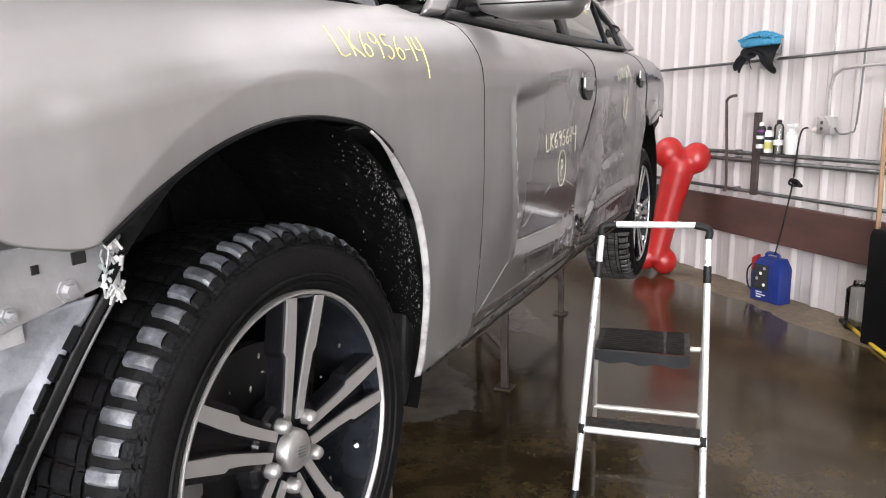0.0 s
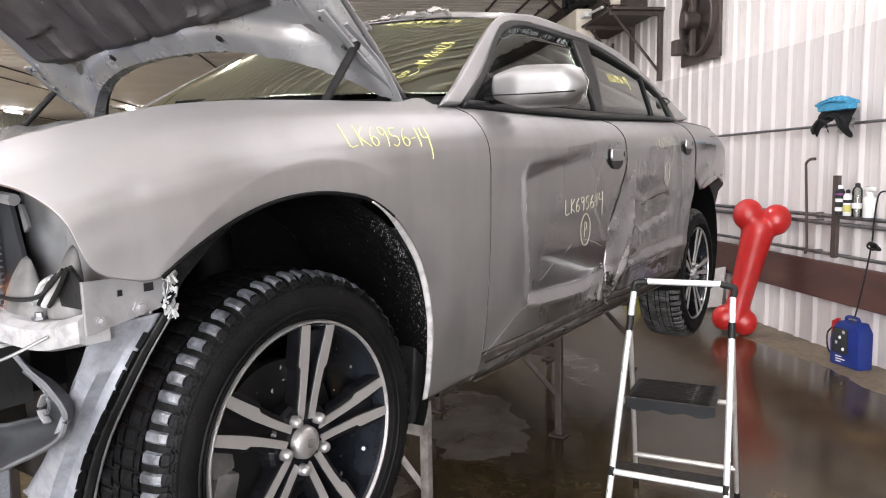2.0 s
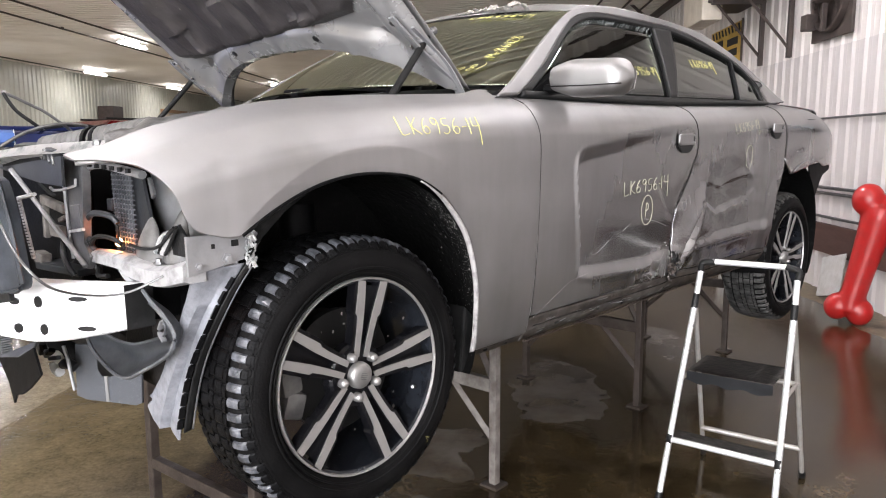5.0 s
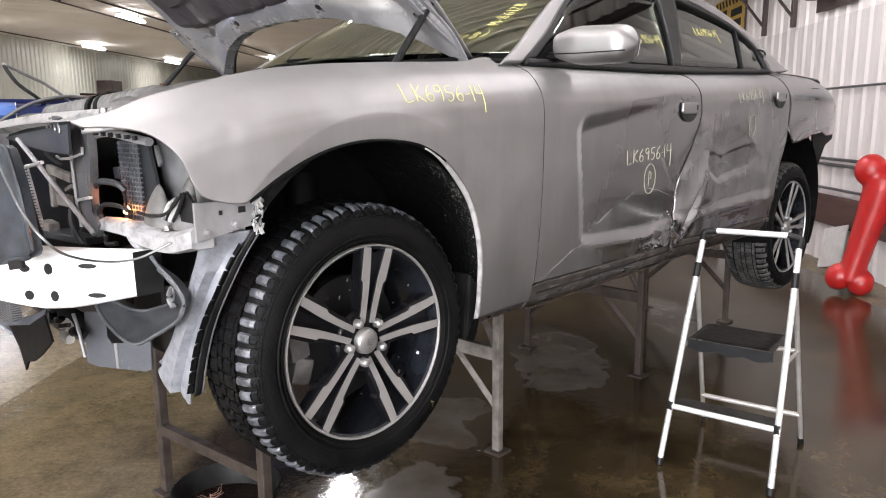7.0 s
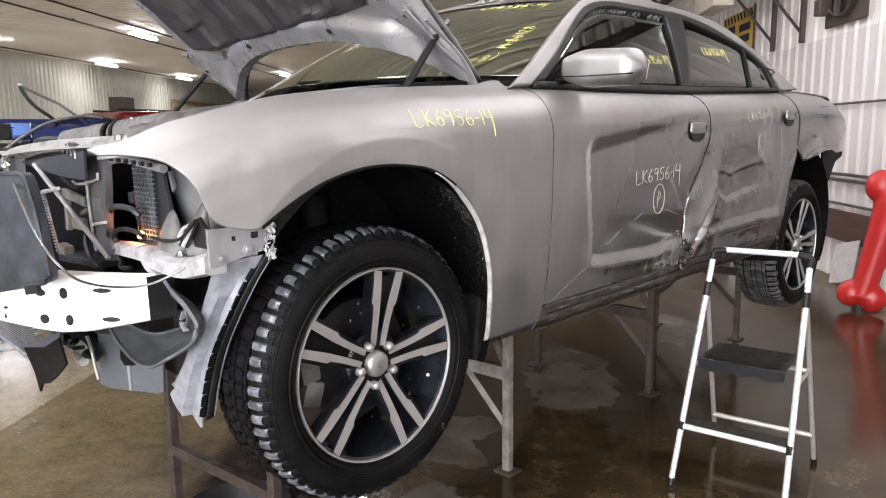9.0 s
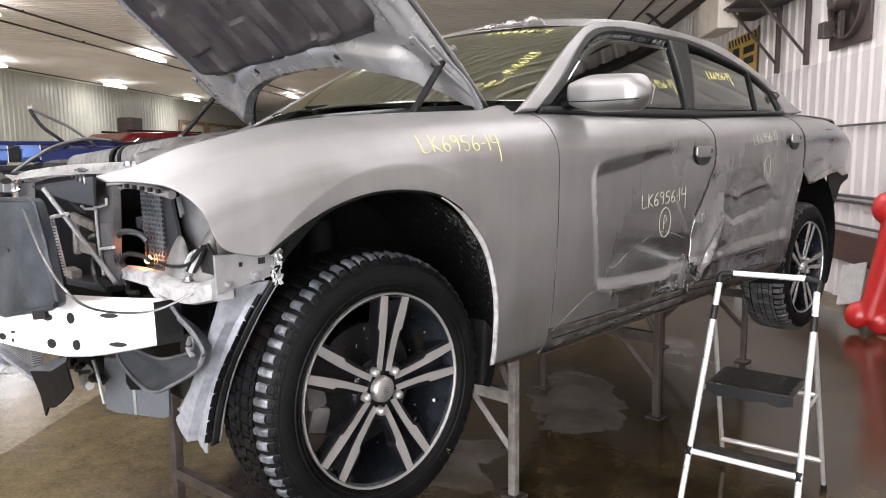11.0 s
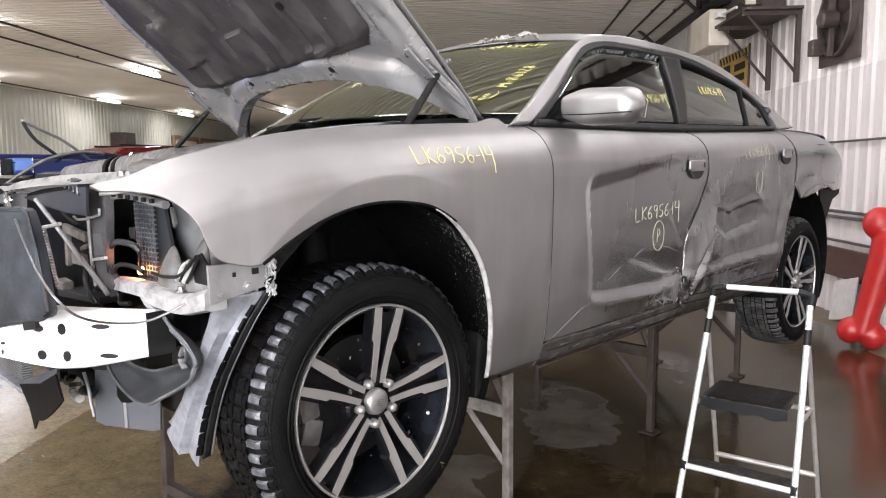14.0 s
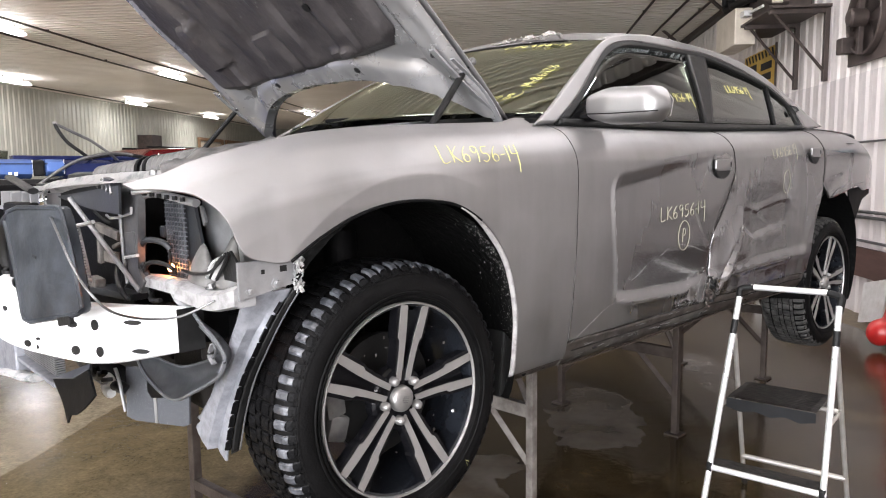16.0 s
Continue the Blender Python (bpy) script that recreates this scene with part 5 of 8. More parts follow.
for q, s in ((0.36, 0.075), (-0.36, 0.075)):
    x, y, z = hood_pt(q, s, -0.044)
    part("frame_hole", lathe(bmesh.new(), [(0.0, 0.0), (0.0, 0.012), (0.002, 0.013)], 14, "Z"), M_RUBBER, hood).matrix_basis = pose(x, y, z)
# lint and grit stuck to the felt
bm = bmesh.new()
random.seed(21)
for i in range(80):
    q, s = random.uniform(-0.9, 0.95), random.uniform(0.03, 0.95)
    x, y, z = pad_pt(q, s)
    bmesh.ops.create_icosphere(bm, subdivisions=1, radius=random.choice((0.0009, 0.0012, 0.0016, 0.0028)), matrix=Matrix.Translation((x, y, z - 0.001)) @ Matrix.Diagonal((1, random.uniform(0.8, 2), 0.5, 1)))
part("lint", bm, M_LINT, hood, "pale lint on the felt", smooth=False)["kind"] = "stuff"
# hinges and struts
for sx in (1, -1):
    bm = bmesh.new()
    x = XC + sx * 0.73
    pts = [(x, 0.585, 0.70), (x, 0.55, 0.775), (x, 0.42, 0.86), (x - sx * 0.01, 0.30, 0.955)]
    tube(bm, spline(pts, 6), 0.014, 6, flat=0.4)
    tube(bm, spline([(x + 0.02, 0.60, 0.70), (x + 0.02, 0.50, 0.83), (x + 0.015, 0.36, 0.93)], 6), 0.010, 6, flat=0.4)
    bmesh.ops.recalc_face_normals(bm, faces=bm.faces)
    hg = part("hood_hinge", bm, M_PRIMER, car, "grey steel hood hinge")
    for yb, zb in ((0.32, 0.945), (0.40, 0.885), (0.52, 0.80)):
        bl = lathe(bmesh.new(), [(0.0, 0.014), (0.004, 0.014), (0.004, 0.009), (0.014, 0.008), (0.015, 0.0)], 6, "X")
        part("hinge_bolt", bl, M_CHROME, hg).matrix_basis = pose(x - sx * 0.02, yb, zb, 0, 0, 180 if sx > 0 else 0)
    bm = tubebm([(x + sx * 0.02, 0.24, 0.70), (x + sx * 0.0, 0.43, 0.905)], 0.011, 10)
    st = part("hood_strut", bm, M_RUBBER, car, "black gas strut")
    part("strut_rod", tubebm([(x + sx * 0.0, 0.40, 0.872), (x, 0.46, 0.93)], 0.006, 8), M_RUBBER, st)
    for p in ((x + sx * 0.02, 0.24, 0.70), (x, 0.46, 0.93)):
        bm = bmesh.new()
        bmesh.ops.create_uvsphere(bm, u_segments=10, v_segments=8, radius=0.014, matrix=Matrix.Translation(p))
        part("ball_joint", bm, M_PIPE, st)


# ---- step stool ----
def bar(pts, r, material, name, parent, label="", n=10):
    return part(name, tubebm(pts, r, n), material, parent, label)


stool = thing("step_stool", pose(0, 0, 0), "folding two-step stool with white tubular frame and black steps", "step stool")
FL, FR, RL, RR = Vector((0.059, 1.548, 0)), Vector((0.504, 1.609, 0)), Vector((-0.005, 2.117, 0)), Vector((0.428, 2.184, 0))
TL, TR = Vector((0.078, 1.822, 0.985)), Vector((0.455, 1.868, 0.965))


def on_leg(a, b, z):
    return a + (b - a) * (z / b.z)


for f, tp, nm in ((FL, TL, 0), (FR, TR, 0)):
    bar([on_leg(f, tp, 0.025), on_leg(f, tp, 0.80)], 0.0125, M_ALU, "front_leg", stool, "white tubular leg")
    bar([on_leg(f, tp, 0.80), on_leg(f, tp, 0.86)], 0.0145, M_RUBBER, "leg_joint", stool, "black plastic joint")
    bar([on_leg(f, tp, 0.86), on_leg(f, tp, 0.955)], 0.0125, M_ALU, "upper_tube", stool)
    bar([on_leg(f, tp, 0.0), on_leg(f, tp, 0.03)], 0.015, M_RUBBER, "foot_cap", stool)
ax = (TR - TL).normalized()
hl, hr = on_leg(FL, TL, 0.955), on_leg(FR, TR, 0.955)
up = Vector((0, 0.02, 0.045))
bar(spline([hl, hl + up * 0.75, hl + up + ax * 0.05], 6), 0.0135, M_RUBBER, "handle_bend", stool)
bar(spline([hr, hr + up * 0.75, hr + up - ax * 0.05], 6), 0.0135, M_RUBBER, "handle_bend", stool)
bar([hl + up + ax * 0.04, hr + up - ax * 0.04], 0.0125, M_ALU, "handle_bar", stool, "white tubular handle")
for r, f, tp in ((RL, FL, TL), (RR, FR, TR)):
    top = on_leg(f, tp, 0.80) + Vector((0, 0.015, 0))
    bar([r + (top - r) * 0.03, top], 0.0105, M_ALU_GREY, "rear_leg", stool, "dull tubular rear leg")
    bar([r, r + (top - r) * 0.04], 0.014, M_RUBBER, "foot_cap", stool)


def step(z, fore, aft, inset, thick, name):
    a, b = on_leg(FL, TL, z), on_leg(FR, TR, z)
    c, d = (b - a).normalized(), Vector((-(b - a).y, (b - a).x, 0)).normalized()
    a, b = a + c * inset[0], b - c * inset[1]
    bm = bmesh.new()
    n = 16

    def f(s, t):
        p = a.lerp(b, s)
        y = -fore + (aft + fore) * t
        rib = 0.0014 * (1 if math.sin(t * 75) > 0 else 0) * (1 if 0.06 < t < 0.94 else 0)
        return p + d * y + Vector((0, 0, rib - 0.0025 * max(0.0, abs(2 * s - 1) - 0.9) * 10))
    grid(bm, f, n, 72)
    bmesh.ops.solidify(bm, geom=bm.faces[:], thickness=thick)
    bmesh.ops.recalc_face_normals(bm, faces=bm.faces)
    ob = part(name, bm, M_STEP, stool, "scuffed black ribbed step", smooth=False)
    return a, b, c, d


a, b, c, d = step(0.540, -0.01, 0.285, (0.016, 0.05), 0.03, "upper_step")
# skirt under the step's front
bm = bmesh.new()
grid(bm, lambda s, t: a.lerp(b, s) + d * 0.008 + Vector((0, 0, -0.004 - t * (0.040 + 0.012 * math.sin(s * math.pi * 3) ** 2))), 24, 3)
bmesh.ops.solidify(bm, geom=bm.faces[:], thickness=0.012)
part("step_skirt", bm, M_GREYPLASTIC, stool, "black moulded front of the step")
a, b, c, d = step(0.262, 0.0, 0.085, (0.0, 0.0), 0.014, "lower_step")
bar([a - c * 0.012 + Vector((0, -0.004, -0.012)), b + c * 0.012 + Vector((0, -0.004, -0.012))], 0.0125, M_ALU, "step_edge", stool, "bright front edge of the lower step")
for p in (a, b):
    part("edge_cap", boxbm(p + Vector((0, -0.004, -0.01)), (0.022, 0.03, 0.04), bev=0.006), M_RUBBER, stool)
rb = lambda r, f, tp, z: r + (on_leg(f, tp, 0.80) - r) * (z / 0.80)
bar([rb(RL, FL, TL, 0.16), rb(RR, FR, TR, 0.16)], 0.012, M_ALU_GREY, "rear_brace", stool)
bar([rb(RL, FL, TL, 0.50), rb(RR, FR, TR, 0.50)], 0.011, M_ALU_GREY, "rear_brace", stool)
for f, tp, r in ((FL, TL, RL), (FR, TR, RR)):
    bar([on_leg(f, tp, 0.50), rb(r, f, tp, 0.50)], 0.008, M_ALU_GREY, "side_link", stool)


# ---- steel stands under the car ----
def stand(pA, pB, top, bar_z, name_label, worn=False, w=0.036, bar_h=0.06, braced=True):
    """Two posts with a head plate, a cross bar and braces."""
    A, B = Vector((*pA, 0)), Vector((*pB, 0))
    ob = thing("car_stand", pose(0, 0, 0), name_label, "car stand", "steel stands under the car")
    ax = (B - A).normalized()
    ang = math.degrees(math.atan2(ax.y, ax.x))
    for p in (A, B):
        bm = boxbm((p.x, p.y, top / 2), (w, w, top), (0, 0, ang), 0.004)
        part("post", bm, M_STEEL_WORN if worn else M_STEEL, ob, smooth=False)
        part("foot_plate", boxbm((p.x, p.y, 0.006), (0.09, 0.09, 0.012), (0, 0, ang), 0.003), M_STEEL, ob, smooth=False)
        s = 1 if p is A else -1
        q = p + ax * s * 0.26
        if braced:
            bm = tubebm([(p.x, p.y, bar_z - 0.26), (q.x, q.y, bar_z - 0.01)], 0.018, 4)
            part("brace", bm, M_STEEL_WORN if worn else M_STEEL, ob, smooth=False)
            q = p + ax * s * 0.2
            bm = tubebm([(p.x, p.y, bar_z), (q.x, q.y, top - 0.03)], 0.018, 4)
            part("brace", bm, M_STEEL, ob, smooth=False)
        for sg in (1, -1):
            g = slab([(0, top - 0.19), (0, top - 0.06), (sg * 0.10, top - 0.06), (sg * 0.085, top - 0.085)], 0.008, "y")
            gp = part("gusset", g, M_STEEL, ob, smooth=False)
            gp.matrix_basis = pose(p.x, p.y, 0, 0, 0, ang + 90)
    L = (B - A).length
    mid = (A + B) / 2
    part("cross_bar", boxbm((mid.x, mid.y, bar_z), (L, 0.034, bar_h), (0, 0, ang), 0.003), M_STEEL_WORN if worn else M_STEEL, ob, smooth=False)
    part("head_beam", boxbm((mid.x, mid.y, top - 0.03), (L + 0.1, 0.07, 0.07), (0, 0, ang), 0.004), M_STEEL, ob, smooth=False)
    return ob


stand((-0.523, 1.153), (-1.28, 1.12), 0.86, 0.46, "welded steel trestle stand with worn white posts, under the car's sill", True)
stand((-0.559, 2.456), (-1.355, 2.442), 0.88, 0.47, "welded brown steel trestle stand under the car")
stand((-0.678, 3.905), (-1.3, 3.86), 0.96, 0.5, "welded brown steel trestle stand under the car's tail")
stand((-1.259, -0.042), (-0.62, 0.03), 0.80, 0.275, "welded grey steel trestle stand under the car's nose", bar_h=0.042, braced=False)


# ---- stripped front end ----
BEAM_END = 0.665


def beam_y(x):
    return -0.48 - 0.25 * (1 - ((x - XC) / BEAM_END) ** 2)


bm = bmesh.new()
prof = [(0.0, 0.176), (-0.010, 0.180), (-0.014, 0.19), (-0.012, 0.23), (-0.014, 0.275), (-0.010, 0.283), (0.0, 0.287), (0.05, 0.287), (0.05, 0.176)]


def beam_pt(s, j):
    x = XC + BEAM_END * (1 - 2 * s)
    o, z = prof[j]
    low = lerp([(0.0, 0.152), (0.29, 0.145), (0.43, 0.138), (0.51, 0.146), (0.58, 0.162), (0.67, 0.184)], abs(x - XC))
    return (x, beam_y(x) + o, 0.287 - (0.287 - z) * (0.287 - low) / 0.111)


rows = [[bm.verts.new(beam_pt(i / 40, j)) for j in range(len(prof))] for i in range(41)]
for a, b in zip(rows, rows[1:]):
    for j in range(len(prof)):
        k = (j + 1) % len(prof)
        bm.faces.new((a[j], a[k], b[k], b[j]))
bm.faces.new(rows[0])
bm.faces.new(rows[-1][::-1])
bmesh.ops.recalc_face_normals(bm, faces=bm.faces)
beam = part("bumper_beam", bm, M_WHITE_BEAM, car, "white painted steel bumper beam with punched slots", auto=30)
for x, z, w, h in ((-0.682, 0.241, 0.034, 0.018), (-0.5, 0.241, 0.032, 0.018), (-0.432, 0.243, 0.022, 0.028), (-0.334, 0.254, 0.050, 0.012), (-0.681, 0.173, 0.032, 0.018), (-0.631, 0.191, 0.016, 0.007), (-0.635, 0.168, 0.007, 0.012), (-0.495, 0.174, 0.028, 0.024), (-0.423, 0.176, 0.022, 0.027), (-0.319, 0.183, 0.050, 0.012), (-0.95, 0.25, 0.03, 0.03), (-1.1, 0.21, 0.04, 0.02), (-1.25, 0.20, 0.03, 0.03), (-0.80, 0.255, 0.03, 0.014)):
    slope = math.degrees(math.atan2(beam_y(x + 0.01) - beam_y(x - 0.01), 0.02))
    sl = lathe(bmesh.new(), [(0.0, 0.0), (0.0, 0.5), (0.004, 0.5)], 16, "Y")
    sl.transform(pose(x, beam_y(x) - 0.0165, z, 0, 0, slope) @ Matrix.Diagonal((w, 1, h, 1)))
    part("slot", sl, M_RUBBER, beam, "dark punched slot")
for sx in (1, -1):
    x = XC + sx * 0.56
    part("crash_can", boxbm((x, -0.36, 0.23), (0.11, 0.20, 0.10), bev=0.008), M_BLACK, car, "black beam mount", smooth=False)

    part("beam_end", boxbm((XC + sx * (BEAM_END + 0.001), -0.462, 0.2355), (0.004, 0.066, 0.106)), M_RUBBER, beam, "dark hollow end", smooth=False)
M_STEEL_DULL = mat("dull_pressed_steel", (0.05, 0.05, 0.052), 0.45, 0.1, (0.12, 0.12, 0.122), 14, 0.8, 0.1, 80)
# upper tie bar and brackets
def tie_z(x):
    return lerp([(-1.66, 0.545), (-1.15, 0.552), (-0.96, 0.570), (-0.65, 0.586), (-0.22, 0.596)], x)


M_SHEETW = mat("dirty_white_paint", (0.47, 0.465, 0.46), 0.42, 0.15, (0.10, 0.128, 0.126), 22, 0.85, 0.1, 90, contrast=(0.50, 0.68))
bm = bmesh.new()
grid(bm, lambda s, t: (XC + 0.76 - 1.52 * s, -0.53 - 0.05 * math.sin(math.pi * s) + 0.09 * t + 0.04 * abs(2 * s - 1) ** 3, tie_z(XC + 0.76 - 1.52 * s) + 0.012 * math.sin(t * math.pi) + 0.014 * (1 if 0.25 < t < 0.75 else 0)), 40, 8)
bmesh.ops.solidify(bm, geom=bm.faces[:], thickness=0.012)
bmesh.ops.recalc_face_normals(bm, faces=bm.faces)
tie = part("tie_bar", bm, M_SHEETW, car, "pale painted upper tie bar")
for x in (-0.30, -0.52, -0.75, -1.0, -1.2):
    part("bolt", lathe(bmesh.new(), [(0.0, 0.0), (0.0, 0.011), (0.012, 0.009), (0.014, 0.0)], 6, "Z"), M_PIPE, tie).matrix_basis = pose(x, -0.50, tie_z(x) + 0.014)
for x in (-1.45, -1.31, -1.16, -1.06, -0.96):
    part("tray_fin", boxbm((x, -0.565, 0.530), (0.010, 0.06, 0.06), (0, 12, 0), 0.002), M_PRIMER, tie, smooth=False)
part("tray_lip", boxbm((-1.24, -0.575, 0.503), (0.62, 0.05, 0.008), (0, 0, 2), 0.002), M_PRIMER, tie, smooth=False)
part("latch_clip", tubebm(spline([(-0.96, -0.57, 0.565), (-0.93, -0.59, 0.545), (-0.945, -0.59, 0.52)], 4), 0.010, 6), M_CHROME, tie)
part("black_lever", tubebm([(-1.27, -0.60, 0.608), (-1.13, -0.60, 0.588), (-0.99, -0.60, 0.566)], 0.016, 8, flat=0.6), M_RUBBER, car, "black rubber lever on the tie bar")
# grey web under the tie bar, latch post, lamp frame
bm = slab([(-0.97, 0.548), (-0.42, 0.585), (-0.43, 0.512), (-0.60, 0.516), (-0.79, 0.530)], 0.006, "y")
bm.transform(Matrix.Translation((0, -0.54, 0)))
part("support_web", bm, M_GREYPLASTIC, car, "grey plastic web under the tie bar", smooth=False)
bm = slab([(-0.552, 0.590), (-0.43, 0.584), (-0.435, 0.53), (-0.448, 0.46), (-0.46, 0.41), (-0.47, 0.365), (-0.43, 0.335), (-0.46, 0.30), (-0.535, 0.315), (-0.548, 0.39), (-0.55, 0.50)], 0.02, "y", 0.005)
bm.transform(Matrix.Translation((0, -0.485, 0)))
post = part("support_post", bm, M_STEEL_DULL, car, "grey pressed support post", smooth=False)
part("post_flange", tubebm(spline([(-0.558, -0.50, 0.595), (-0.553, -0.50, 0.50), (-0.55, -0.50, 0.40), (-0.538, -0.50, 0.32)], 5), 0.005, 6), M_PRIMER, post)
part("post_pocket", boxbm((-0.497, -0.4965, 0.432), (0.062, 0.006, 0.058), (0, -5, 0), 0.002), M_STEEL_DULL, post, smooth=False)
part("post_rib", boxbm((-0.505, -0.497, 0.395), (0.10, 0.010, 0.008), (0, -8, 0), 0.002), M_SHEETW, post, smooth=False)
part("post_bracket", tubebm([(-0.615, -0.515, 0.502), (-0.575, -0.52, 0.496), (-0.535, -0.51, 0.498), (-0.455, -0.505, 0.512), (-0.452, -0.505, 0.528)], 0.0035, 6), M_SHEETW, post)
part("post_hole", boxbm((-0.47, -0.4965, 0.565), (0.012, 0.004, 0.010)), M_RUBBER, post, smooth=False)
part("lamp_frame_rail", tubebm(spline([(-0.47, -0.475, 0.525), (-0.452, -0.475, 0.553), (-0.38, -0.47, 0.562), (-0.27, -0.47, 0.555), (-0.15, -0.465, 0.543)], 5), 0.010, 8), M_PRIMER, car)
for k in range(6):
    part("rail_notch", boxbm((-0.41 + 0.046 * k, -0.484, 0.562 - 0.002 * k), (0.016, 0.006, 0.010)), M_RUBBER, car, smooth=False)
# pale top bar running to the fender nose
bm = slab([(-0.436, 0.560), (-0.43, 0.594), (-0.30, 0.594), (-0.13, 0.588), (-0.12, 0.574), (-0.24, 0.572)], 0.07, "y", 0.005)
bm.transform(Matrix.Translation((0, -0.475, 0)))
nb = part("nose_bracket", bm, M_SHEETW, car, "pale painted bracket beside the fender nose")
hl_ = lathe(bmesh.new(), [(-0.001, 0.0), (-0.001, 0.010), (0.004, 0.010)], 16, "Y")
hl_.transform(Matrix.Translation((-0.415, -0.511, 0.579)))
part("bracket_hole", hl_, M_RUBBER, nb)
part("latch_block", boxbm((-0.50, -0.53, 0.592), (0.05, 0.03, 0.022), (0, 8, 0), 0.004), M_GREYPLASTIC, nb)
for k in range(3):
    part("latch_lever", tubebm([(-0.55 + 0.03 * k, -0.54, 0.60), (-0.53 + 0.03 * k, -0.545, 0.575 - 0.006 * k)], 0.004, 6), M_PIPE, nb)
# diagonal rod
part("support_rod", tubebm([(-0.735, -0.57, 0.548), (-0.60, -0.54, 0.44), (-0.439, -0.505, 0.312)], 0.0065, 8), M_PRIMER, car, "grey diagonal rod")
# lower lamp rail: a pressed bar, then a wider plate up to the bracket
def plate_run(pts, half, thick):
    """A flat bar along points, half as wide as it is high, tilted to face forward."""
    P = spline(pts, 6)
    bm = bmesh.new()
    rows = []
    for k, p in enumerate(P):
        h = half[0] + (half[1] - half[0]) * k / (len(P) - 1)
        prof = [(-thick, -h * 0.8), (-thick, h * 0.6), (-thick * 0.4, h), (thick, h), (thick, -h), (-thick * 0.4, -h)]
        rows.append([bm.verts.new((p.x, p.y + o, p.z + u)) for o, u in prof])
    for A, B in zip(rows, rows[1:]):
        for j in range(6):
            bm.faces.new((A[j], A[(j + 1) % 6], B[(j + 1) % 6], B[j]))
    bm.faces.new(rows[0][::-1])
    bm.faces.new(rows[-1])
    bmesh.ops.recalc_face_normals(bm, faces=bm.faces)
    return bm


M_RAIL = mat("grimy_pale_paint", (0.30, 0.298, 0.30), 0.45, 0.1, (0.10, 0.10, 0.10), 26, 0.85, 0.1, 90, contrast=(0.46, 0.68))
lr = part("lamp_rail", plate_run([(-0.54, -0.475, 0.327), (-0.47, -0.472, 0.332), (-0.38, -0.468, 0.334), (-0.25, -0.46, 0.332)], (0.014, 0.019), 0.018), M_RAIL, car, "dirty white lower lamp rail", auto=30)
part("rail_plate", plate_run([(-0.26, -0.462, 0.330), (-0.19, -0.452, 0.320), (-0.11, -0.442, 0.318), (-0.02, -0.425, 0.338)], (0.021, 0.026), 0.026), M_RAIL, lr, auto=30)
part("rail_bolt", lathe(bmesh.new(), [(0.0, 0.0), (0.0, 0.012), (0.004, 0.012), (0.004, 0.008), (0.012, 0.007), (0.013, 0.0)], 6, "Z"), M_PIPE, lr).matrix_basis = pose(-0.15, -0.445, 0.342)
bm = tubebm(spline([(-0.32, -0.47, 0.35), (-0.30, -0.46, 0.30), (-0.27, -0.44, 0.27)], 5), 0.012, 6)
part("rail_bracket", bm, M_PRIMER, car)
# radiator pack
bm = boxbm((XC, -0.30, 0.34), (1.32, 0.03, 0.53), bev=0.006)
part("fan_shroud", bm, M_BLACK, car, "black plastic fan shroud", smooth=False)
part("radiator", boxbm((-1.10, -0.43, 0.36), (0.96, 0.05, 0.445), bev=0.01), M_BLACK, car, "black radiator core", smooth=False)
part("bay_wall", boxbm((-1.62, -0.2, 0.33), (0.04, 0.9, 0.5), bev=0.01), M_BLACK, car, smooth=False)
M_SENSOR = mat("dusty_control_unit", (0.19, 0.175, 0.16), 0.5, 0.2, (0.03, 0.028, 0.026), 16, 0.8, 0.1, 90)
unit = part("control_unit", boxbm((-0.745, -0.445, 0.405), (0.20, 0.03, 0.10), (0, 6, 0), 0.008), M_BLACK, car, "dark control unit with dull metal brackets", smooth=False)
for x, z, w, h, a in ((-0.76, 0.447, 0.19, 0.026, 6), (-0.838, 0.40, 0.024, 0.11, 6), (-0.745, 0.372, 0.10, 0.034, 0), (-0.69, 0.41, 0.05, 0.012, -14)):
    part("unit_bracket", boxbm((x, -0.468, z), (w, 0.016, h), (0, a, 0), 0.004), M_SENSOR, unit, "dull metal bracket", smooth=False)
part("unit_bracket", boxbm((-0.795, -0.50, 0.296), (0.07, 0.03, 0.03), (0, 4, 0), 0.004), M_SENSOR, unit, smooth=False)
part("lower_tray", boxbm((-0.68, -0.47, 0.276), (0.24, 0.07, 0.02), (0, 0, 8), 0.004), M_GREYPLASTIC, car, "dark plastic tray behind the beam", smooth=False)
for k, pts in enumerate(([(-0.60, -0.50, 0.36), (-0.58, -0.51, 0.33), (-0.555, -0.51, 0.30), (-0.545, -0.50, 0.275)], [(-0.62, -0.46, 0.47), (-0.66, -0.45, 0.40), (-0.64, -0.45, 0.32), (-0.70, -0.45, 0.28)], [(-0.92, -0.45, 0.50), (-0.80, -0.45, 0.47), (-0.70, -0.44, 0.48), (-0.61, -0.46, 0.45)])):
    part("bay_hose", tubebm(spline(pts, 6), 0.008, 8), M_RUBBER if k else M_GREYPLASTIC, car)
bm = bmesh.new()
for i in range(17):
    box(bm, (-0.385, -0.42, 0.345 + 0.0118 * i), (0.125, 0.006, 0.0028))
for i in range(7):
    box(bm, (-0.437 + 0.0175 * i, -0.4215, 0.44), (0.0028, 0.005, 0.2))
part("lamp_grille", bm, M_DUCT, car, "pale plastic grid behind the lamp opening", smooth=False)["kind"] = "stuff"
part("lamp_grille_back", boxbm((-0.385, -0.40, 0.44), (0.14, 0.01, 0.22)), M_GREYPLASTIC, car, smooth=False)
# inner fender apron with its round bulge
bm = bmesh.new()


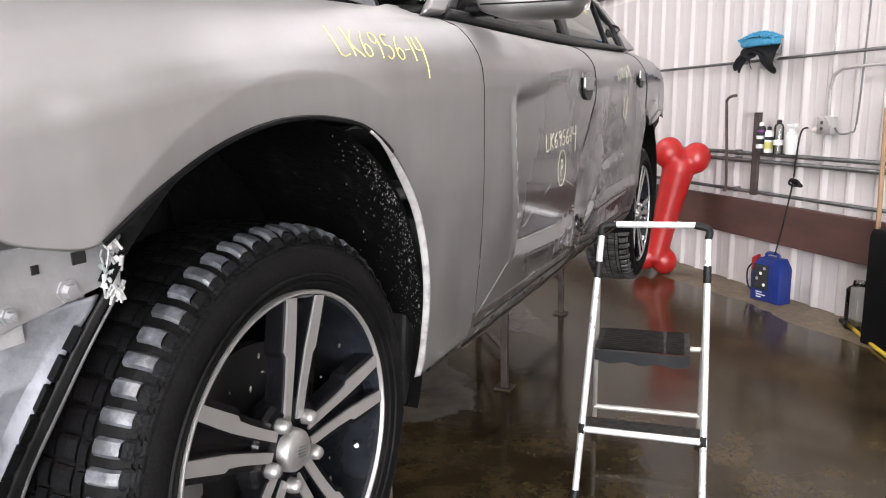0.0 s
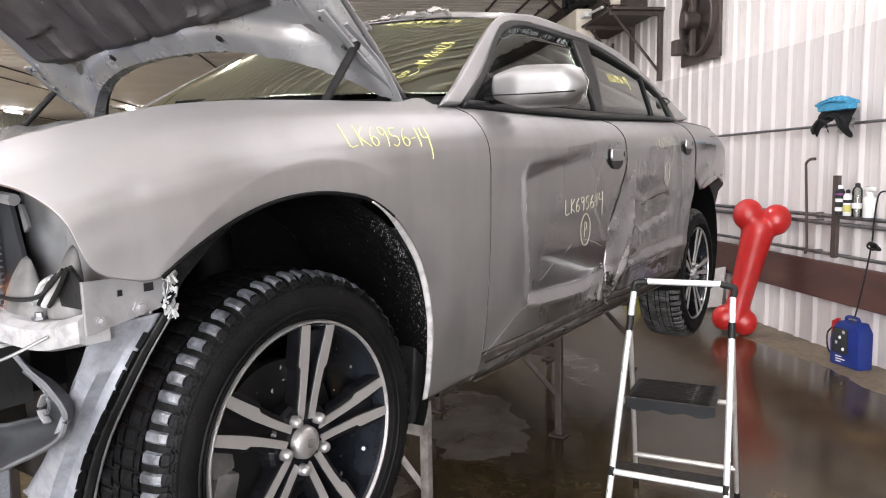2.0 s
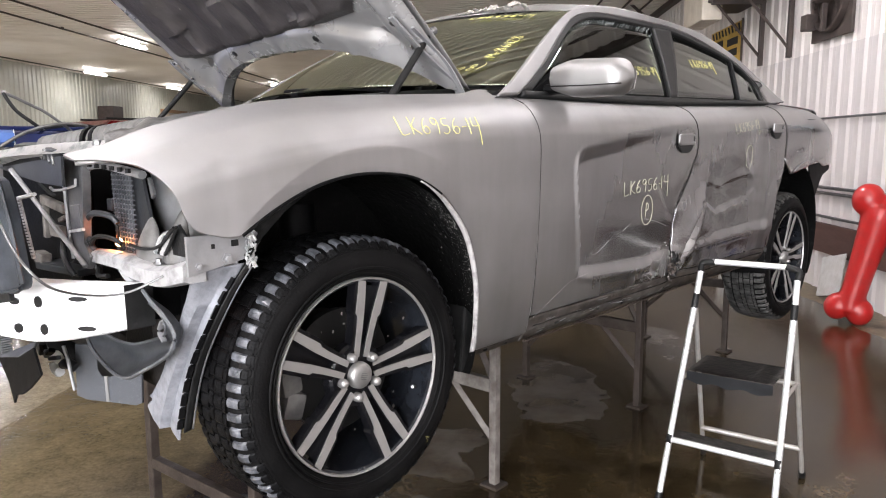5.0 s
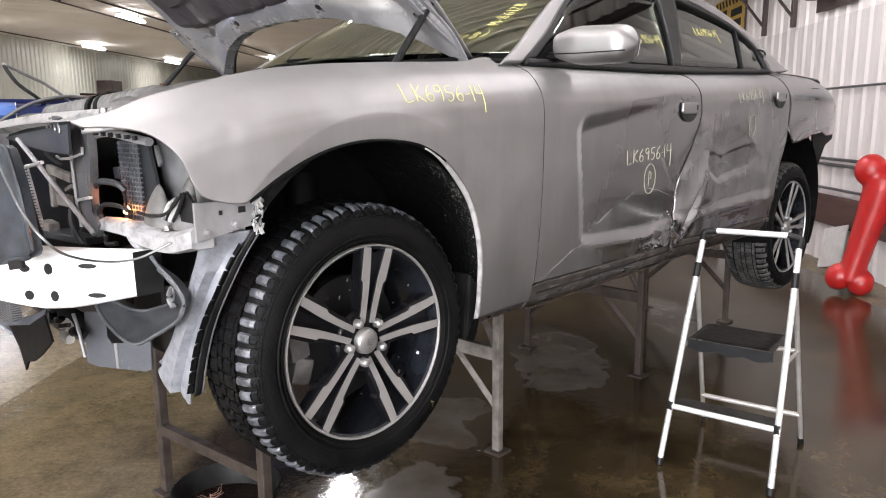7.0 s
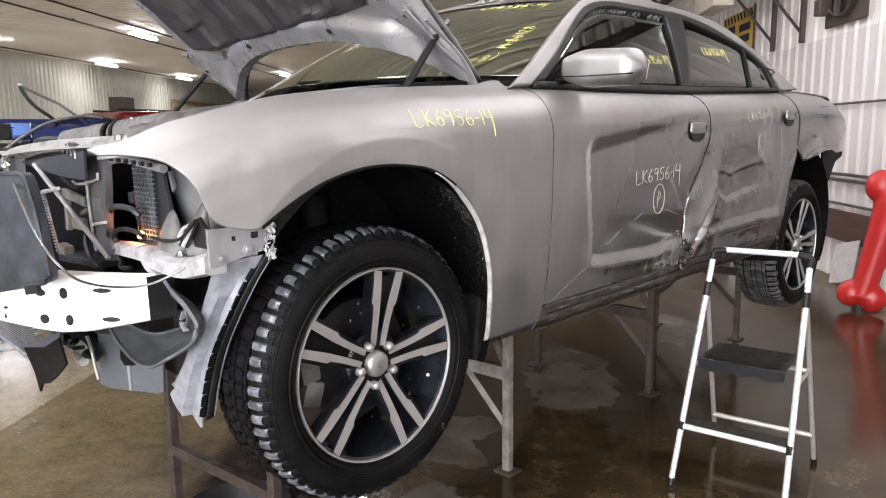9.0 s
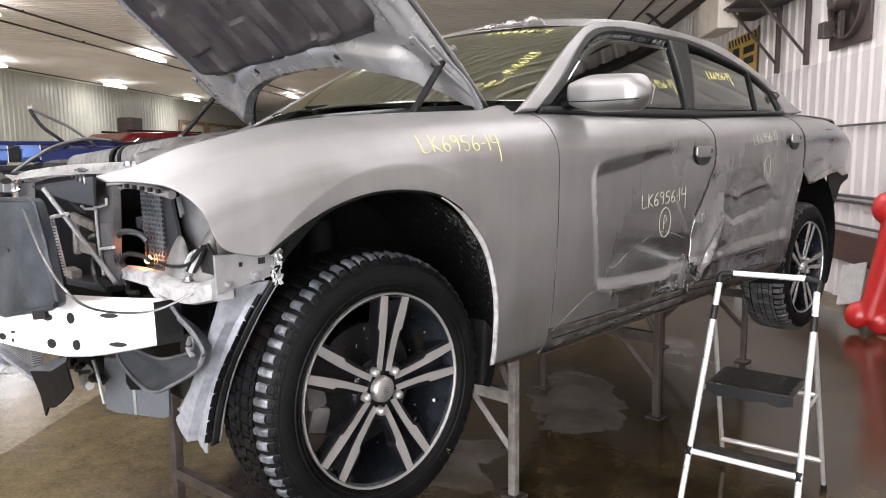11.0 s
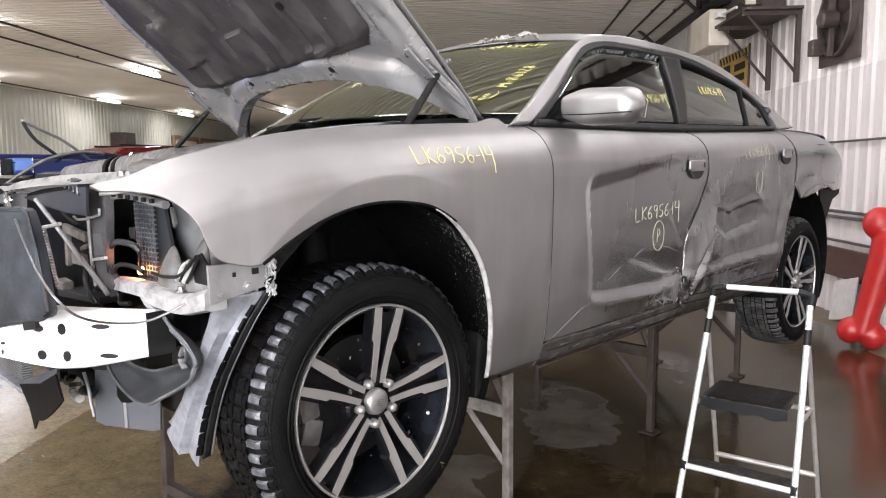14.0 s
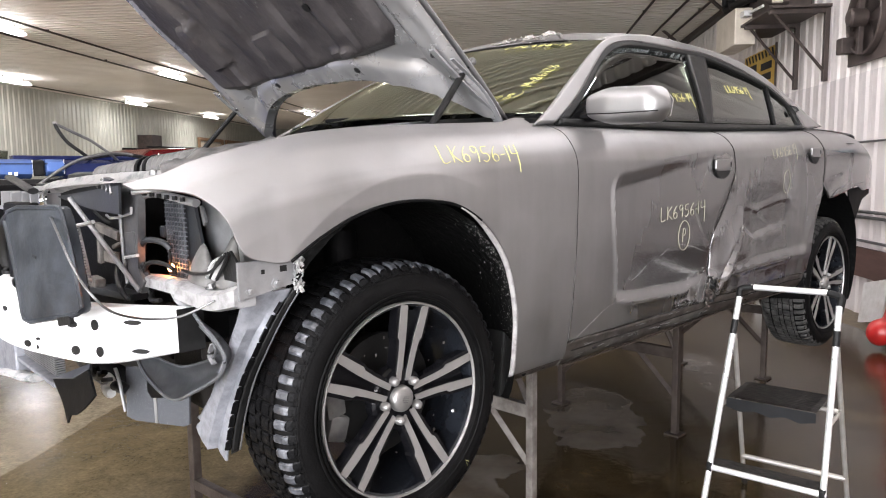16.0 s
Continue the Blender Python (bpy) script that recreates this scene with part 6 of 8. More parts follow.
def apron(s, t):
    x, z = -0.33 + 0.30 * s, 0.33 + 0.25 * t
    return (x, -0.37 + 0.06 * s - 0.008 * smooth01(x, -0.22, -0.21) + 0.004 * noise.noise((s * 5, t * 5, 2)), z)


grid(bm, apron, 30, 24)
ob = part("inner_apron", bm, M_PRIMER, car, "grey inner fender apron")
ob.modifiers.new("t", "SOLIDIFY").thickness = 0.004
for cx, top, wid, yy, ln in ((-0.235, 0.437, 0.052, -0.415, 0), (-0.135, 0.46, 0.04, -0.395, 0.02)):
    hb = bmesh.new()
    grid(hb, lambda s, t: (cx + ln * t + wid * (1 - t) ** 0.45 * (1 - 0.35 * t) * math.cos(math.pi * (s - 0.0)) * 1.25, yy - 0.035 * math.sin(math.pi * s) * (1 - t * t), 0.34 + (top - 0.34) * t), 18, 16)
    o = part("air_horn", hb, M_HOSE_GREY, car, "grey moulded snorkel in the lamp bay")
    o.modifiers.new("t", "SOLIDIFY").thickness = 0.004
bm = slab([(-0.335, 0.54), (-0.295, 0.54), (-0.262, 0.43), (-0.30, 0.36), (-0.325, 0.35)], 0.008, "y")
bm.transform(Matrix.Translation((0, -0.405, 0)))
part("apron_strip", bm, M_GREYPLASTIC, car, "dark plastic strip beside the grid", smooth=False)
bm = slab([(-0.275, 0.53), (-0.262, 0.53), (-0.245, 0.49), (-0.26, 0.48)], 0.006, "y")
bm.transform(Matrix.Translation((0, -0.40, 0)))
part("apron_tab", bm, M_STEEL_DULL, car, smooth=False)
bm = slab([(-0.15, 0.365), (-0.04, 0.365), (-0.045, 0.41), (-0.075, 0.435)], 0.006, "y")
bm.transform(Matrix.Translation((0, -0.425, 0)))
part("apron_gap", bm, M_RUBBER, car, "dark gap below the apron", smooth=False)
for i in range(4):
    p = [(-0.065 - 0.016 * i, -0.436, 0.432 - 0.006 * i), (-0.09 - 0.018 * i, -0.438, 0.40), (-0.125 - 0.016 * i, -0.44, 0.365)]
    part("harness_wire", tubebm(spline(p, 5), 0.0055 if i % 2 else 0.004, 6), M_SHEETW if i % 2 else M_RUBBER, car)
part("harness_wire", tubebm(spline([(-0.07, -0.44, 0.43), (-0.13, -0.45, 0.385), (-0.21, -0.455, 0.372), (-0.28, -0.455, 0.375)], 6), 0.004, 6), M_RUBBER, car)
# signal bulb still burning in the open lamp bay
bulb = bmesh.new()
bmesh.ops.create_uvsphere(bulb, u_segments=14, v_segments=10, radius=0.009, matrix=Matrix.Translation((-0.398, -0.435, 0.368)) @ Matrix.Diagonal((1, 1, 1.2, 1)))
bl = part("signal_bulb", bulb, M_BULB, car, "lit orange signal bulb")
part("bulb_socket", tubebm([(-0.398, -0.43, 0.362), (-0.436, -0.41, 0.355)], 0.013, 10), M_BLACK, bl)
lp = bpy.data.lights.new("bulb_glow", "POINT")
lp.energy, lp.color, lp.shadow_soft_size = 0.20, (1.0, 0.20, 0.05), 0.012
new("bulb_glow", lp).matrix_basis = car.matrix_basis @ pose(-0.398, -0.452, 0.372)
bm = slab([(-0.49, 0.36), (-0.42, 0.35), (-0.40, 0.44), (-0.455, 0.46)], 0.004, "y")
bm.transform(Matrix.Translation((0, -0.39, 0)))
part("amber_reflector", bm, M_AMBER, car, "amber reflector piece", smooth=False)
bm = slab([(-0.555, 0.54), (-0.45, 0.54), (-0.46, 0.45), (-0.41, 0.36), (-0.47, 0.35)], 0.006, "y")
bm.transform(Matrix.Translation((0, -0.365, 0)))
part("lamp_bay_back", bm, M_BLACK, car, "black panel at the back of the lamp bay", smooth=False)
part("lamp_socket", boxbm((-0.455, -0.42, 0.458), (0.03, 0.02, 0.03), bev=0.003), M_GREYPLASTIC, car, smooth=False)
for k, (pts, r) in enumerate((([(-0.44, -0.475, 0.335), (-0.468, -0.48, 0.37), (-0.478, -0.48, 0.405), (-0.452, -0.48, 0.435), (-0.415, -0.475, 0.443), (-0.372, -0.46, 0.437), (-0.355, -0.45, 0.42)], 0.008), ([(-0.45, -0.47, 0.29), (-0.463, -0.48, 0.33), (-0.45, -0.48, 0.37), (-0.42, -0.475, 0.385), (-0.375, -0.46, 0.382), (-0.345, -0.45, 0.37)], 0.006),
                              ([(-0.37, -0.45, 0.437), (-0.372, -0.445, 0.40), (-0.39, -0.44, 0.375)], 0.004), ([(-0.45, -0.47, 0.30), (-0.43, -0.48, 0.285), (-0.38, -0.475, 0.29)], 0.006))):
    part("harness_wire", tubebm(spline(pts, 6), r, 8), M_GREYPLASTIC if k == 0 else M_RUBBER, car)
# loose dark panel hanging before the radiator
outline = [(-0.118, 0.105), (-0.10, 0.128), (-0.06, 0.138), (0.108, 0.141), (0.122, 0.134), (0.128, 0.115), (0.147, 0.045), (0.168, -0.092), (0.162, -0.104), (0.15, -0.110), (-0.048, -0.147), (-0.068, -0.142), (-0.078, -0.125), (-0.090, -0.022)]
bm = slab(outline, 0.026, "y", 0.005)
ob = part("duct_panel", bm, M_SCUFFED, car, "dark blue-grey plastic duct panel hanging loose")
ob.matrix_basis = pose(-0.485, -0.715, 0.402, 0, 0, 17)
part("panel_rim", tubebm([(a * 0.985, -0.012, b * 0.985) for a, b in outline], 0.006, 6, closed=True), M_SCUFFED, ob)
part("panel_mark", boxbm((0.0, -0.0145, 0.02), (0.014, 0.002, 0.006), (0, 20, 0)), M_GREYPLASTIC, ob, smooth=False)
part("panel_tab", boxbm((0.10, -0.012, -0.128), (0.05, 0.012, 0.022), (0, -10, 0), 0.003), M_RUBBER, ob, "black clip under the panel", smooth=False)
# notched strip at the side of the cooler behind it
bm = bmesh.new()
for i in range(20):
    k = i / 19
    box(bm, (-0.58 + 0.069 * k, -0.60, 0.478 - 0.139 * k), (0.012, 0.006, 0.0042))
box(bm, (-0.548, -0.596, 0.41), (0.004, 0.004, 0.16), (0, -26, 0))
part("fin_strip", bm, M_SHEETW, car, "pale notched strip", smooth=False)["kind"] = "stuff"
part("strip_arm", tubebm([(-0.58, -0.60, 0.482), (-0.52, -0.60, 0.488), (-0.447, -0.60, 0.497)], 0.005, 6), M_SHEETW, car)
part("loose_hose", tubebm(spline([(-1.05, -0.62, 0.50), (-1.20, -0.63, 0.47), (-1.29, -0.63, 0.40), (-1.31, -0.62, 0.30), (-1.31, -0.62, 0.20)], 6), 0.022, 10), M_RUBBER, car, "black rubber hose")
part("dark_duct", boxbm((-1.12, -0.60, 0.36), (0.24, 0.05, 0.34), (0, 0, 6), 0.015), M_BLACK, car, "black plastic air guide", smooth=False)
# drooping bare cable
cab = spline([(-0.62, -0.655, 0.568), (-0.476, -0.70, 0.571), (-0.428, -0.70, 0.523), (-0.21, -0.74, 0.486), (-0.111, -0.745, 0.43), (-0.067, -0.73, 0.381), (-0.069, -0.69, 0.337), (-0.136, -0.6, 0.298), (-0.124, -0.53, 0.294), (-0.076, -0.47, 0.327)], 8)
part("loose_cable", tubebm(cab, 0.0027, 6), M_PIPE, car, "thin loose grey cable")
# brake duct, bent like a hook
duct_out = spline([(-0.215, -0.46, 0.275), (-0.17, -0.46, 0.252), (-0.125, -0.455, 0.229), (-0.088, -0.45, 0.19), (-0.11, -0.45, 0.147), (-0.18, -0.45, 0.108), (-0.264, -0.45, 0.07), (-0.379, -0.45, 0.022), (-0.467, -0.455, 0.018), (-0.573, -0.46, 0.051), (-0.63, -0.46, 0.094)], 6)
duct_in = spline([(-0.262, -0.45, 0.262), (-0.235, -0.445, 0.24), (-0.20, -0.44, 0.222), (-0.172, -0.435, 0.20), (-0.18, -0.43, 0.175), (-0.225, -0.425, 0.152), (-0.30, -0.42, 0.128), (-0.40, -0.42, 0.10), (-0.488, -0.425, 0.094), (-0.55, -0.435, 0.102), (-0.60, -0.445, 0.108)], 6)
bm = grid(bmesh.new(), lambda s, t: at_path(duct_out, s).lerp(at_path(duct_in, s), t) + Vector((0, 0.028 * math.sin(math.pi * t) * (1 - abs(2 * s - 1) ** 4), 0)), 60, 10)
bmesh.ops.solidify(bm, geom=bm.faces[:], thickness=0.006)
bmesh.ops.recalc_face_normals(bm, faces=bm.faces)
duct = part("brake_duct", bm, M_DUCT, car, "grey hook-shaped plastic brake duct", auto=35)
part("duct_rim", tubebm(duct_out, 0.005, 6), M_DUCT, duct)
part("duct_rim", tubebm(duct_in[18:], 0.004, 6), M_DUCT, duct)
bm = slab([(-0.625, 0.06), (-0.628, -0.015), (-0.60, -0.028), (-0.53, -0.012), (-0.505, 0.01), (-0.56, 0.05)], 0.006, "y")
bm.transform(Matrix.Translation((0, -0.435, 0)))
part("duct_flap", bm, M_BLACK, duct, "black flap under the duct", smooth=False)
part("duct_tab", tubebm(spline([(-0.19, -0.43, 0.20), (-0.21, -0.43, 0.17), (-0.19, -0.43, 0.15)], 4), 0.008, 6, flat=0.4), M_PRIMER, duct)
part("wheel_house_back", boxbm((-0.42, -0.33, 0.14), (0.5, 0.02, 0.22), (0, 0, 0), 0.01), M_BLACK, car, "black panel behind the brake duct", smooth=False)
# speckled shield
bm = slab([(-0.166, 0.11), (0.085, 0.13), (0.072, -0.036), (0.05, -0.046), (-0.14, -0.053), (-0.178, -0.045)], 0.008, "y", 0.002)
ob = part("splash_shield", bm, M_SPECKLE, car, "speckled grey felt splash shield", smooth=False)
ob.matrix_basis = pose(-0.575, -0.395, -0.065, 0, 0, 22)
part("shield_seam", boxbm((-0.052, -0.006, 0.0), (0.011, 0.004, 0.095), (0, 0, 0)), M_PRIMER, ob, smooth=False)
# dark deflector and lower cooler
bm = slab([(-0.952, -0.008), (-0.728, 0.04), (-0.588, 0.094), (-0.547, 0.031), (-0.60, 0.0), (-0.664, -0.035), (-0.74, -0.07), (-0.80, -0.085), (-0.835, -0.119), (-0.85, -0.09), (-0.87, -0.06)], 0.006, "y")
bm.transform(Matrix.Translation((0, -0.60, 0)))
df = part("air_deflector", bm, M_BLACK, car, "black plastic air deflector", smooth=False)
bm = bmesh.new()
bm.faces.new([bm.verts.new(p) for p in ((-0.955, -0.605, -0.006), (-0.728, -0.605, 0.042), (-0.588, -0.60, 0.096), (-0.66, -0.575, 0.092), (-0.78, -0.575, 0.055))])
o = part("deflector_flap", bm, M_DUCT, df, "grey upper flap", smooth=False)
o.modifiers.new("t", "SOLIDIFY").thickness = 0.006
bm = bmesh.new()
for i in range(14):
    box(bm, (-1.28, -0.56, -0.02 + 0.0075 * i), (0.5, 0.03, 0.003))
part("oil_cooler", bm, M_PRIMER, car, "finned grey oil cooler", smooth=False)["kind"] = "stuff"
part("cooler_rim", boxbm((-1.26, -0.57, -0.034), (0.6, 0.06, 0.012), (0, 0, 0), 0.004), M_SHEET, car, smooth=False)
ring = [(-0.768 + 0.034 * math.cos(a), -0.50, -0.012 + 0.026 * math.sin(a)) for a in [0.5 + 4.9 * i / 14 for i in range(15)]]
part("pipe_elbow", tubebm(ring, 0.013, 10), M_WHITE, car, "white plastic pipe elbow")
part("pipe_elbow", tubebm(spline([(-0.74, -0.49, -0.01), (-0.70, -0.49, 0.0), (-0.68, -0.48, -0.01)], 5), 0.015, 10), M_RUBBER, car)
part("hanging_strip", tubebm(spline([(-0.695, -0.50, 0.055), (-0.668, -0.50, 0.02), (-0.652, -0.50, -0.02), (-0.634, -0.50, -0.060)], 5), 0.005, 4, flat=0.4), M_PRIMER, car, "pale hanging metal strip")
for k in range(5):
    part("torn_bit", boxbm((-0.80 + 0.03 * k, -0.53, 0.03 + 0.012 * (k % 2)), (0.018, 0.012, 0.03), (20 * k, 15, 30 * k), 0.003), M_BLACK if k % 2 else M_DUCT, car, smooth=False)
part("side_tank", boxbm((-1.60, -0.58, -0.05), (0.34, 0.05, 0.13), (0, -8, 0), 0.008), M_SHEET, car, "dusty grey cooler tank", smooth=False)
part("lower_trough", tubebm(spline([(-1.80, -0.60, -0.15), (-1.50, -0.60, -0.10), (-1.30, -0.60, -0.075), (-1.20, -0.59, -0.06)], 5), 0.028, 10, flat=0.5), M_SHEETW, car, "pale plastic trough under the cooler")
# headlamp bracket under the fender's corner
bm = slab([(-0.445, 0.415), (-0.275, 0.408), (-0.268, 0.385), (-0.30, 0.352), (-0.36, 0.343), (-0.445, 0.328)], 0.008, "x", 0.002)
bm.transform(Matrix.Translation((-0.012, 0, 0)))
br = part("lamp_bracket", bm, M_PRIMER, car, "grey steel bracket below the fender corner", smooth=False)
for y, z, r in ((-0.42, 0.348, 0.006), (-0.352, 0.357, 0.009)):
    b = lathe(bmesh.new(), [(0.0, r * 1.5), (0.003, r * 1.5), (0.003, r), (0.011, r * 0.85), (0.012, 0.0)], 6)
    b.transform(Matrix.Translation((-0.008, y, z)))
    part("bolt", b, M_PRIMER, br)
part("square_hole", boxbm((-0.0075, -0.333, 0.39), (0.003, 0.017, 0.014)), M_RUBBER, br, smooth=False)
part("round_hole", boxbm((-0.0075, -0.385, 0.388), (0.003, 0.008, 0.010)), M_RUBBER, br, smooth=False)
# torn white clip at its end
bm = bmesh.new()
random.seed(4)
for i in range(70):
    box(bm, (0.0 + random.gauss(0, 0.005), -0.298 + random.gauss(0, 0.006), 0.378 + random.uniform(-0.042, 0.03)), [random.uniform(0.001, 0.004), random.uniform(0.001, 0.006), random.uniform(0.004, 0.022)], [random.uniform(-35, 35) for _ in range(3)])
part("torn_clip", bm, M_SHEETW, car, "torn white plastic clip", smooth=False)["kind"] = "stuff"


# hanging inner sheet with its black edge strip
SH_O = spline([(-0.022, -0.305, 0.34), (-0.035, -0.345, 0.28), (-0.068, -0.375, 0.20), (-0.118, -0.392, 0.11), (-0.158, -0.40, 0.02), (-0.183, -0.405, -0.06), (-0.200, -0.405, -0.106)], 8)
SH_I = spline([(-0.03, -0.43, 0.335), (-0.08, -0.42, 0.28), (-0.16, -0.40, 0.21), (-0.235, -0.39, 0.12), (-0.315, -0.39, 0.03), (-0.385, -0.39, -0.04), (-0.405, -0.39, -0.095)], 8)
bm = grid(bmesh.new(), lambda s, t: at_path(SH_O, s).lerp(at_path(SH_I, s), t) + Vector((0.003 * noise.noise((s * 9, t * 5, 3)), -0.022 * smooth01(t, 0.28, 0.36) + 0.026 * smooth01(t, 0.66 + 0.1 * s, 0.74 + 0.1 * s) + 0.003 * noise.noise((s * 5, t * 3, 0)), (0.045 * smooth01(t, 0.05, 0.9) + 0.012 * noise.noise((t * 9, 0, 7))) * smooth01(s, 0.8, 1))), 40, 14)
ob = part("wheel_house_sheet", bm, M_SHEET, car, "dusty grey inner wheel-house sheet, bent")
ob.modifiers.new("t", "SOLIDIFY").thickness = 0.004
for i in range(11):
    p, q = at_path(SH_O, 0.10 + 0.07 * i), at_path(SH_O, 0.155 + 0.07 * i)
    bm = tubebm([p + Vector((0.006, -0.006, 0)), q + Vector((0.006, -0.006, 0))], 0.012, 4, flat=0.5)
    part("edge_clip", bm, M_BLACK, ob, smooth=False)
bm = grid(bmesh.new(), lambda s, t: at_path(SH_O, 0.9 * s) + Vector((0.012 + 0.002 * t, 0.019 * t, 0.004 * t)), 40, 3)
o2 = part("edge_strip", bm, M_RUBBER, ob, "black plastic edge strip")
o2.modifiers.new("t", "SOLIDIFY").thickness = 0.004
bm = grid(bmesh.new(), lambda s, t: at_path(SH_O, 0.9 * s) + Vector((0.016 + 0.003 * t, 0.019 + 0.004 * t, 0.005 + 0.002 * t)), 40, 2)
o2 = part("edge_flange", bm, M_STEEL_DULL, ob, "thin grey flange")
o2.modifiers.new("t", "SOLIDIFY").thickness = 0.003
# dark inner parts behind the sheet
part("frame_horn", boxbm((-0.34, -0.18, 0.12), (0.10, 0.4, 0.16), bev=0.02), M_UNDER, car, smooth=False)
part("steering_knuckle", boxbm((-0.20, 0.0, 0.0), (0.10, 0.14, 0.28), bev=0.03), M_STEEL, car)
part("drive_shaft", tubebm([(-0.2, 0, 0), (-0.75, 0.02, 0.05)], 0.02, 10), M_STEEL, car)
bm = tubebm([(-0.30, 0.04, 0.05), (-0.36, 0.06, 0.42)], 0.055, 14)
part("damper", bm, M_BLACK, car)

# ---- engine bay top ----
part("engine_block", boxbm((XC, 0.05, 0.42), (0.9, 0.62, 0.4), bev=0.05), M_BLACK, car, "black engine with plastic cover")
bm = bmesh.new()
pts, rad = [], []
for i in range(121):
    s = i / 120
    pts.append(Vector((-0.88, -0.43, 0.598)).lerp(Vector((-0.42, -0.31, 0.640)), s))
    rad.append(0.036 + 0.005 * math.sin(i * math.pi / 3))
tube(bm, pts, rad, 16)
bmesh.ops.recalc_face_normals(bm, faces=bm.faces)
part("intake_hose", bm, M_HOSE_GREY, car, "ribbed grey intake hose")
for s in (0.45, 0.53):
    p = Vector((-0.88, -0.43, 0.598)).lerp(Vector((-0.42, -0.31, 0.640)), s)
    q = Vector((-0.88, -0.43, 0.598)).lerp(Vector((-0.42, -0.31, 0.640)), s + 0.03)
    part("hose_clamp", tubebm([p, q], 0.043, 16), M_BLACK, car)
bm = bmesh.new()
COVER_Z = [(-0.46, 0.625), (-0.35, 0.660), (-0.26, 0.682), (-0.2, 0.692), (-0.1, 0.697), (0.4, 0.70)]
grid(bm, lambda s, t: (-0.78 + 0.60 * s, -0.44 + 0.85 * t + 0.06 * math.sin(s * 5), lerp(COVER_Z, -0.44 + 0.85 * t) - 0.02 * abs(2 * s - 1) ** 3 + 0.006 * math.sin(t * 60) * smooth01(t, 0.02, 0.05) * (1 - smooth01(t, 0.16, 0.2)) + 0.012 * noise.noise((s * 7, t * 9, 1)) + 0.006 * noise.noise((s * 20, t * 24, 3))), 40, 70)
ob = part("engine_cover", bm, M_COVER, car, "grey ribbed cover over the engine bay")
ob.modifiers.new("t", "SOLIDIFY").thickness = 0.03
bm = boxbm((-1.35, 0.0, 0.5), (0.5, 0.7, 0.24), bev=0.04)
part("battery_tray", bm, M_BLACK, car)

# ---- mirror, handles, wipers ----
mir = bmesh.new()


def mirror_pt(s, t):
    """Shell of the mirror: s round the section, t from the root to the tip."""
    a = 2 * math.pi * s
    x = -0.025 + 0.272 * t
    grow = (0.55 + 0.45 * smooth01(t, -0.08, 0.36)) * smooth01(t, -0.02, 0.05) ** 0.5 * (1 - smooth01(t, 0.80, 1.015)) ** 0.42 if 0 < t < 1 else 0.02
    hz = 0.062 * grow * (0.92 + 0.12 * (1 - t))
    hy = 0.075 * grow
    ca, sa = math.cos(a), math.sin(a)
    ex = 0.65
    return (x, 0.895 + 0.05 * t - 0.03 * (1 - grow) + hy * math.copysign(abs(ca) ** ex, ca) * (0.45 if ca > 0 else 1.0), 0.795 - 0.006 * t + hz * math.copysign(abs(sa) ** ex, sa))


grid(mir, lambda s, t: mirror_pt(s, 0.002 + 0.996 * t), 32, 28)
bmesh.ops.remove_doubles(mir, verts=mir.verts, dist=1e-4)
bmesh.ops.holes_fill(mir, edges=[e for e in mir.edges if e.is_boundary], sides=0)
bmesh.ops.recalc_face_normals(mir, faces=mir.faces)
mh = part("side_mirror", mir, M_MIRROR_CAP, car, "silver side mirror housing", auto=60)
bm = slab([(0.80, 0.752), (0.96, 0.756), (0.955, 0.835), (0.90, 0.805)], 0.03, "x", 0.004)
bm.transform(Matrix.Translation((-0.075, 0, 0)))
part("mirror_base", bm, M_BLACK, mh, "black mirror sail")
part("mirror_arm", tubebm([(-0.08, 0.885, 0.765), (0.03, 0.90, 0.762)], 0.024, 10, flat=0.7), M_BLACK, mh)
bm = bmesh.new()
bm = slab([(-0.01, 0.745), (0.235, 0.75), (0.245, 0.80), (0.22, 0.838), (0.0, 0.845), (-0.02, 0.80)], 0.004, "y")
bm.transform(Matrix.Translation((0, 0.945, 0)))
M_MIRROR = mat("mirror_glass", (0.8, 0.8, 0.8), 0.02, 1.0)
part("mirror_glass", bm, M_MIRROR, mh, smooth=False)
part("mirror_seam", tubebm(spline([(0.0, 0.822, 0.768), (0.12, 0.826, 0.764), (0.24, 0.86, 0.765)], 5), 0.002, 5), M_BLACK, mh)


def door_handle(y0, y1, z):
    xx = max(flank(y0, z), flank(y1, z), flank((y0 + y1) / 2, z))
    # bowl pressed into the door, then the pull across it
    o = [((y0 + y1) / 2 + (y1 - y0) * 0.47 * math.cos(radians(a)), z - 0.010 + 0.044 * math.sin(radians(a))) for a in range(180, 361, 12)]
    bm = slab(o, 0.006, "x")
    bm.transform(Matrix.Translation((xx + 0.001, 0, 0)))
    h0 = [(y0, z + 0.021), (y0 + 0.010, z + 0.025), (y1 - 0.010, z + 0.025), (y1, z + 0.021), (y1 + 0.002, z - 0.010), (y1 - 0.012, z - 0.021), (y0 + 0.012, z - 0.021), (y0 - 0.002, z - 0.010)]
    hb = slab(h0, 0.010, "x", 0.004)
    hb.transform(Matrix.Translation((xx + 0.005, 0, 0)))
    h = part("door_handle", hb, M_MIRROR_CAP, car, "silver pull handle")
    part("handle_cup", bm, M_RUBBER, h, "dark hollow below the handle", smooth=False)
    part("lock", boxbm((xx + 0.0105, y1 - 0.014, z + 0.004), (0.003, 0.008, 0.02)), M_RUBBER, h, smooth=False)


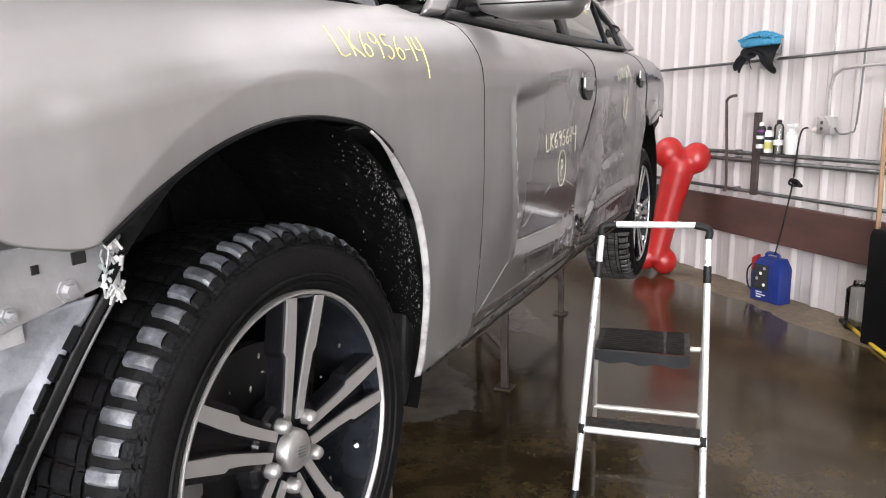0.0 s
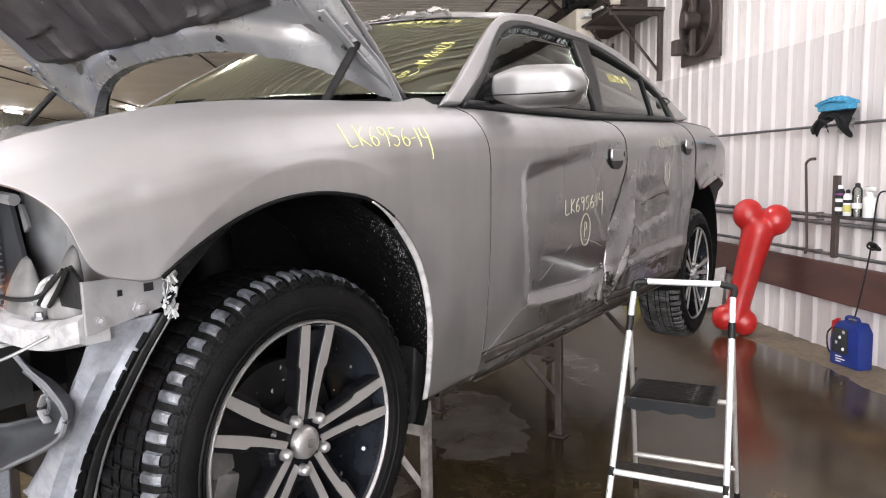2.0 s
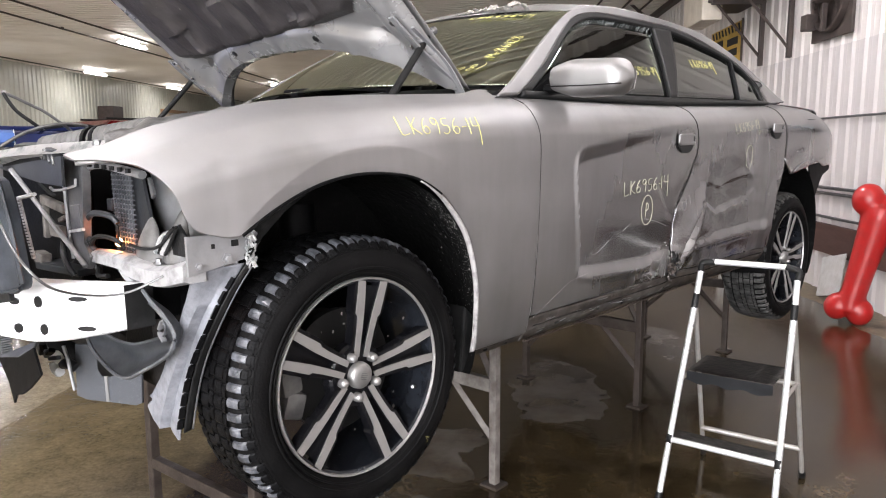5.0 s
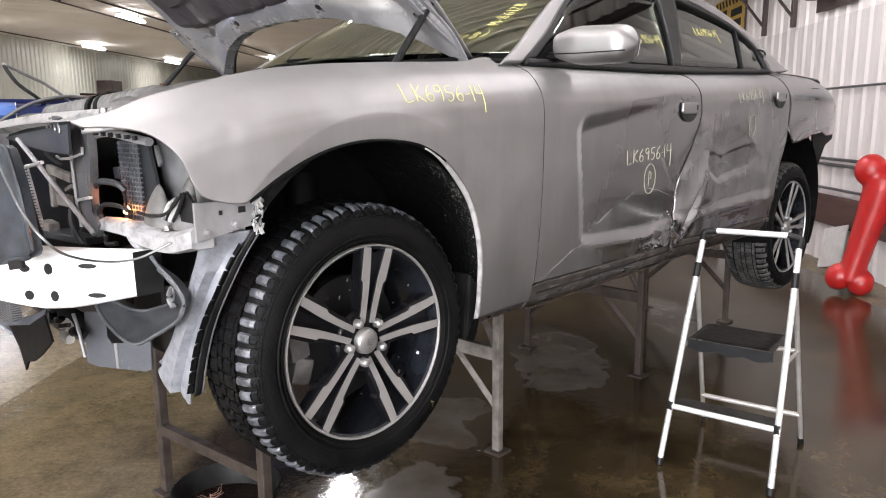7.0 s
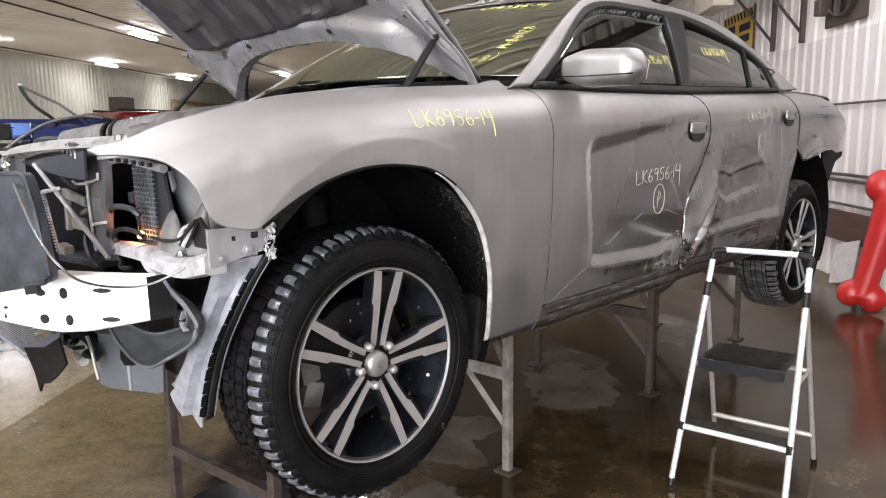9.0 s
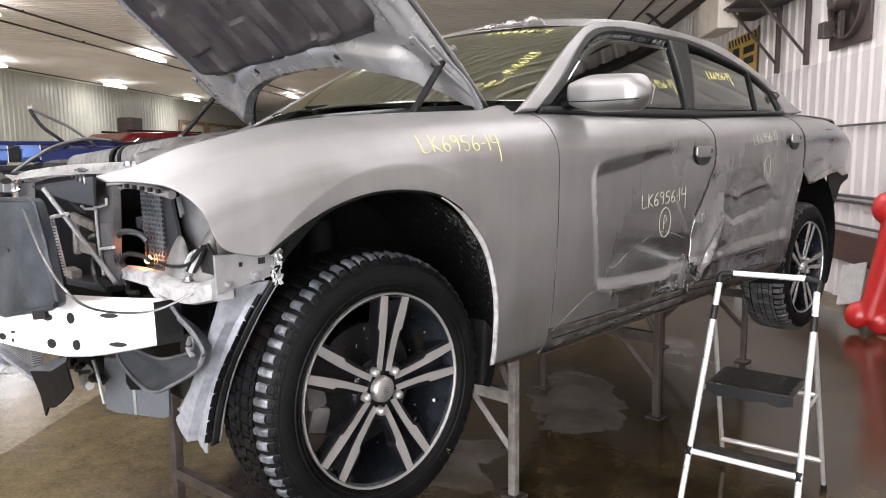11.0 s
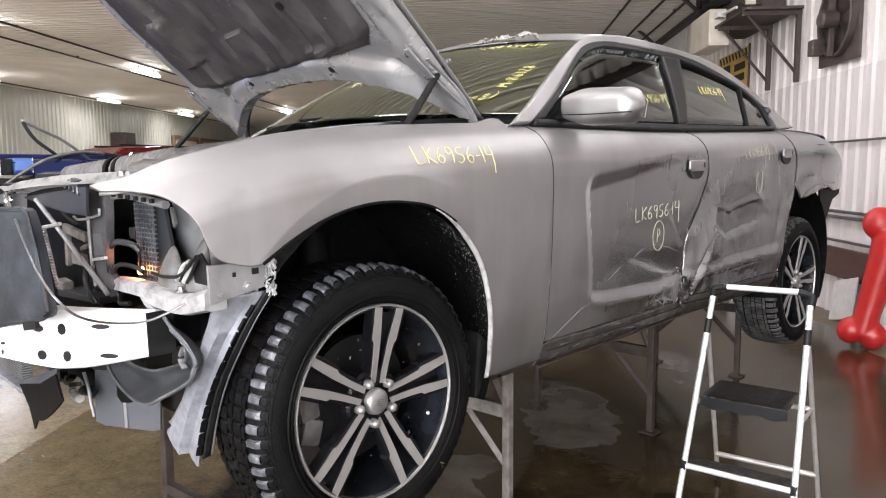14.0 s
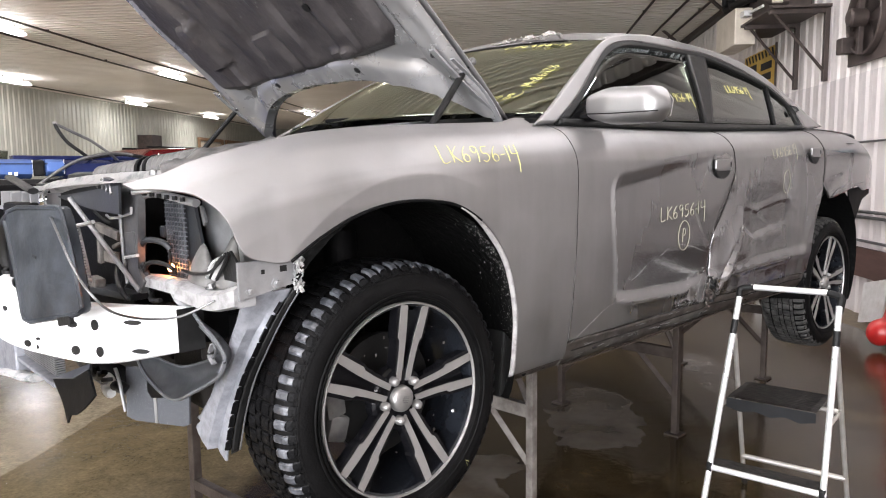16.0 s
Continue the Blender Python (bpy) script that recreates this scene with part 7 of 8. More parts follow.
door_handle(1.628, 1.765, 0.580)
door_handle(2.62, 2.74, 0.622)
bm = boxbm((flank(3.2, 0.66) + 0.001, 3.22, 0.668), (0.004, 0.11, 0.004), (0, 0, 0), 0.001)
part("fuel_door_edge", bm, M_GREYPLASTIC, car)
for k, (p0, p1) in enumerate((((-0.50, 0.585, 0.775), (-1.05, 0.50, 0.80)), ((-1.0, 0.52, 0.79), (-1.5, 0.62, 0.79)))):
    a, b = Vector(p0), Vector(p1)
    wp = part("wiper", tubebm([a, a.lerp(b, 0.5) + Vector((0, 0.01, 0.012)), b], 0.007, 6), M_BLACK, car, "black wiper arm")
    part("wiper_pivot", boxbm(a, (0.05, 0.03, 0.03), bev=0.008), M_BLACK, wp)
# bits of torn film on the roof's front edge
for k, x in enumerate((-0.52, -0.62, -0.74, -0.8)):
    bm = bmesh.new()
    grid(bm, lambda s, t: (x + 0.09 * s, 1.22 + 0.05 * t, 1.132 + 0.02 * math.sin(s * 5 + k) * t + 0.03 * t * (1 - t) + 0.012 * noise.noise((s * 5, t * 5, k))), 8, 6)
    ob = part("torn_film", bm, M_CLOTH_GREY, car, "scrap of pale tape on the roof edge")
    ob.modifiers.new("t", "SOLIDIFY").thickness = 0.002


# ---- marker writing ----
GLYPH = {
    "L": [[(0, 1), (0.02, 0), (0.45, 0.04)]],
    "K": [[(0.05, 1), (0.05, 0)], [(0.5, 0.95), (0.08, 0.45), (0.55, 0.0)]],
    "6": [[(0.42, 0.95), (0.15, 0.65), (0.05, 0.25), (0.2, 0.02), (0.42, 0.1), (0.45, 0.35), (0.25, 0.48), (0.08, 0.3)]],
    "9": [[(0.45, 0.75), (0.25, 0.55), (0.08, 0.7), (0.18, 0.95), (0.42, 0.9), (0.46, 0.6), (0.38, 0.0)]],
    "5": [[(0.5, 0.95), (0.15, 0.9), (0.1, 0.55), (0.4, 0.5), (0.45, 0.2), (0.2, 0.0), (0.05, 0.1)]],
    "-": [[(0.02, 0.42), (0.3, 0.46)]],
    "1": [[(0.15, 1), (0.18, 0)]],
    "4": [[(0.1, 1), (0.06, 0.5), (0.5, 0.52)], [(0.45, 1.05), (0.46, -0.7)]],
    "P": [[(0.1, 0), (0.16, 1.0), (0.42, 0.95), (0.45, 0.6), (0.14, 0.45)]],
    "M": [[(0, 0), (0.08, 0.95), (0.25, 0.4), (0.42, 0.95), (0.5, 0)]],
    "8": [[(0.25, 0.52), (0.08, 0.75), (0.25, 1), (0.42, 0.75), (0.25, 0.52), (0.05, 0.25), (0.25, 0), (0.46, 0.25), (0.25, 0.52)]],
    "2": [[(0.05, 0.8), (0.25, 1), (0.42, 0.75), (0.05, 0.02), (0.5, 0.05)]],
    "F": [[(0.08, 0), (0.1, 1), (0.45, 0.95)], [(0.1, 0.52), (0.38, 0.5)]],
    "V": [[(0, 1), (0.2, 0), (0.5, 1.1)]],
    "(": [[(0.3, 1.1), (0.05, 0.5), (0.25, -0.1)]],
    ")": [[(0.05, 1.1), (0.3, 0.5), (0.08, -0.1)]],
}


def scrawl(text, place, w, h, r, material, name, parent, label, k=3):
    """Writes text with strokes; place(a, b) takes metres along and up to a point on the surface."""
    bm = bmesh.new()
    x = 0.0
    for ch in text:
        for st in GLYPH[ch]:
            fine = spline([(px, pz, 0) for px, pz in st], k)
            # keep the stroke close to the surface
            pts = [place(x + p.x * w, p.y * h) for p in fine]
            tube(bm, pts, r, 5)
        x += w * (0.36 if ch in "1-()" else 0.66)
    bmesh.ops.recalc_face_normals(bm, faces=bm.faces)
    return part(name, bm, material, parent, label)


def on_flank(y0, z0, slope=0.0):
    return lambda a, b: (flank(y0 + a, z0 + b + slope * a) + 0.0024, y0 + a, z0 + b + slope * a)


def on_cabin(y0, z0, slope=0.0):
    return lambda a, b: (cabin(y0 + a, z0 + b + slope * a) - 0.010, y0 + a, z0 + b + slope * a)


scrawl("LK6956-14", on_flank(0.117, 0.621, -0.004), 0.060, 0.045, 0.0011, M_YELLOW, "marker_writing", car, "yellow hand-written stock number")
scrawl("LK6956-14", on_flank(1.235, 0.383, 0.03), 0.065, 0.05, 0.0015, M_YELLOW_FADED, "marker_writing", car, "faded yellow hand-written stock number")
scrawl("P", on_flank(1.395, 0.29), 0.05, 0.05, 0.0015, M_YELLOW_FADED, "marker_writing", car, "faded yellow letter in a ring")
bm = bmesh.new()
tube(bm, [on_flank(1.41 + 0.043 * math.cos(a), 0.315 + 0.058 * math.sin(a))(0, 0) for a in [2 * math.pi * i / 28 for i in range(28)]], 0.0014, 5, closed=True)
part("marker_ring", bm, M_YELLOW_FADED, car)
scrawl("LK6956-14", on_flank(2.20, 0.60, 0.08), 0.055, 0.045, 0.0011, M_YELLOW_FADED, "marker_writing", car, "faded yellow hand-written stock number")
bm = bmesh.new()
tube(bm, [on_flank(2.36 + 0.04 * math.cos(a), 0.49 + 0.055 * math.sin(a))(0, 0) for a in [2 * math.pi * i / 28 for i in range(28)]], 0.0012, 5, closed=True)
part("marker_ring", bm, M_YELLOW_FADED, car)
scrawl("LK6956-14", on_cabin(1.50, 0.845, 0.03), 0.048, 0.036, 0.0011, M_YELLOW, "marker_writing", car, "yellow hand-written stock number on glass")
scrawl("LK6956-14", on_cabin(2.13, 0.912, 0.0), 0.045, 0.036, 0.0012, M_YELLOW, "marker_writing", car, "yellow hand-written stock number on glass")
scrawl("LK6956-14", on_cabin(2.56, 0.87, -0.25), 0.03, 0.033, 0.0007, M_LINT, "marker_writing", car, "pale hand-written stock number on glass")


def on_screen(x0, s0, tilt=0.0, turn=0.0):
    """Points on the windscreen: a across towards the left flank, b up the glass."""
    S = spline([(0.74, 0.775, 0), (0.95, 0.90, 0), (1.15, 1.01, 0), (1.31, 1.088, 0)], 8)

    ct, st = math.cos(radians(turn)), math.sin(radians(turn))

    def f(a, b):
        a, b = a * ct - b * st, a * st + b * ct
        s = min(1, max(0, s0 + (b + tilt * a) / 0.65))
        x = x0 + a
        p = at_path(S, s)
        side = cabin(p.x, p.y) + 0.002
        t = (x - side) / (2 * XC - 2 * side)
        q = 1 - abs(2 * t - 1) ** 2.2
        return (x, p.x - 0.24 * q * (1 - 0.4 * s) - 0.003, p.y + 0.03 * q * (0.6 + 0.4 * math.sin(math.pi * s)) + 0.006)
    return f


scrawl("LK6956-14", on_screen(-0.60, 0.81, 0.03), 0.05, 0.03, 0.0011, M_YELLOW, "marker_writing", car, "yellow hand-written stock number on the windscreen")
scrawl("M-86128", on_screen(-0.235, 0.25, 0.0, 92), 0.040, 0.038, 0.0011, M_YELLOW, "marker_writing", car, "yellow hand-written model code on the windscreen")
scrawl("(28)", on_screen(-0.32, 0.09, 0.5), 0.045, 0.035, 0.0011, M_YELLOW, "marker_writing", car, "yellow hand-written number on the windscreen")


def on_tyre(ang, y=0.0):
    """Points on the sidewall: a along the rim, b outwards."""
    def f(a, b):
        r = 0.299 + b
        q = radians(ang) - a / 0.31
        x = lerp([(0.272, 0.004), (0.295, 0.0115), (0.318, 0.0095), (0.338, -0.003)], r)
        return (x + 0.0233, y - 0.006 + r * math.cos(q), 0.0026 + r * math.sin(q))
    return f


scrawl("F", on_tyre(-71), 0.04, 0.03, 0.0015, M_YELLOW, "marker_writing", car, "yellow letters on the sidewall", 2)
scrawl("L", on_tyre(-77), 0.04, 0.03, 0.0015, M_YELLOW, "marker_writing", car, "yellow letters on the sidewall", 2)
scrawl("V", on_tyre(-47), 0.03, 0.036, 0.0015, M_YELLOW, "marker_writing", car, "yellow tick on the sidewall", 2)
M_SCRATCH = mat("bare_scratch", (0.36, 0.35, 0.34), 0.5, 0.3)
# pale scratches on the crushed doors
for k, pts in enumerate(([(0.70, 0.02), (0.80, 0.07), (0.90, 0.115), (1.0, 0.125)], [(1.04, 0.19), (1.07, 0.185), (1.15, 0.225)], [(1.24, 0.25), (1.30, 0.275)], [(1.37, 0.285), (1.48, 0.265), (1.58, 0.235)], [(1.45, 0.115), (1.52, 0.10), (1.58, 0.13)], [(1.5, 0.06), (1.56, 0.08)], [(1.40, 0.06), (1.47, 0.03)])):
    p = [Vector(on_flank(y, z)(0, 0)) - Vector((0.0016, 0, 0)) for y, z, _ in [tuple(v) for v in spline([(y, z, 0) for y, z in pts], 5)]]
    part("scratch", tubebm(p, 0.0005, 5), M_SCRATCH, car, "pale scratch through the paint")

# chipped paint along the raised lip of the front door's hollow
rnd = random.Random(17)
for k in range(8):
    z = 0.14 + 0.046 * k + rnd.uniform(-0.01, 0.01)
    y = 0.922 - 0.034 * smooth01(z, 0.14, 0.5)
    ln = rnd.uniform(0.008, 0.024)
    p = [Vector((flank(y, z + ln * q) + 0.0006, y + rnd.uniform(-0.0015, 0.0015), z + ln * q)) for q in (0, 0.5, 1)]
    part("bare_chip", tubebm(p, rnd.uniform(0.0005, 0.0010), 5), M_SCRATCH, car, "bare chipped metal")
# metal torn open at the foot of the fold
random.seed(8)
for k in range(9):
    y0, z0 = 1.70 - 0.006 * k + random.uniform(-0.02, 0.02), 0.115 - 0.0115 * k
    bm = grid(bmesh.new(), lambda s, t: (flank(y0, z0) + 0.006 + 0.014 * math.sin(s * 4 + k) * t + 0.01 * noise.noise((s * 3 + k, t * 3, 0)), y0 + 0.05 * (s - 0.5) * (1 - 0.5 * t) + 0.012 * math.sin(t * 5 + k), z0 - 0.035 * t + 0.012 * noise.noise((s * 4, t * 4, k))), 6, 5)
    ob = part("torn_flap", bm, (M_RUBBER, M_ROCKER, M_DARKMETAL)[k % 3], car, "torn crumpled metal", smooth=False)
    ob.modifiers.new("t", "SOLIDIFY").thickness = 0.002
for k, (y, z) in enumerate(((1.585, 0.165), (1.60, 0.15), (1.64, 0.12), (1.62, 0.095), (1.66, 0.075))):
    bm = boxbm((flank(y, z) + 0.002, y, z), (0.003, 0.008, 0.004), (20 * k, 30, 15 * k), 0.001)
    part("bare_chip", bm, M_SCRATCH, car, "bare chipped metal", smooth=False)

# slots and drain holes along the sill
for k, y in enumerate((0.60, 0.86, 1.12, 1.30, 1.98, 2.30)):
    z = -0.048 if y < 0.7 else -0.030
    bm = boxbm((flank(y, z) - 0.005, y, z), (0.004, 0.020 if k % 2 else 0.012, 0.007), (0, -25, 0), 0.001)
    part("sill_slot", bm, M_RUBBER, car, smooth=False)
part("sill_seam", tubebm([(flank(y, -0.012) - 0.004, y, -0.012) for y in [0.72 + 0.05 * i for i in range(39)]], 0.0022, 5), M_UNDER, car, "dark grimy seam along the sill")

# water beads clinging to the front window's upper edge and the belt
bm = bmesh.new()
random.seed(11)
for i in range(220):
    k = random.random()
    q = at_path(spline([(a[0], a[1], 0) for a, b in GLASS_F], 8), 0.12 + 0.88 * k)
    drop = abs(random.gauss(0, 0.022)) + 0.004
    y, z = q.x + random.uniform(-0.01, 0.01), q.y - drop
    r = random.uniform(0.0006, 0.0015)
    bmesh.ops.create_icosphere(bm, subdivisions=1, radius=r, matrix=Matrix.Translation((cabin(y, z) - 0.0115, y, z)))
part("water_beads", bm, mat("water_bead", (0.5, 0.52, 0.53), 0.1), car, "beads of water on the glass")["kind"] = "stuff"


# ---- things along the right-hand wall (hall frame: u across, v along) ----
def in_hall(u, v, z=0.0, turn=0.0):
    return hall @ pose(u, v, z, 0, 0, turn)


# big red bone-shaped prop leaning on the wall
def bone():
    bm = bmesh.new()
    prof = [(0.10, 0.10), (0.2, 0.10), (0.35, 0.10), (0.55, 0.108), (0.75, 0.12), (0.92, 0.135), (1.0, 0.12)]
    lathe(bm, [(0.05, 0.0)] + prof + [(1.04, 0.0)], 28, "Z")
    for s in (-1, 1):
        for z, r, off in ((0.11, 0.11, 0.085), (1.03, 0.128, 0.112)):
            m = Matrix.Translation((s * off, 0, z)) @ Matrix.Diagonal((0.95, 0.9, 1.05, 1))
            bmesh.ops.create_uvsphere(bm, u_segments=24, v_segments=16, radius=r, matrix=m)
    bmesh.ops.recalc_face_normals(bm, faces=bm.faces)
    return bm


ob = finish("bone_prop", bone(), M_RED, m=in_hall(3.36, 4.27, 0.018, -28.7) @ pose(0, 0, 0, 0, 12.0, 0))
rm = ob.modifiers.new("blend", "REMESH")
rm.mode, rm.voxel_size, rm.use_smooth_shade = "VOXEL", 0.012, True
sm = ob.modifiers.new("soft", "SMOOTH")
sm.iterations, sm.factor = 12, 0.6
tagged(ob, "large glossy red plastic bone leaning against the white wall", "bone prop")

# white board leaning by the plank
M_BOARD = mat("scuffed_white_board", (0.52, 0.51, 0.50), 0.5, 0.0, (0.38, 0.36, 0.34), 12, 0.7, 0.05, 90)
bm = boxbm((0, 0, 0.2), (0.012, 0.42, 0.40), bev=0.003)
tagged(finish("white_board", bm, M_BOARD, m=in_hall(3.66, 5.22, 0.04) @ pose(0, 0, 0, -14, 13, 0), smooth=False), "small white board leaning at the foot of the wall", "board")

# crowbar hanging on the pipes
pts = spline([(3.74, 3.765, 1.505), (3.735, 3.825, 1.500), (3.735, 3.87, 1.47), (3.735, 3.87, 1.42), (3.74, 3.85, 1.1), (3.745, 3.84, 0.85), (3.745, 3.84, 0.79), (3.75, 3.86, 0.745)], 6)
tagged(finish("crowbar", tubebm(pts, 0.0115, 6), M_DARKMETAL, m=hall), "dark rusty steel crowbar hanging on the wall pipes", "crowbar")
# dark upright channel
bm = boxbm((3.775, 3.545, 1.06), (0.03, 0.06, 0.63), bev=0.004)
tagged(finish("wall_strut", bm, M_DARKMETAL, m=hall, smooth=False), "dark green steel upright channel fixed behind the pipes", "wall bracket")


def can(u, v, z, r, h, body, cap, label, cat, bands, taper=0.75, cap_h=0.03):
    t = thing(cat.replace(" ", "_"), in_hall(u, v, z), label, cat, "bottles on the wall pipes")
    part("body", lathe(bmesh.new(), [(0, 0), (0, r * 0.95), (0.006, r), (h * 0.82, r), (h * 0.9, r * taper), (h * 0.93, r * 0.45), (h * 0.95, 0)], 20, "Z"), body, t)
    part("cap", lathe(bmesh.new(), [(h * 0.9, 0), (h * 0.9, r * 0.55), (h * 0.9 + cap_h, r * 0.5), (h * 0.92 + cap_h, 0)], 14, "Z"), cap, t)
    for z0, z1, m in bands:
        part("label_band", lathe(bmesh.new(), [(z0, r + 0.0006), (z0, r + 0.001), (z1, r + 0.001), (z1, r + 0.0006)], 20, "Z"), m, t)
    return t


M_PURPLE = mat("purple_print", (0.16, 0.03, 0.16), 0.5)
can(3.765, 3.49, 1.078, 0.032, 0.215, M_CLOTH_BLACK, M_WHITE, "black aerosol can with pale label bands on the wall pipes", "spray can", ((0.03, 0.06, M_WHITE), (0.10, 0.125, M_WHITE), (0.15, 0.165, M_PURPLE)))
can(3.765, 3.405, 1.078, 0.030, 0.18, M_WHITE, M_CLOTH_BLACK, "white aerosol can with yellow label on the wall pipes", "spray can", ((0.03, 0.08, M_LABEL), (0.095, 0.12, M_CLOTH_BLACK)))
can(3.765, 3.305, 1.078, 0.034, 0.235, M_CLEAR, M_CLOTH_BLACK, "clear plastic bottle with a black nozzle on the wall pipes", "bottle", ((0.06, 0.10, M_WHITE),))
sb = can(3.765, 3.175, 1.078, 0.042, 0.17, M_WHITE, M_WHITE, "white trigger spray bottle on the wall pipes", "spray bottle", (), 0.5, 0.03)
bm = boxbm((0, 0.0, 0.205), (0.028, 0.09, 0.03), bev=0.008)
part("trigger_head", bm, M_WHITE, sb)
part("trigger", tubebm(spline([(0, 0.03, 0.195), (0, 0.045, 0.17), (0, 0.04, 0.145)], 4), 0.006, 6), M_WHITE, sb)

# duster and caps over the upper pipe
duster = thing("duster", in_hall(3.72, 3.51, 1.80) @ Matrix.Diagonal((1, 0.88, 1, 1)), "blue microfibre duster lying over the wall pipe", "duster")
bm = bmesh.new()
random.seed(7)
for i in range(420):
    a, b = random.uniform(-0.2, 0.2), random.uniform(-0.055, 0.055)
    zz = 0.10 + 0.055 * (1 - (a / 0.22) ** 2) * (1 - (b / 0.08) ** 2)
    d = Vector((random.uniform(-1, 1), random.uniform(-1, 1), random.uniform(-0.1, 0.7))).normalized() * 0.03
    p = Vector((b, a, zz))
    tube(bm, [p - d * 0.4, p, p + d * 0.6], [0.007, 0.008, 0.003], 5)
bmesh.ops.recalc_face_normals(bm, faces=bm.faces)
fr = part("fringe", bm, M_CLOTH_BLUE, duster, "blue tufted strands")
fr["kind"] = "stuff"
part("duster_core", boxbm((0, 0, 0.09), (0.09, 0.40, 0.07), bev=0.03), M_CLOTH_BLUE, duster)


def cloth(a0, a1, z0, z1, u, seed, name, material, label):
    bm = bmesh.new()

    def f(s, t):
        a = a0 + (a1 - a0) * s
        z = z1 + (z0 - z1) * t * (0.75 + 0.35 * math.sin(s * 6 + seed))
        return (u - 0.05 * math.sin(t * 2.6) - 0.02 * noise.noise((s * 4, t * 4, seed)), a + 0.02 * noise.noise((s * 3, t * 5, seed + 4)), z + 0.02 * math.sin(s * 3.14))
    grid(bm, f, 20, 14)
    bmesh.ops.solidify(bm, geom=bm.faces[:], thickness=0.008)
    return tagged(finish(name, bm, material, m=hall), label, name.replace("_", " "))


cloth(3.33, 3.73, 1.665, 1.86, 3.75, 1.0, "knit_cap", M_CLOTH_BLACK, "black knitted cap hung over the wall pipe")
cloth(3.57, 3.77, 1.70, 1.80, 3.74, 2.2, "glove", M_CLOTH_BLACK, "black work glove hung over the wall pipe")
cloth(3.34, 3.50, 1.68, 1.78, 3.77, 3.1, "rag", M_CLOTH_GREY, "grey rag hung over the wall pipe")

# electrical box, conduits, cord
eb = thing("junction_box", in_hall(3.80, 2.90, 1.285), "small grey steel junction box with a round cover on the wall", "junction box")
part("box_body", boxbm((0.0, 0, 0), (0.06, 0.125, 0.12), bev=0.012), M_CONDUIT, eb)
part("round_cover", lathe(bmesh.new(), [(-0.030, 0.052), (-0.040, 0.050), (-0.043, 0.042), (-0.044, 0.0)], 24), M_CONDUIT, eb)
for z in (-0.02, 0.02):
    part("socket", lathe(bmesh.new(), [(-0.049, 0), (-0.049, 0.011), (-0.044, 0.012)], 12), M_DARKMETAL, eb).matrix_basis = pose(0, 0, z)
part("cable_gland", tubebm([(-0.01, 0.06, -0.02), (-0.02, 0.10, -0.03)], 0.016, 10), M_CREAM, eb)


def wall_run(name, pts, r, material, label, cat):
    return tagged(finish(name, tubebm(spline(pts, 6), r, 8), material, m=hall), label, cat)


for k, v in enumerate((2.885,)):
    wall_run("conduit", [(3.80, v, 1.35), (3.805, v + 0.01, 2.0), (3.805, v + 0.02, 3.0), (3.805, v + 0.02, CEIL - 0.15)], 0.006, M_CONDUIT, "thin grey steel conduit rising from the junction box", "conduit")
wall_run("conduit", [(3.79, 2.885, 1.35), (3.79, 2.88, 1.55), (3.79, 2.83, 1.635), (3.79, 2.70, 1.66), (3.79, 2.2, 1.665), (3.79, 0.5, 1.66)], 0.011, M_CONDUIT, "grey steel conduit bending along the wall", "conduit")
wall_run("power_cord", [(3.76, 3.02, 1.27), (3.73, 3.05, 1.24), (3.72, 3.07, 1.05), (3.72, 3.08, 0.90), (3.70, 3.12, 0.6), (3.66, 3.14, 0.35)], 0.006, M_RUBBER, "black power cord hanging from the junction box", "cord")
wall_run("power_cord", [(3.79, 2.82, 1.27), (3.77, 2.76, 1.235), (3.78, 2.68, 1.245), (3.79, 2.65, 1.30), (3.80, 2.64, 1.7), (3.80, 2.62, 2.6)], 0.006, M_PIPE, "grey cable looping from the junction box up the wall", "cable")
bm = bmesh.new()
for k in range(3):
    tube(bm, [(3.71 + 0.012 * k, 3.06 + 0.05 * math.cos(a), 0.885 + 0.022 * math.sin(a + k)) for a in [2 * math.pi * i / 20 for i in range(20)]], 0.008, 6, closed=True)
bmesh.ops.recalc_face_normals(bm, faces=bm.faces)
tagged(finish("cord_coil", bm, M_RUBBER, m=hall), "small coil of black cord on the power line", "cord")

# blue jump starter on the floor
js = thing("jump_starter", in_hall(3.67, 3.17, 0.0, 8) @ Matrix.Diagonal((0.9, 0.9, 0.92, 1)), "blue plastic jump starter standing on the wet floor", "jump starter")
part("case", slab([(-0.14, 0.0), (0.14, 0.0), (0.15, 0.20), (0.12, 0.30), (0.07, 0.355), (-0.09, 0.355), (-0.14, 0.28)], 0.15, "x", 0.02), M_BLUE, js)
part("handle", tubebm(spline([(0, -0.07, 0.34), (0, -0.05, 0.385), (0, 0.05, 0.385), (0, 0.06, 0.34)], 5), 0.014, 8), M_BLUE, js)
part("front_panel", boxbm((-0.078, 0.04, 0.20), (0.012, 0.15, 0.20), bev=0.004), M_CLOTH_BLACK, js, "black control panel")
for k in range(4):
    part("gauge", lathe(bmesh.new(), [(-0.088, 0), (-0.088, 0.012), (-0.084, 0.014)], 12), M_WHITE if k % 2 else M_CONDUIT, js).matrix_basis = pose(0, 0.0 + 0.035 * (k % 3), 0.275 - 0.045 * k)
part("side_rib", boxbm((-0.077, -0.09, 0.16), (0.006, 0.02, 0.24), bev=0.002), M_BLUE, js)
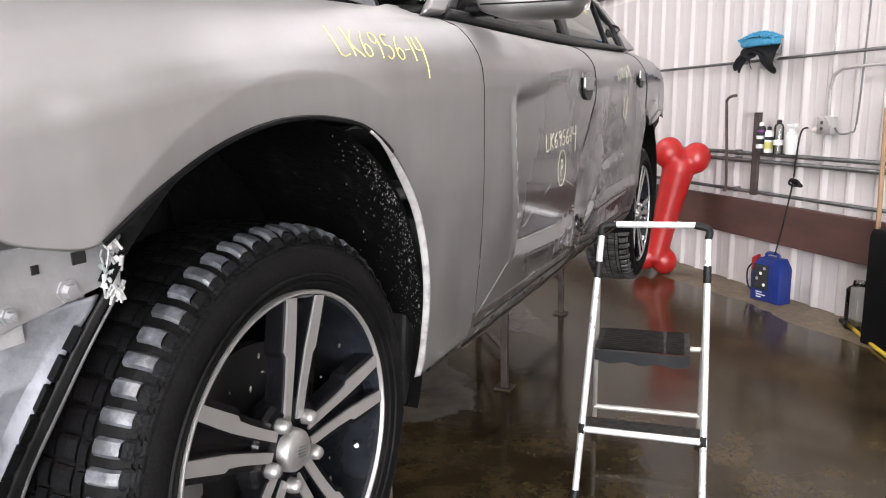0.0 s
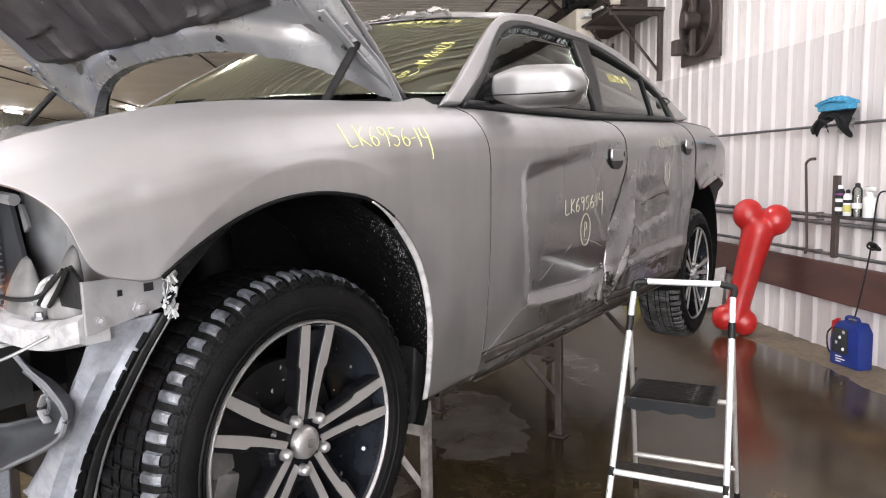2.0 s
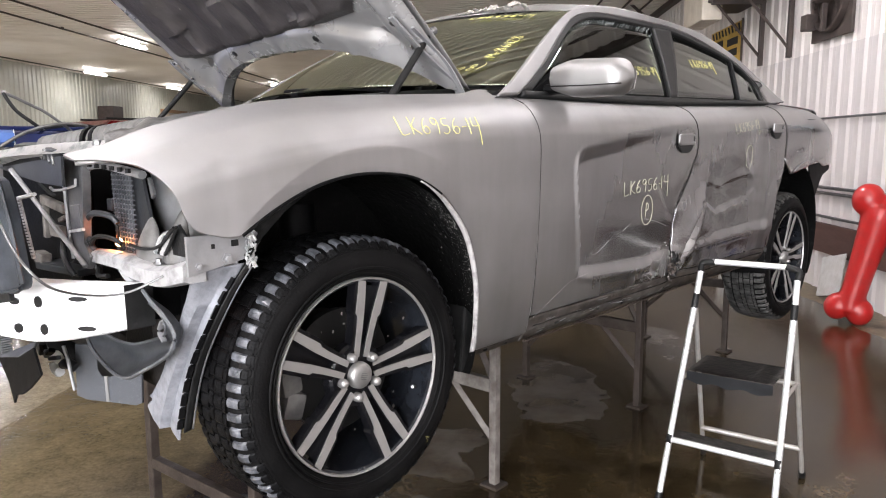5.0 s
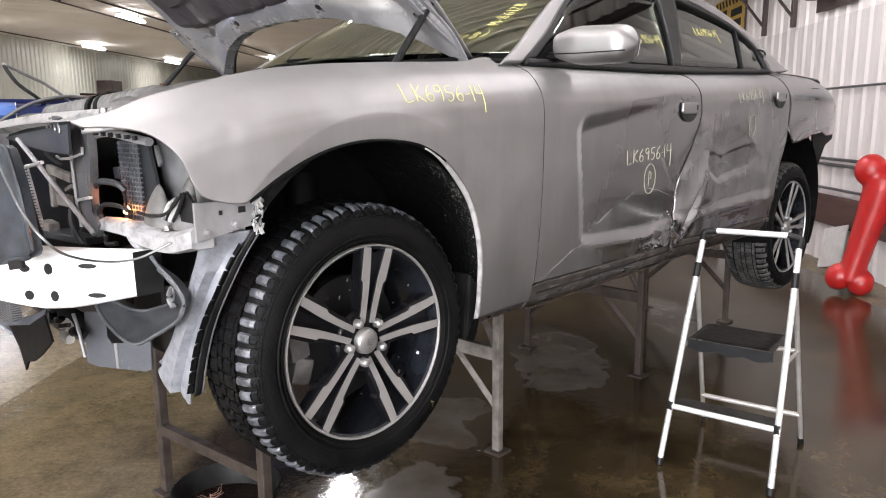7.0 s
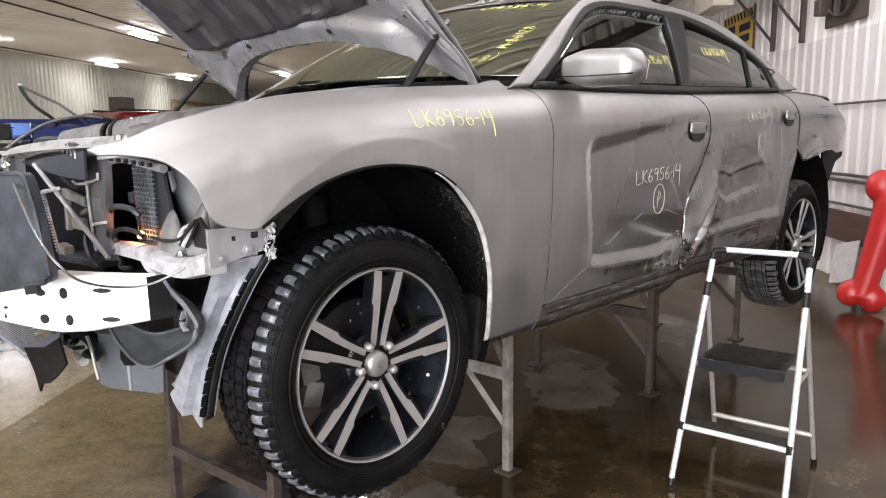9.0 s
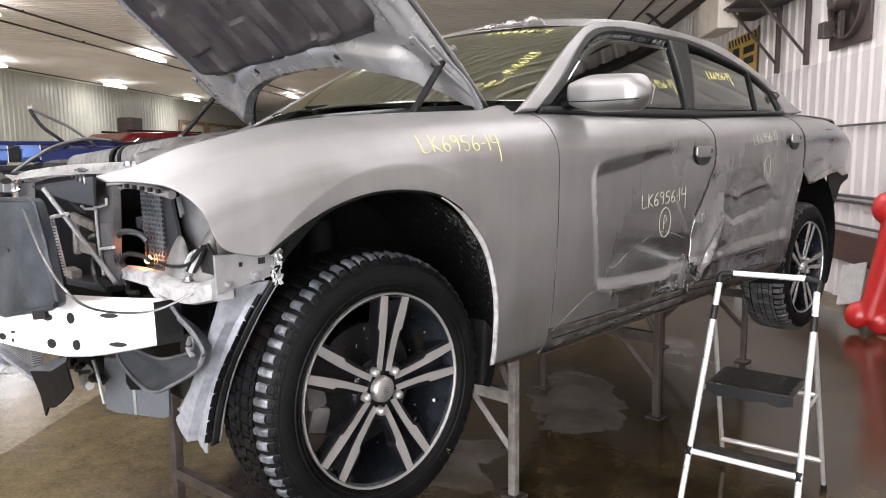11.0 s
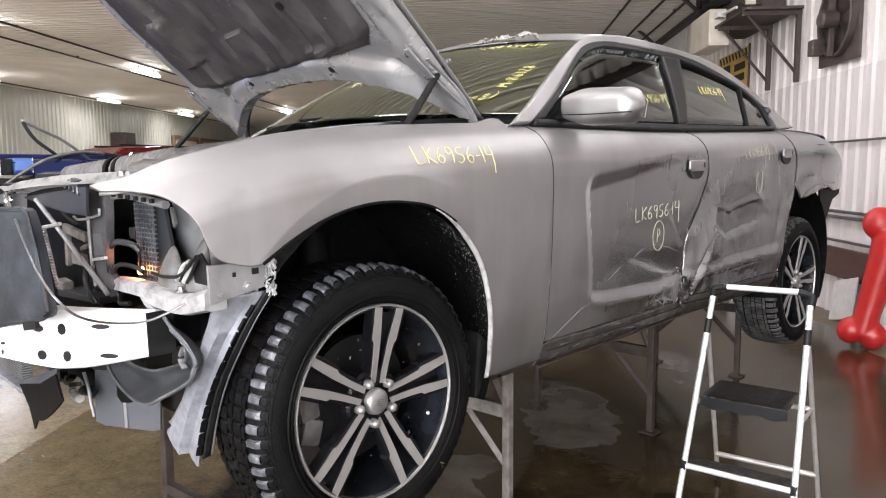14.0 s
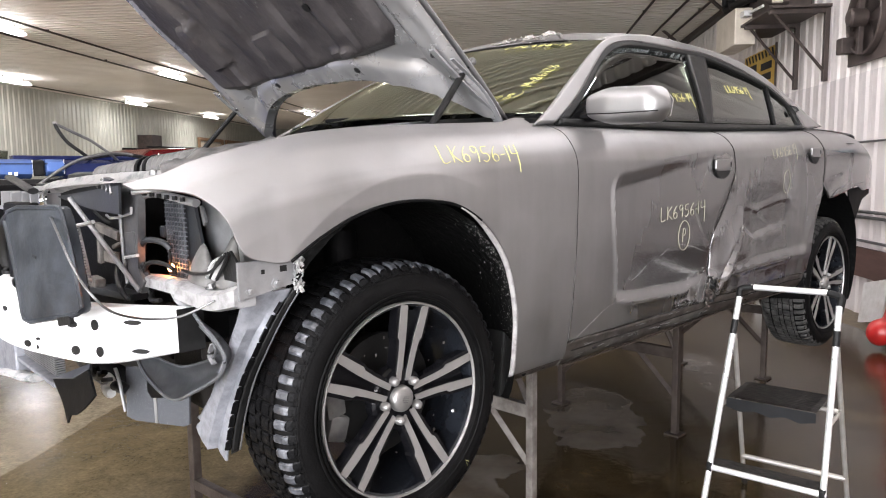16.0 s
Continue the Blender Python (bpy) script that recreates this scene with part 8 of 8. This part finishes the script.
for k, (y, z, w) in enumerate(((0.05, 0.075, 0.06), (0.03, 0.055, 0.09), (0.05, 0.035, 0.05))):
    part("print_bar", boxbm((-0.0765, y, z), (0.004, w, 0.008)), M_WHITE, js, smooth=False)
part("cable_clamp", slab([(0.13, 0.18), (0.19, 0.17), (0.19, 0.33), (0.14, 0.36)], 0.05, "x", 0.01), M_RED, js, "red clamp on the side")
part("clamp_cable", tubebm(spline([(0, 0.17, 0.30), (-0.03, 0.22, 0.22), (-0.02, 0.21, 0.08), (0, 0.14, 0.05)], 6), 0.007, 6), M_RUBBER, js)

# glass jug, black drum, broom, yellow hose
can(3.70, 2.42, 0.0, 0.075, 0.32, M_CLEAR, M_CLEAR, "clear glass jug on the floor beside the wall", "jug", (), 0.6, 0.03)
bm = slab([(-0.15, 0), (0.15, 0), (0.15, 0.66), (0.13, 0.70), (-0.13, 0.70), (-0.15, 0.66)], 0.30, "y", 0.015)
tagged(finish("black_bin", bm, M_BLACK, m=in_hall(3.66, 2.06, 0.0)), "tall black plastic bin by the wall", "bin")
wall_run("broom_handle", [(3.70, 2.30, 0.0), (3.73, 2.36, 0.8), (3.755, 2.40, 1.40)], 0.014, M_WOOD, "pale wooden broom handle leaning on the wall", "broom")
M_HOSE = mat("yellow_hose", (0.62, 0.42, 0.03), 0.5)
bm = tubebm(spline([(3.70, 2.48, 0.012), (3.62, 2.33, 0.012), (3.50, 2.1, 0.012), (3.35, 1.8, 0.012), (3.0, 1.2, 0.012), (2.6, 0.4, 0.012)], 8), 0.012, 10)
tagged(finish("hose", bm, M_HOSE, m=hall), "yellow rubber hose lying on the floor", "hose")
tagged(finish("hose_nozzle", tubebm([(3.70, 2.48, 0.018), (3.72, 2.56, 0.018)], 0.018, 10), M_RUBBER, m=hall), "black nozzle at the end of the yellow hose", "nozzle")

# exhaust fan on the wall
fan = thing("exhaust_fan", in_hall(3.80, 5.82, 2.98), "dirty brown wall-mounted exhaust fan with a motor", "exhaust fan")
bm = boxbm((0.0, 0, 0), (0.03, 0.84, 0.86), bev=0.006)
part("back_plate", bm, M_DARKMETAL, fan, smooth=False)
part("shroud_ring", lathe(bmesh.new(), [(-0.015, 0.37), (-0.07, 0.365), (-0.08, 0.35), (-0.07, 0.335), (-0.015, 0.33)], 48), M_DARKMETAL, fan)
bl = bmesh.new()
for k in range(5):
    a = radians(72 * k)
    for r0 in (0,):
        grid(bl, lambda s, t: (-0.045 + 0.04 * (t - 0.5), (0.07 + 0.25 * s) * math.cos(a + (t - 0.5) * (0.5 + 0.3 * s)), (0.07 + 0.25 * s) * math.sin(a + (t - 0.5) * (0.5 + 0.3 * s))), 6, 6)
bmesh.ops.solidify(bl, geom=bl.faces[:], thickness=0.004)
part("fan_blades", bl, M_DARKMETAL, fan)["kind"] = "stuff"
part("motor", lathe(bmesh.new(), [(-0.05, 0), (-0.05, 0.09), (-0.19, 0.09), (-0.21, 0.07), (-0.21, 0)], 24), M_DARKMETAL, fan, "grimy motor drum")
part("motor_arm", boxbm((-0.09, 0.0, -0.18), (0.05, 0.05, 0.36), bev=0.006), M_DARKMETAL, fan, smooth=False)
part("motor_arm", boxbm((-0.09, 0.0, 0.18), (0.05, 0.05, 0.36), bev=0.006), M_DARKMETAL, fan, smooth=False)
part("wiring_box", boxbm((-0.10, 0.30, -0.23), (0.12, 0.14, 0.16), bev=0.01), M_DARKMETAL, fan, smooth=False)

# unit heater on wall brackets
ht = thing("unit_heater", in_hall(3.82, 7.25, 3.22), "cream and brown gas unit heater on a bracketed steel shelf", "heater")
for v in (-0.44, 0.42):
    part("bracket_post", boxbm((-0.03, v, -0.32), (0.05, 0.06, 0.84), bev=0.004), M_DARKMETAL, ht, smooth=False)
    part("bracket_arm", boxbm((-0.33, v, 0.04), (0.66, 0.05, 0.05), bev=0.004), M_DARKMETAL, ht, smooth=False)
    part("bracket_brace", tubebm([(-0.05, v, -0.62), (-0.60, v, 0.03)], 0.018, 4), M_DARKMETAL, ht, smooth=False)
part("shelf_plate", boxbm((-0.34, 0.4, 0.08), (0.64, 1.9, 0.03)), M_DARKMETAL, ht, smooth=False)
part("cabinet", boxbm((-0.27, 0.75, 0.36), (0.50, 1.5, 0.52), bev=0.015), M_DARKMETAL, ht, "dark brown heater cabinet", smooth=False)
part("cabinet_end", boxbm((-0.60, 1.02, 0.09), (0.26, 0.86, 0.46), bev=0.02), M_CREAM, ht, "cream enamelled heater end", smooth=False)
for dy, r in ((0.0, 0.05), (0.30, 0.042)):
    pipe = spline([(-0.66, 1.02 + dy, 0.95), (-0.66, 1.02 + dy, 0.52), (-0.66, 0.97 + dy, 0.43), (-0.66, 0.85 + dy, 0.40), (-0.60, 0.52 + dy, 0.40), (-0.46, 0.42 + dy, 0.40)], 6)
    part("flue_pipe", tubebm(pipe, r, 12), M_RUBBER, ht, "black bent flue pipe")
part("valve_block", boxbm((-0.62, 0.52, 0.22), (0.10, 0.16, 0.07), bev=0.01), M_WHITE, ht, "white gas valve", smooth=False)
part("gas_line", tubebm([(-0.60, 0.44, 0.22), (-0.58, 0.02, 0.21)], 0.018, 8), M_WHITE, ht, "white gas line")
part("gas_pipe", tubebm(spline([(-0.52, -0.05, 0.7), (-0.55, -0.05, 0.4), (-0.56, -0.02, 0.28), (-0.45, 0.0, 0.24), (-0.3, 0.0, 0.25)], 6), 0.035, 10), M_DARKMETAL, ht)
part("valve", boxbm((-0.44, -0.03, 0.26), (0.12, 0.08, 0.07), bev=0.01), M_CREAM, ht, "brass-coloured gas valve", smooth=False)
part("name_bar", boxbm((-0.60, 0.746, 0.22), (0.12, 0.008, 0.06)), M_CLOTH_BLACK, ht, smooth=False)

# yellow and black sign
sg = thing("wall_sign", in_hall(3.80, 9.05, 2.86), "yellow warning sign with black hazard stripes on the wall", "sign")
part("plate", boxbm((0, 0, 0), (0.012, 1.3, 0.62), bev=0.003), M_SIGN, sg, smooth=False)
for k in range(9):
    bm = slab([(-0.06, -0.05), (0.0, -0.05), (0.06, 0.05), (0.0, 0.05)], 0.003, "x")
    bm.transform(Matrix.Translation((-0.009, -0.55 + 0.137 * k, 0.24)))
    part("hazard_stripe", bm, M_CLOTH_BLACK, sg, smooth=False)
for k, (a, z, w2, h) in enumerate(((-0.30, 0.07, 0.44, 0.10), (-0.30, -0.08, 0.40, 0.10), (0.25, 0.0, 0.3, 0.3))):
    part("print_bar", boxbm((-0.009, a, z), (0.003, w2, h)), M_CLOTH_BLACK, sg, smooth=False)
part("sign_edge", boxbm((-0.002, -0.66, 0), (0.02, 0.03, 0.66)), M_DARKMETAL, sg, smooth=False)
# brackets and pipe along the ceiling corner
for v in (9.6, 12.5):
    bm = tubebm([(U_RIGHT - 0.05, v, 3.55), (U_RIGHT - 0.75, v, CEIL - 0.04)], 0.03, 4)
    tagged(finish("roof_brace", bm, M_DARKMETAL, m=hall, smooth=False), "dark steel brace between wall and ceiling", "brace", "roof braces")

# ---- across the hall ----
# printed card standing on the trunk lid
cd = thing("card", car.matrix_basis @ pose(-0.42, 3.38, 0.772, 8, 0, 60), "small white printed card standing on the trunk lid", "card")
part("sheet", boxbm((0, 0, 0.042), (0.12, 0.03, 0.084), bev=0.002), M_PAPER, cd, smooth=False)
part("print_bar", boxbm((0, -0.016, 0.075), (0.116, 0.003, 0.012)), M_DARKMETAL, cd, smooth=False)
part("print_bar", boxbm((0, -0.016, 0.055), (0.08, 0.003, 0.006)), M_RED, cd, smooth=False)
# dark box high on the left wall, brown door frame
for v, z0, z1, w2 in ((25.0, 2.2, 3.05, 0.75),):
    cab_ = thing("wall_cabinet", in_hall(U_LEFT + 0.35, v, 0), "dark wall-mounted unit on the cream wall", "cabinet")
    part("body", boxbm((0, 0, (z0 + z1) / 2), (0.6, w2, z1 - z0), bev=0.02), M_DARKMETAL, cab_, smooth=False)
    part("duct", boxbm((0, 0.2, z0 - 0.3), (0.3, 0.5, 0.7), bev=0.02), M_DARKMETAL, cab_, smooth=False)
for k in range(3):
    dr = thing("overhead_door", in_hall(U_LEFT + 0.10, 31.2 + 3.1 * k, 0), "brown framed workshop door in the cream wall", "door", "doors in the cream wall")
    part("leaf", boxbm((0, 0, 1.5), (0.05, 2.5, 3.0), bev=0.01), M_CREAM, dr, smooth=False)
    for s in (-1.3, 1.3):
        part("jamb", boxbm((0.03, s, 1.55), (0.10, 0.12, 3.1)), M_WOOD, dr, smooth=False)
    part("lintel", boxbm((0.03, 0, 3.14), (0.10, 2.72, 0.14)), M_WOOD, dr, smooth=False)


# neighbouring blue vehicle with lidded side boxes
M_NAVY = mat("dark_blue_car_paint", (0.010, 0.018, 0.085), 0.25, 0.2, (0.006, 0.010, 0.05), 3, 0.6, 0, 60, 0.05, 0.5)
bv = thing("blue_truck", pose(-4.3, 0.2, 0), "blue service truck with lidded side boxes standing beside the silver car", "truck")
bm = slab([(-2.4, 0.62), (2.4, 0.62), (2.45, 1.0), (2.4, 1.46), (-2.3, 1.46), (-2.45, 1.1)], 1.66, "x", 0.03)
part("body", bm, M_NAVY, bv, "dark blue body side")
part("bed_edge", boxbm((0.80, 0, 1.465), (0.10, 4.6, 0.035), bev=0.008), M_RUBBER, bv, "black rubber edge below the boxes", smooth=False)


def side_box(y0, y1, z0, z1, material, label):
    bm = slab([(0.45, z0), (0.80, z0), (0.85, z0 + 0.03), (0.85, z1 - 0.02), (0.82, z1), (0.45, z1)], y1 - y0, "y", 0.006)
    bm.transform(Matrix.Translation((0, (y0 + y1) / 2, 0)))
    return part("side_box", bm, material, bv, label)


bx = side_box(-2.3, -0.232, 1.485, 1.604, M_BLUE_CAR, "bright blue lidded box")
part("lid_seam", boxbm((0.851, -1.2, 1.575), (0.004, 2.1, 0.006)), M_RUBBER, bx, smooth=False)
for k in range(2):
    part("print_bar", boxbm((0.852, -0.355 + 0.03 * k, 1.515), (0.003, 0.018, 0.022)), M_WHITE, bx, smooth=False)
side_box(-0.155, -0.055, 1.50, 1.604, M_BLUE_CAR, "bright blue box end")
side_box(-0.05, 2.3, 1.475, 1.598, M_NAVY, "dark blue box")
part("latch", boxbm((0.79, -0.193, 1.55), (0.08, 0.064, 0.10), bev=0.012), M_RUBBER, bv, "black latch between the boxes", smooth=False)
part("latch_edge", boxbm((0.845, -0.233, 1.55), (0.006, 0.004, 0.10)), M_WHITE, bv, smooth=False)
part("latch_edge", boxbm((0.845, -0.057, 1.56), (0.006, 0.004, 0.09)), M_WHITE, bv, smooth=False)
part("top_rail", boxbm((0.40, 1.0, 1.622), (0.10, 2.5, 0.03), bev=0.008), M_NAVY, bv, smooth=False)
part("bed_cover", boxbm((0.0, 0.6, 1.59), (0.7, 3.4, 0.03), bev=0.01), M_BLACK, bv, smooth=False)
bm = slab([(-1.6, 1.58), (-0.24, 1.58), (-0.23, 1.672), (-0.30, 1.675), (-0.42, 1.66), (-0.7, 1.64), (-1.6, 1.62)], 0.5, "x", 0.01)
part("cab_window", bm, M_GLASS, bv, "dark tinted window", smooth=False)
for y in (-1.6, 1.6):
    for sx in (-0.72, 0.72):
        wb = part("wheel", lathe(bmesh.new(), [(-0.11, 0.0), (-0.11, 0.2), (-0.11, 0.37), (-0.08, 0.395), (0.08, 0.395), (0.11, 0.37), (0.11, 0.2), (0.11, 0.0)], 32), M_TYRE, bv)
        wb.matrix_basis = pose(sx, y, 0.395)
part("rack_arm", tubebm(spline([(0.85, -0.095, 1.822), (0.85, -0.08, 1.785), (0.85, -0.03, 1.71), (0.85, 0.05, 1.645), (0.8, 0.12, 1.60)], 5), 0.011, 8), M_RUBBER, bv, "black rubber arm")
part("rack_arm", tubebm(spline([(0.85, -0.10, 1.822), (0.85, -0.05, 1.80), (0.85, 0.06, 1.745), (0.85, 0.11, 1.72), (0.85, 0.20, 1.655), (0.8, 0.28, 1.60)], 5), 0.009, 8), M_PIPE, bv, "bent grey arm")
part("arm_cap", boxbm((0.85, -0.095, 1.826), (0.02, 0.022, 0.016), bev=0.004), M_CONDUIT, bv)
part("stay_bar", tubebm(spline([(0.88, -0.25, 1.42), (0.88, -0.125, 1.515), (0.88, 0.025, 1.60), (0.88, 0.21, 1.642), (0.8, 0.4, 1.63), (0.7, 0.6, 1.59)], 6), 0.010, 8), M_PIPE, bv, "grey bent stay bar")
part("hose", tubebm(spline([(0.7, 0.1, 1.61), (0.8, 0.3, 1.64), (0.8, 0.5, 1.615), (0.75, 0.8, 1.62)], 6), 0.013, 8), M_RUBBER, bv, "black hose over the boxes")
# red car further off
rc = thing("red_van", pose(-11.8, 4.1, 0, 0, 0, 4) @ Matrix.Diagonal((1, 1, 1.085, 1)), "dark red van parked across the hall", "van")
bm = slab([(-2.1, 0.45), (2.1, 0.45), (2.15, 0.9), (1.5, 1.05), (0.9, 1.78), (0.2, 1.815), (-0.62, 1.80), (-1.5, 1.2), (-2.1, 1.05)], 1.65, "x", 0.08)
part("body", bm, M_REDCAR, rc, "dark red body")
for sx in (-0.5, 0.5):
    part("roof_rail", tubebm([(sx, -0.55, 1.835), (sx, 0.85, 1.815)], 0.018, 6), M_RUBBER, rc)
bm = slab([(0.85, 1.22), (0.6, 1.70), (-0.5, 1.72), (-1.15, 1.24)], 1.66, "x", 0.02)
part("window", bm, M_GLASS, rc, smooth=False)
for y in (-1.35, 1.35):
    for sx in (-0.75, 0.75):
        wb = part("wheel", lathe(bmesh.new(), [(-0.1, 0.0), (-0.1, 0.31), (-0.07, 0.335), (0.07, 0.335), (0.1, 0.31), (0.1, 0.0)], 32), M_TYRE, rc)
        wb.matrix_basis = pose(sx, y, 0.335)
# pan under the car's nose
pan = thing("drain_pan", pose(-0.924, 0.043, 0.002), "black rubber drain pan with a dry twig on the floor", "pan")
part("tub", lathe(bmesh.new(), [(0.0, 0.0), (0.0, 0.165), (0.04, 0.185), (0.11, 0.195), (0.118, 0.203), (0.122, 0.198), (0.11, 0.188), (0.04, 0.175), (0.01, 0.16), (0.01, 0.0)], 48, "Z"), M_RUBBER, pan)
part("waste_oil", lathe(bmesh.new(), [(0.035, 0.0), (0.035, 0.173)], 40, "Z"), mat("waste_oil", (0.02, 0.012, 0.009), 0.08), pan, "dark waste oil")
random.seed(5)
M_TWIG = mat("dry_reddish_twig", (0.22, 0.13, 0.10), 0.7)
tw = part("twig", tubebm([(0.03, -0.08, 0.03), (0.035, -0.085, 0.13)], [0.003, 0.0015], 5), M_TWIG, pan, "dry branching twig")
for k in range(16):
    z, a, ln = 0.05 + 0.005 * k, random.uniform(0, 6.28), random.uniform(0.02, 0.05)
    b = Vector((0.032, -0.083, z))
    part("twiglet", tubebm([b, b + Vector((ln * math.cos(a), ln * math.sin(a), 0.4 * ln)), b + Vector((1.5 * ln * math.cos(a + 0.3), 1.5 * ln * math.sin(a + 0.3), 0.8 * ln))], [0.0012, 0.0010, 0.0006], 4), M_TWIG, tw)
# clutter behind, under the car
jug = thing("oil_jug", in_hall(3.3, 6.3, 0), "yellowish plastic oil jug on the floor by the wall", "jug")
part("body", slab([(-0.1, 0), (0.1, 0), (0.1, 0.2), (0.04, 0.27), (-0.04, 0.27), (-0.1, 0.2)], 0.12, "y", 0.02), M_LABEL, jug)
part("cap", lathe(bmesh.new(), [(0.26, 0), (0.26, 0.03), (0.3, 0.03), (0.3, 0)], 14, "Z"), M_WHITE, jug)
bk = thing("bucket", in_hall(3.25, 6.75, 0), "white plastic bucket on the floor by the wall", "bucket")
part("body", lathe(bmesh.new(), [(0, 0), (0, 0.13), (0.34, 0.155), (0.345, 0.165), (0.33, 0.165), (0.03, 0.12), (0.03, 0)], 28, "Z"), M_WHITE, bk)
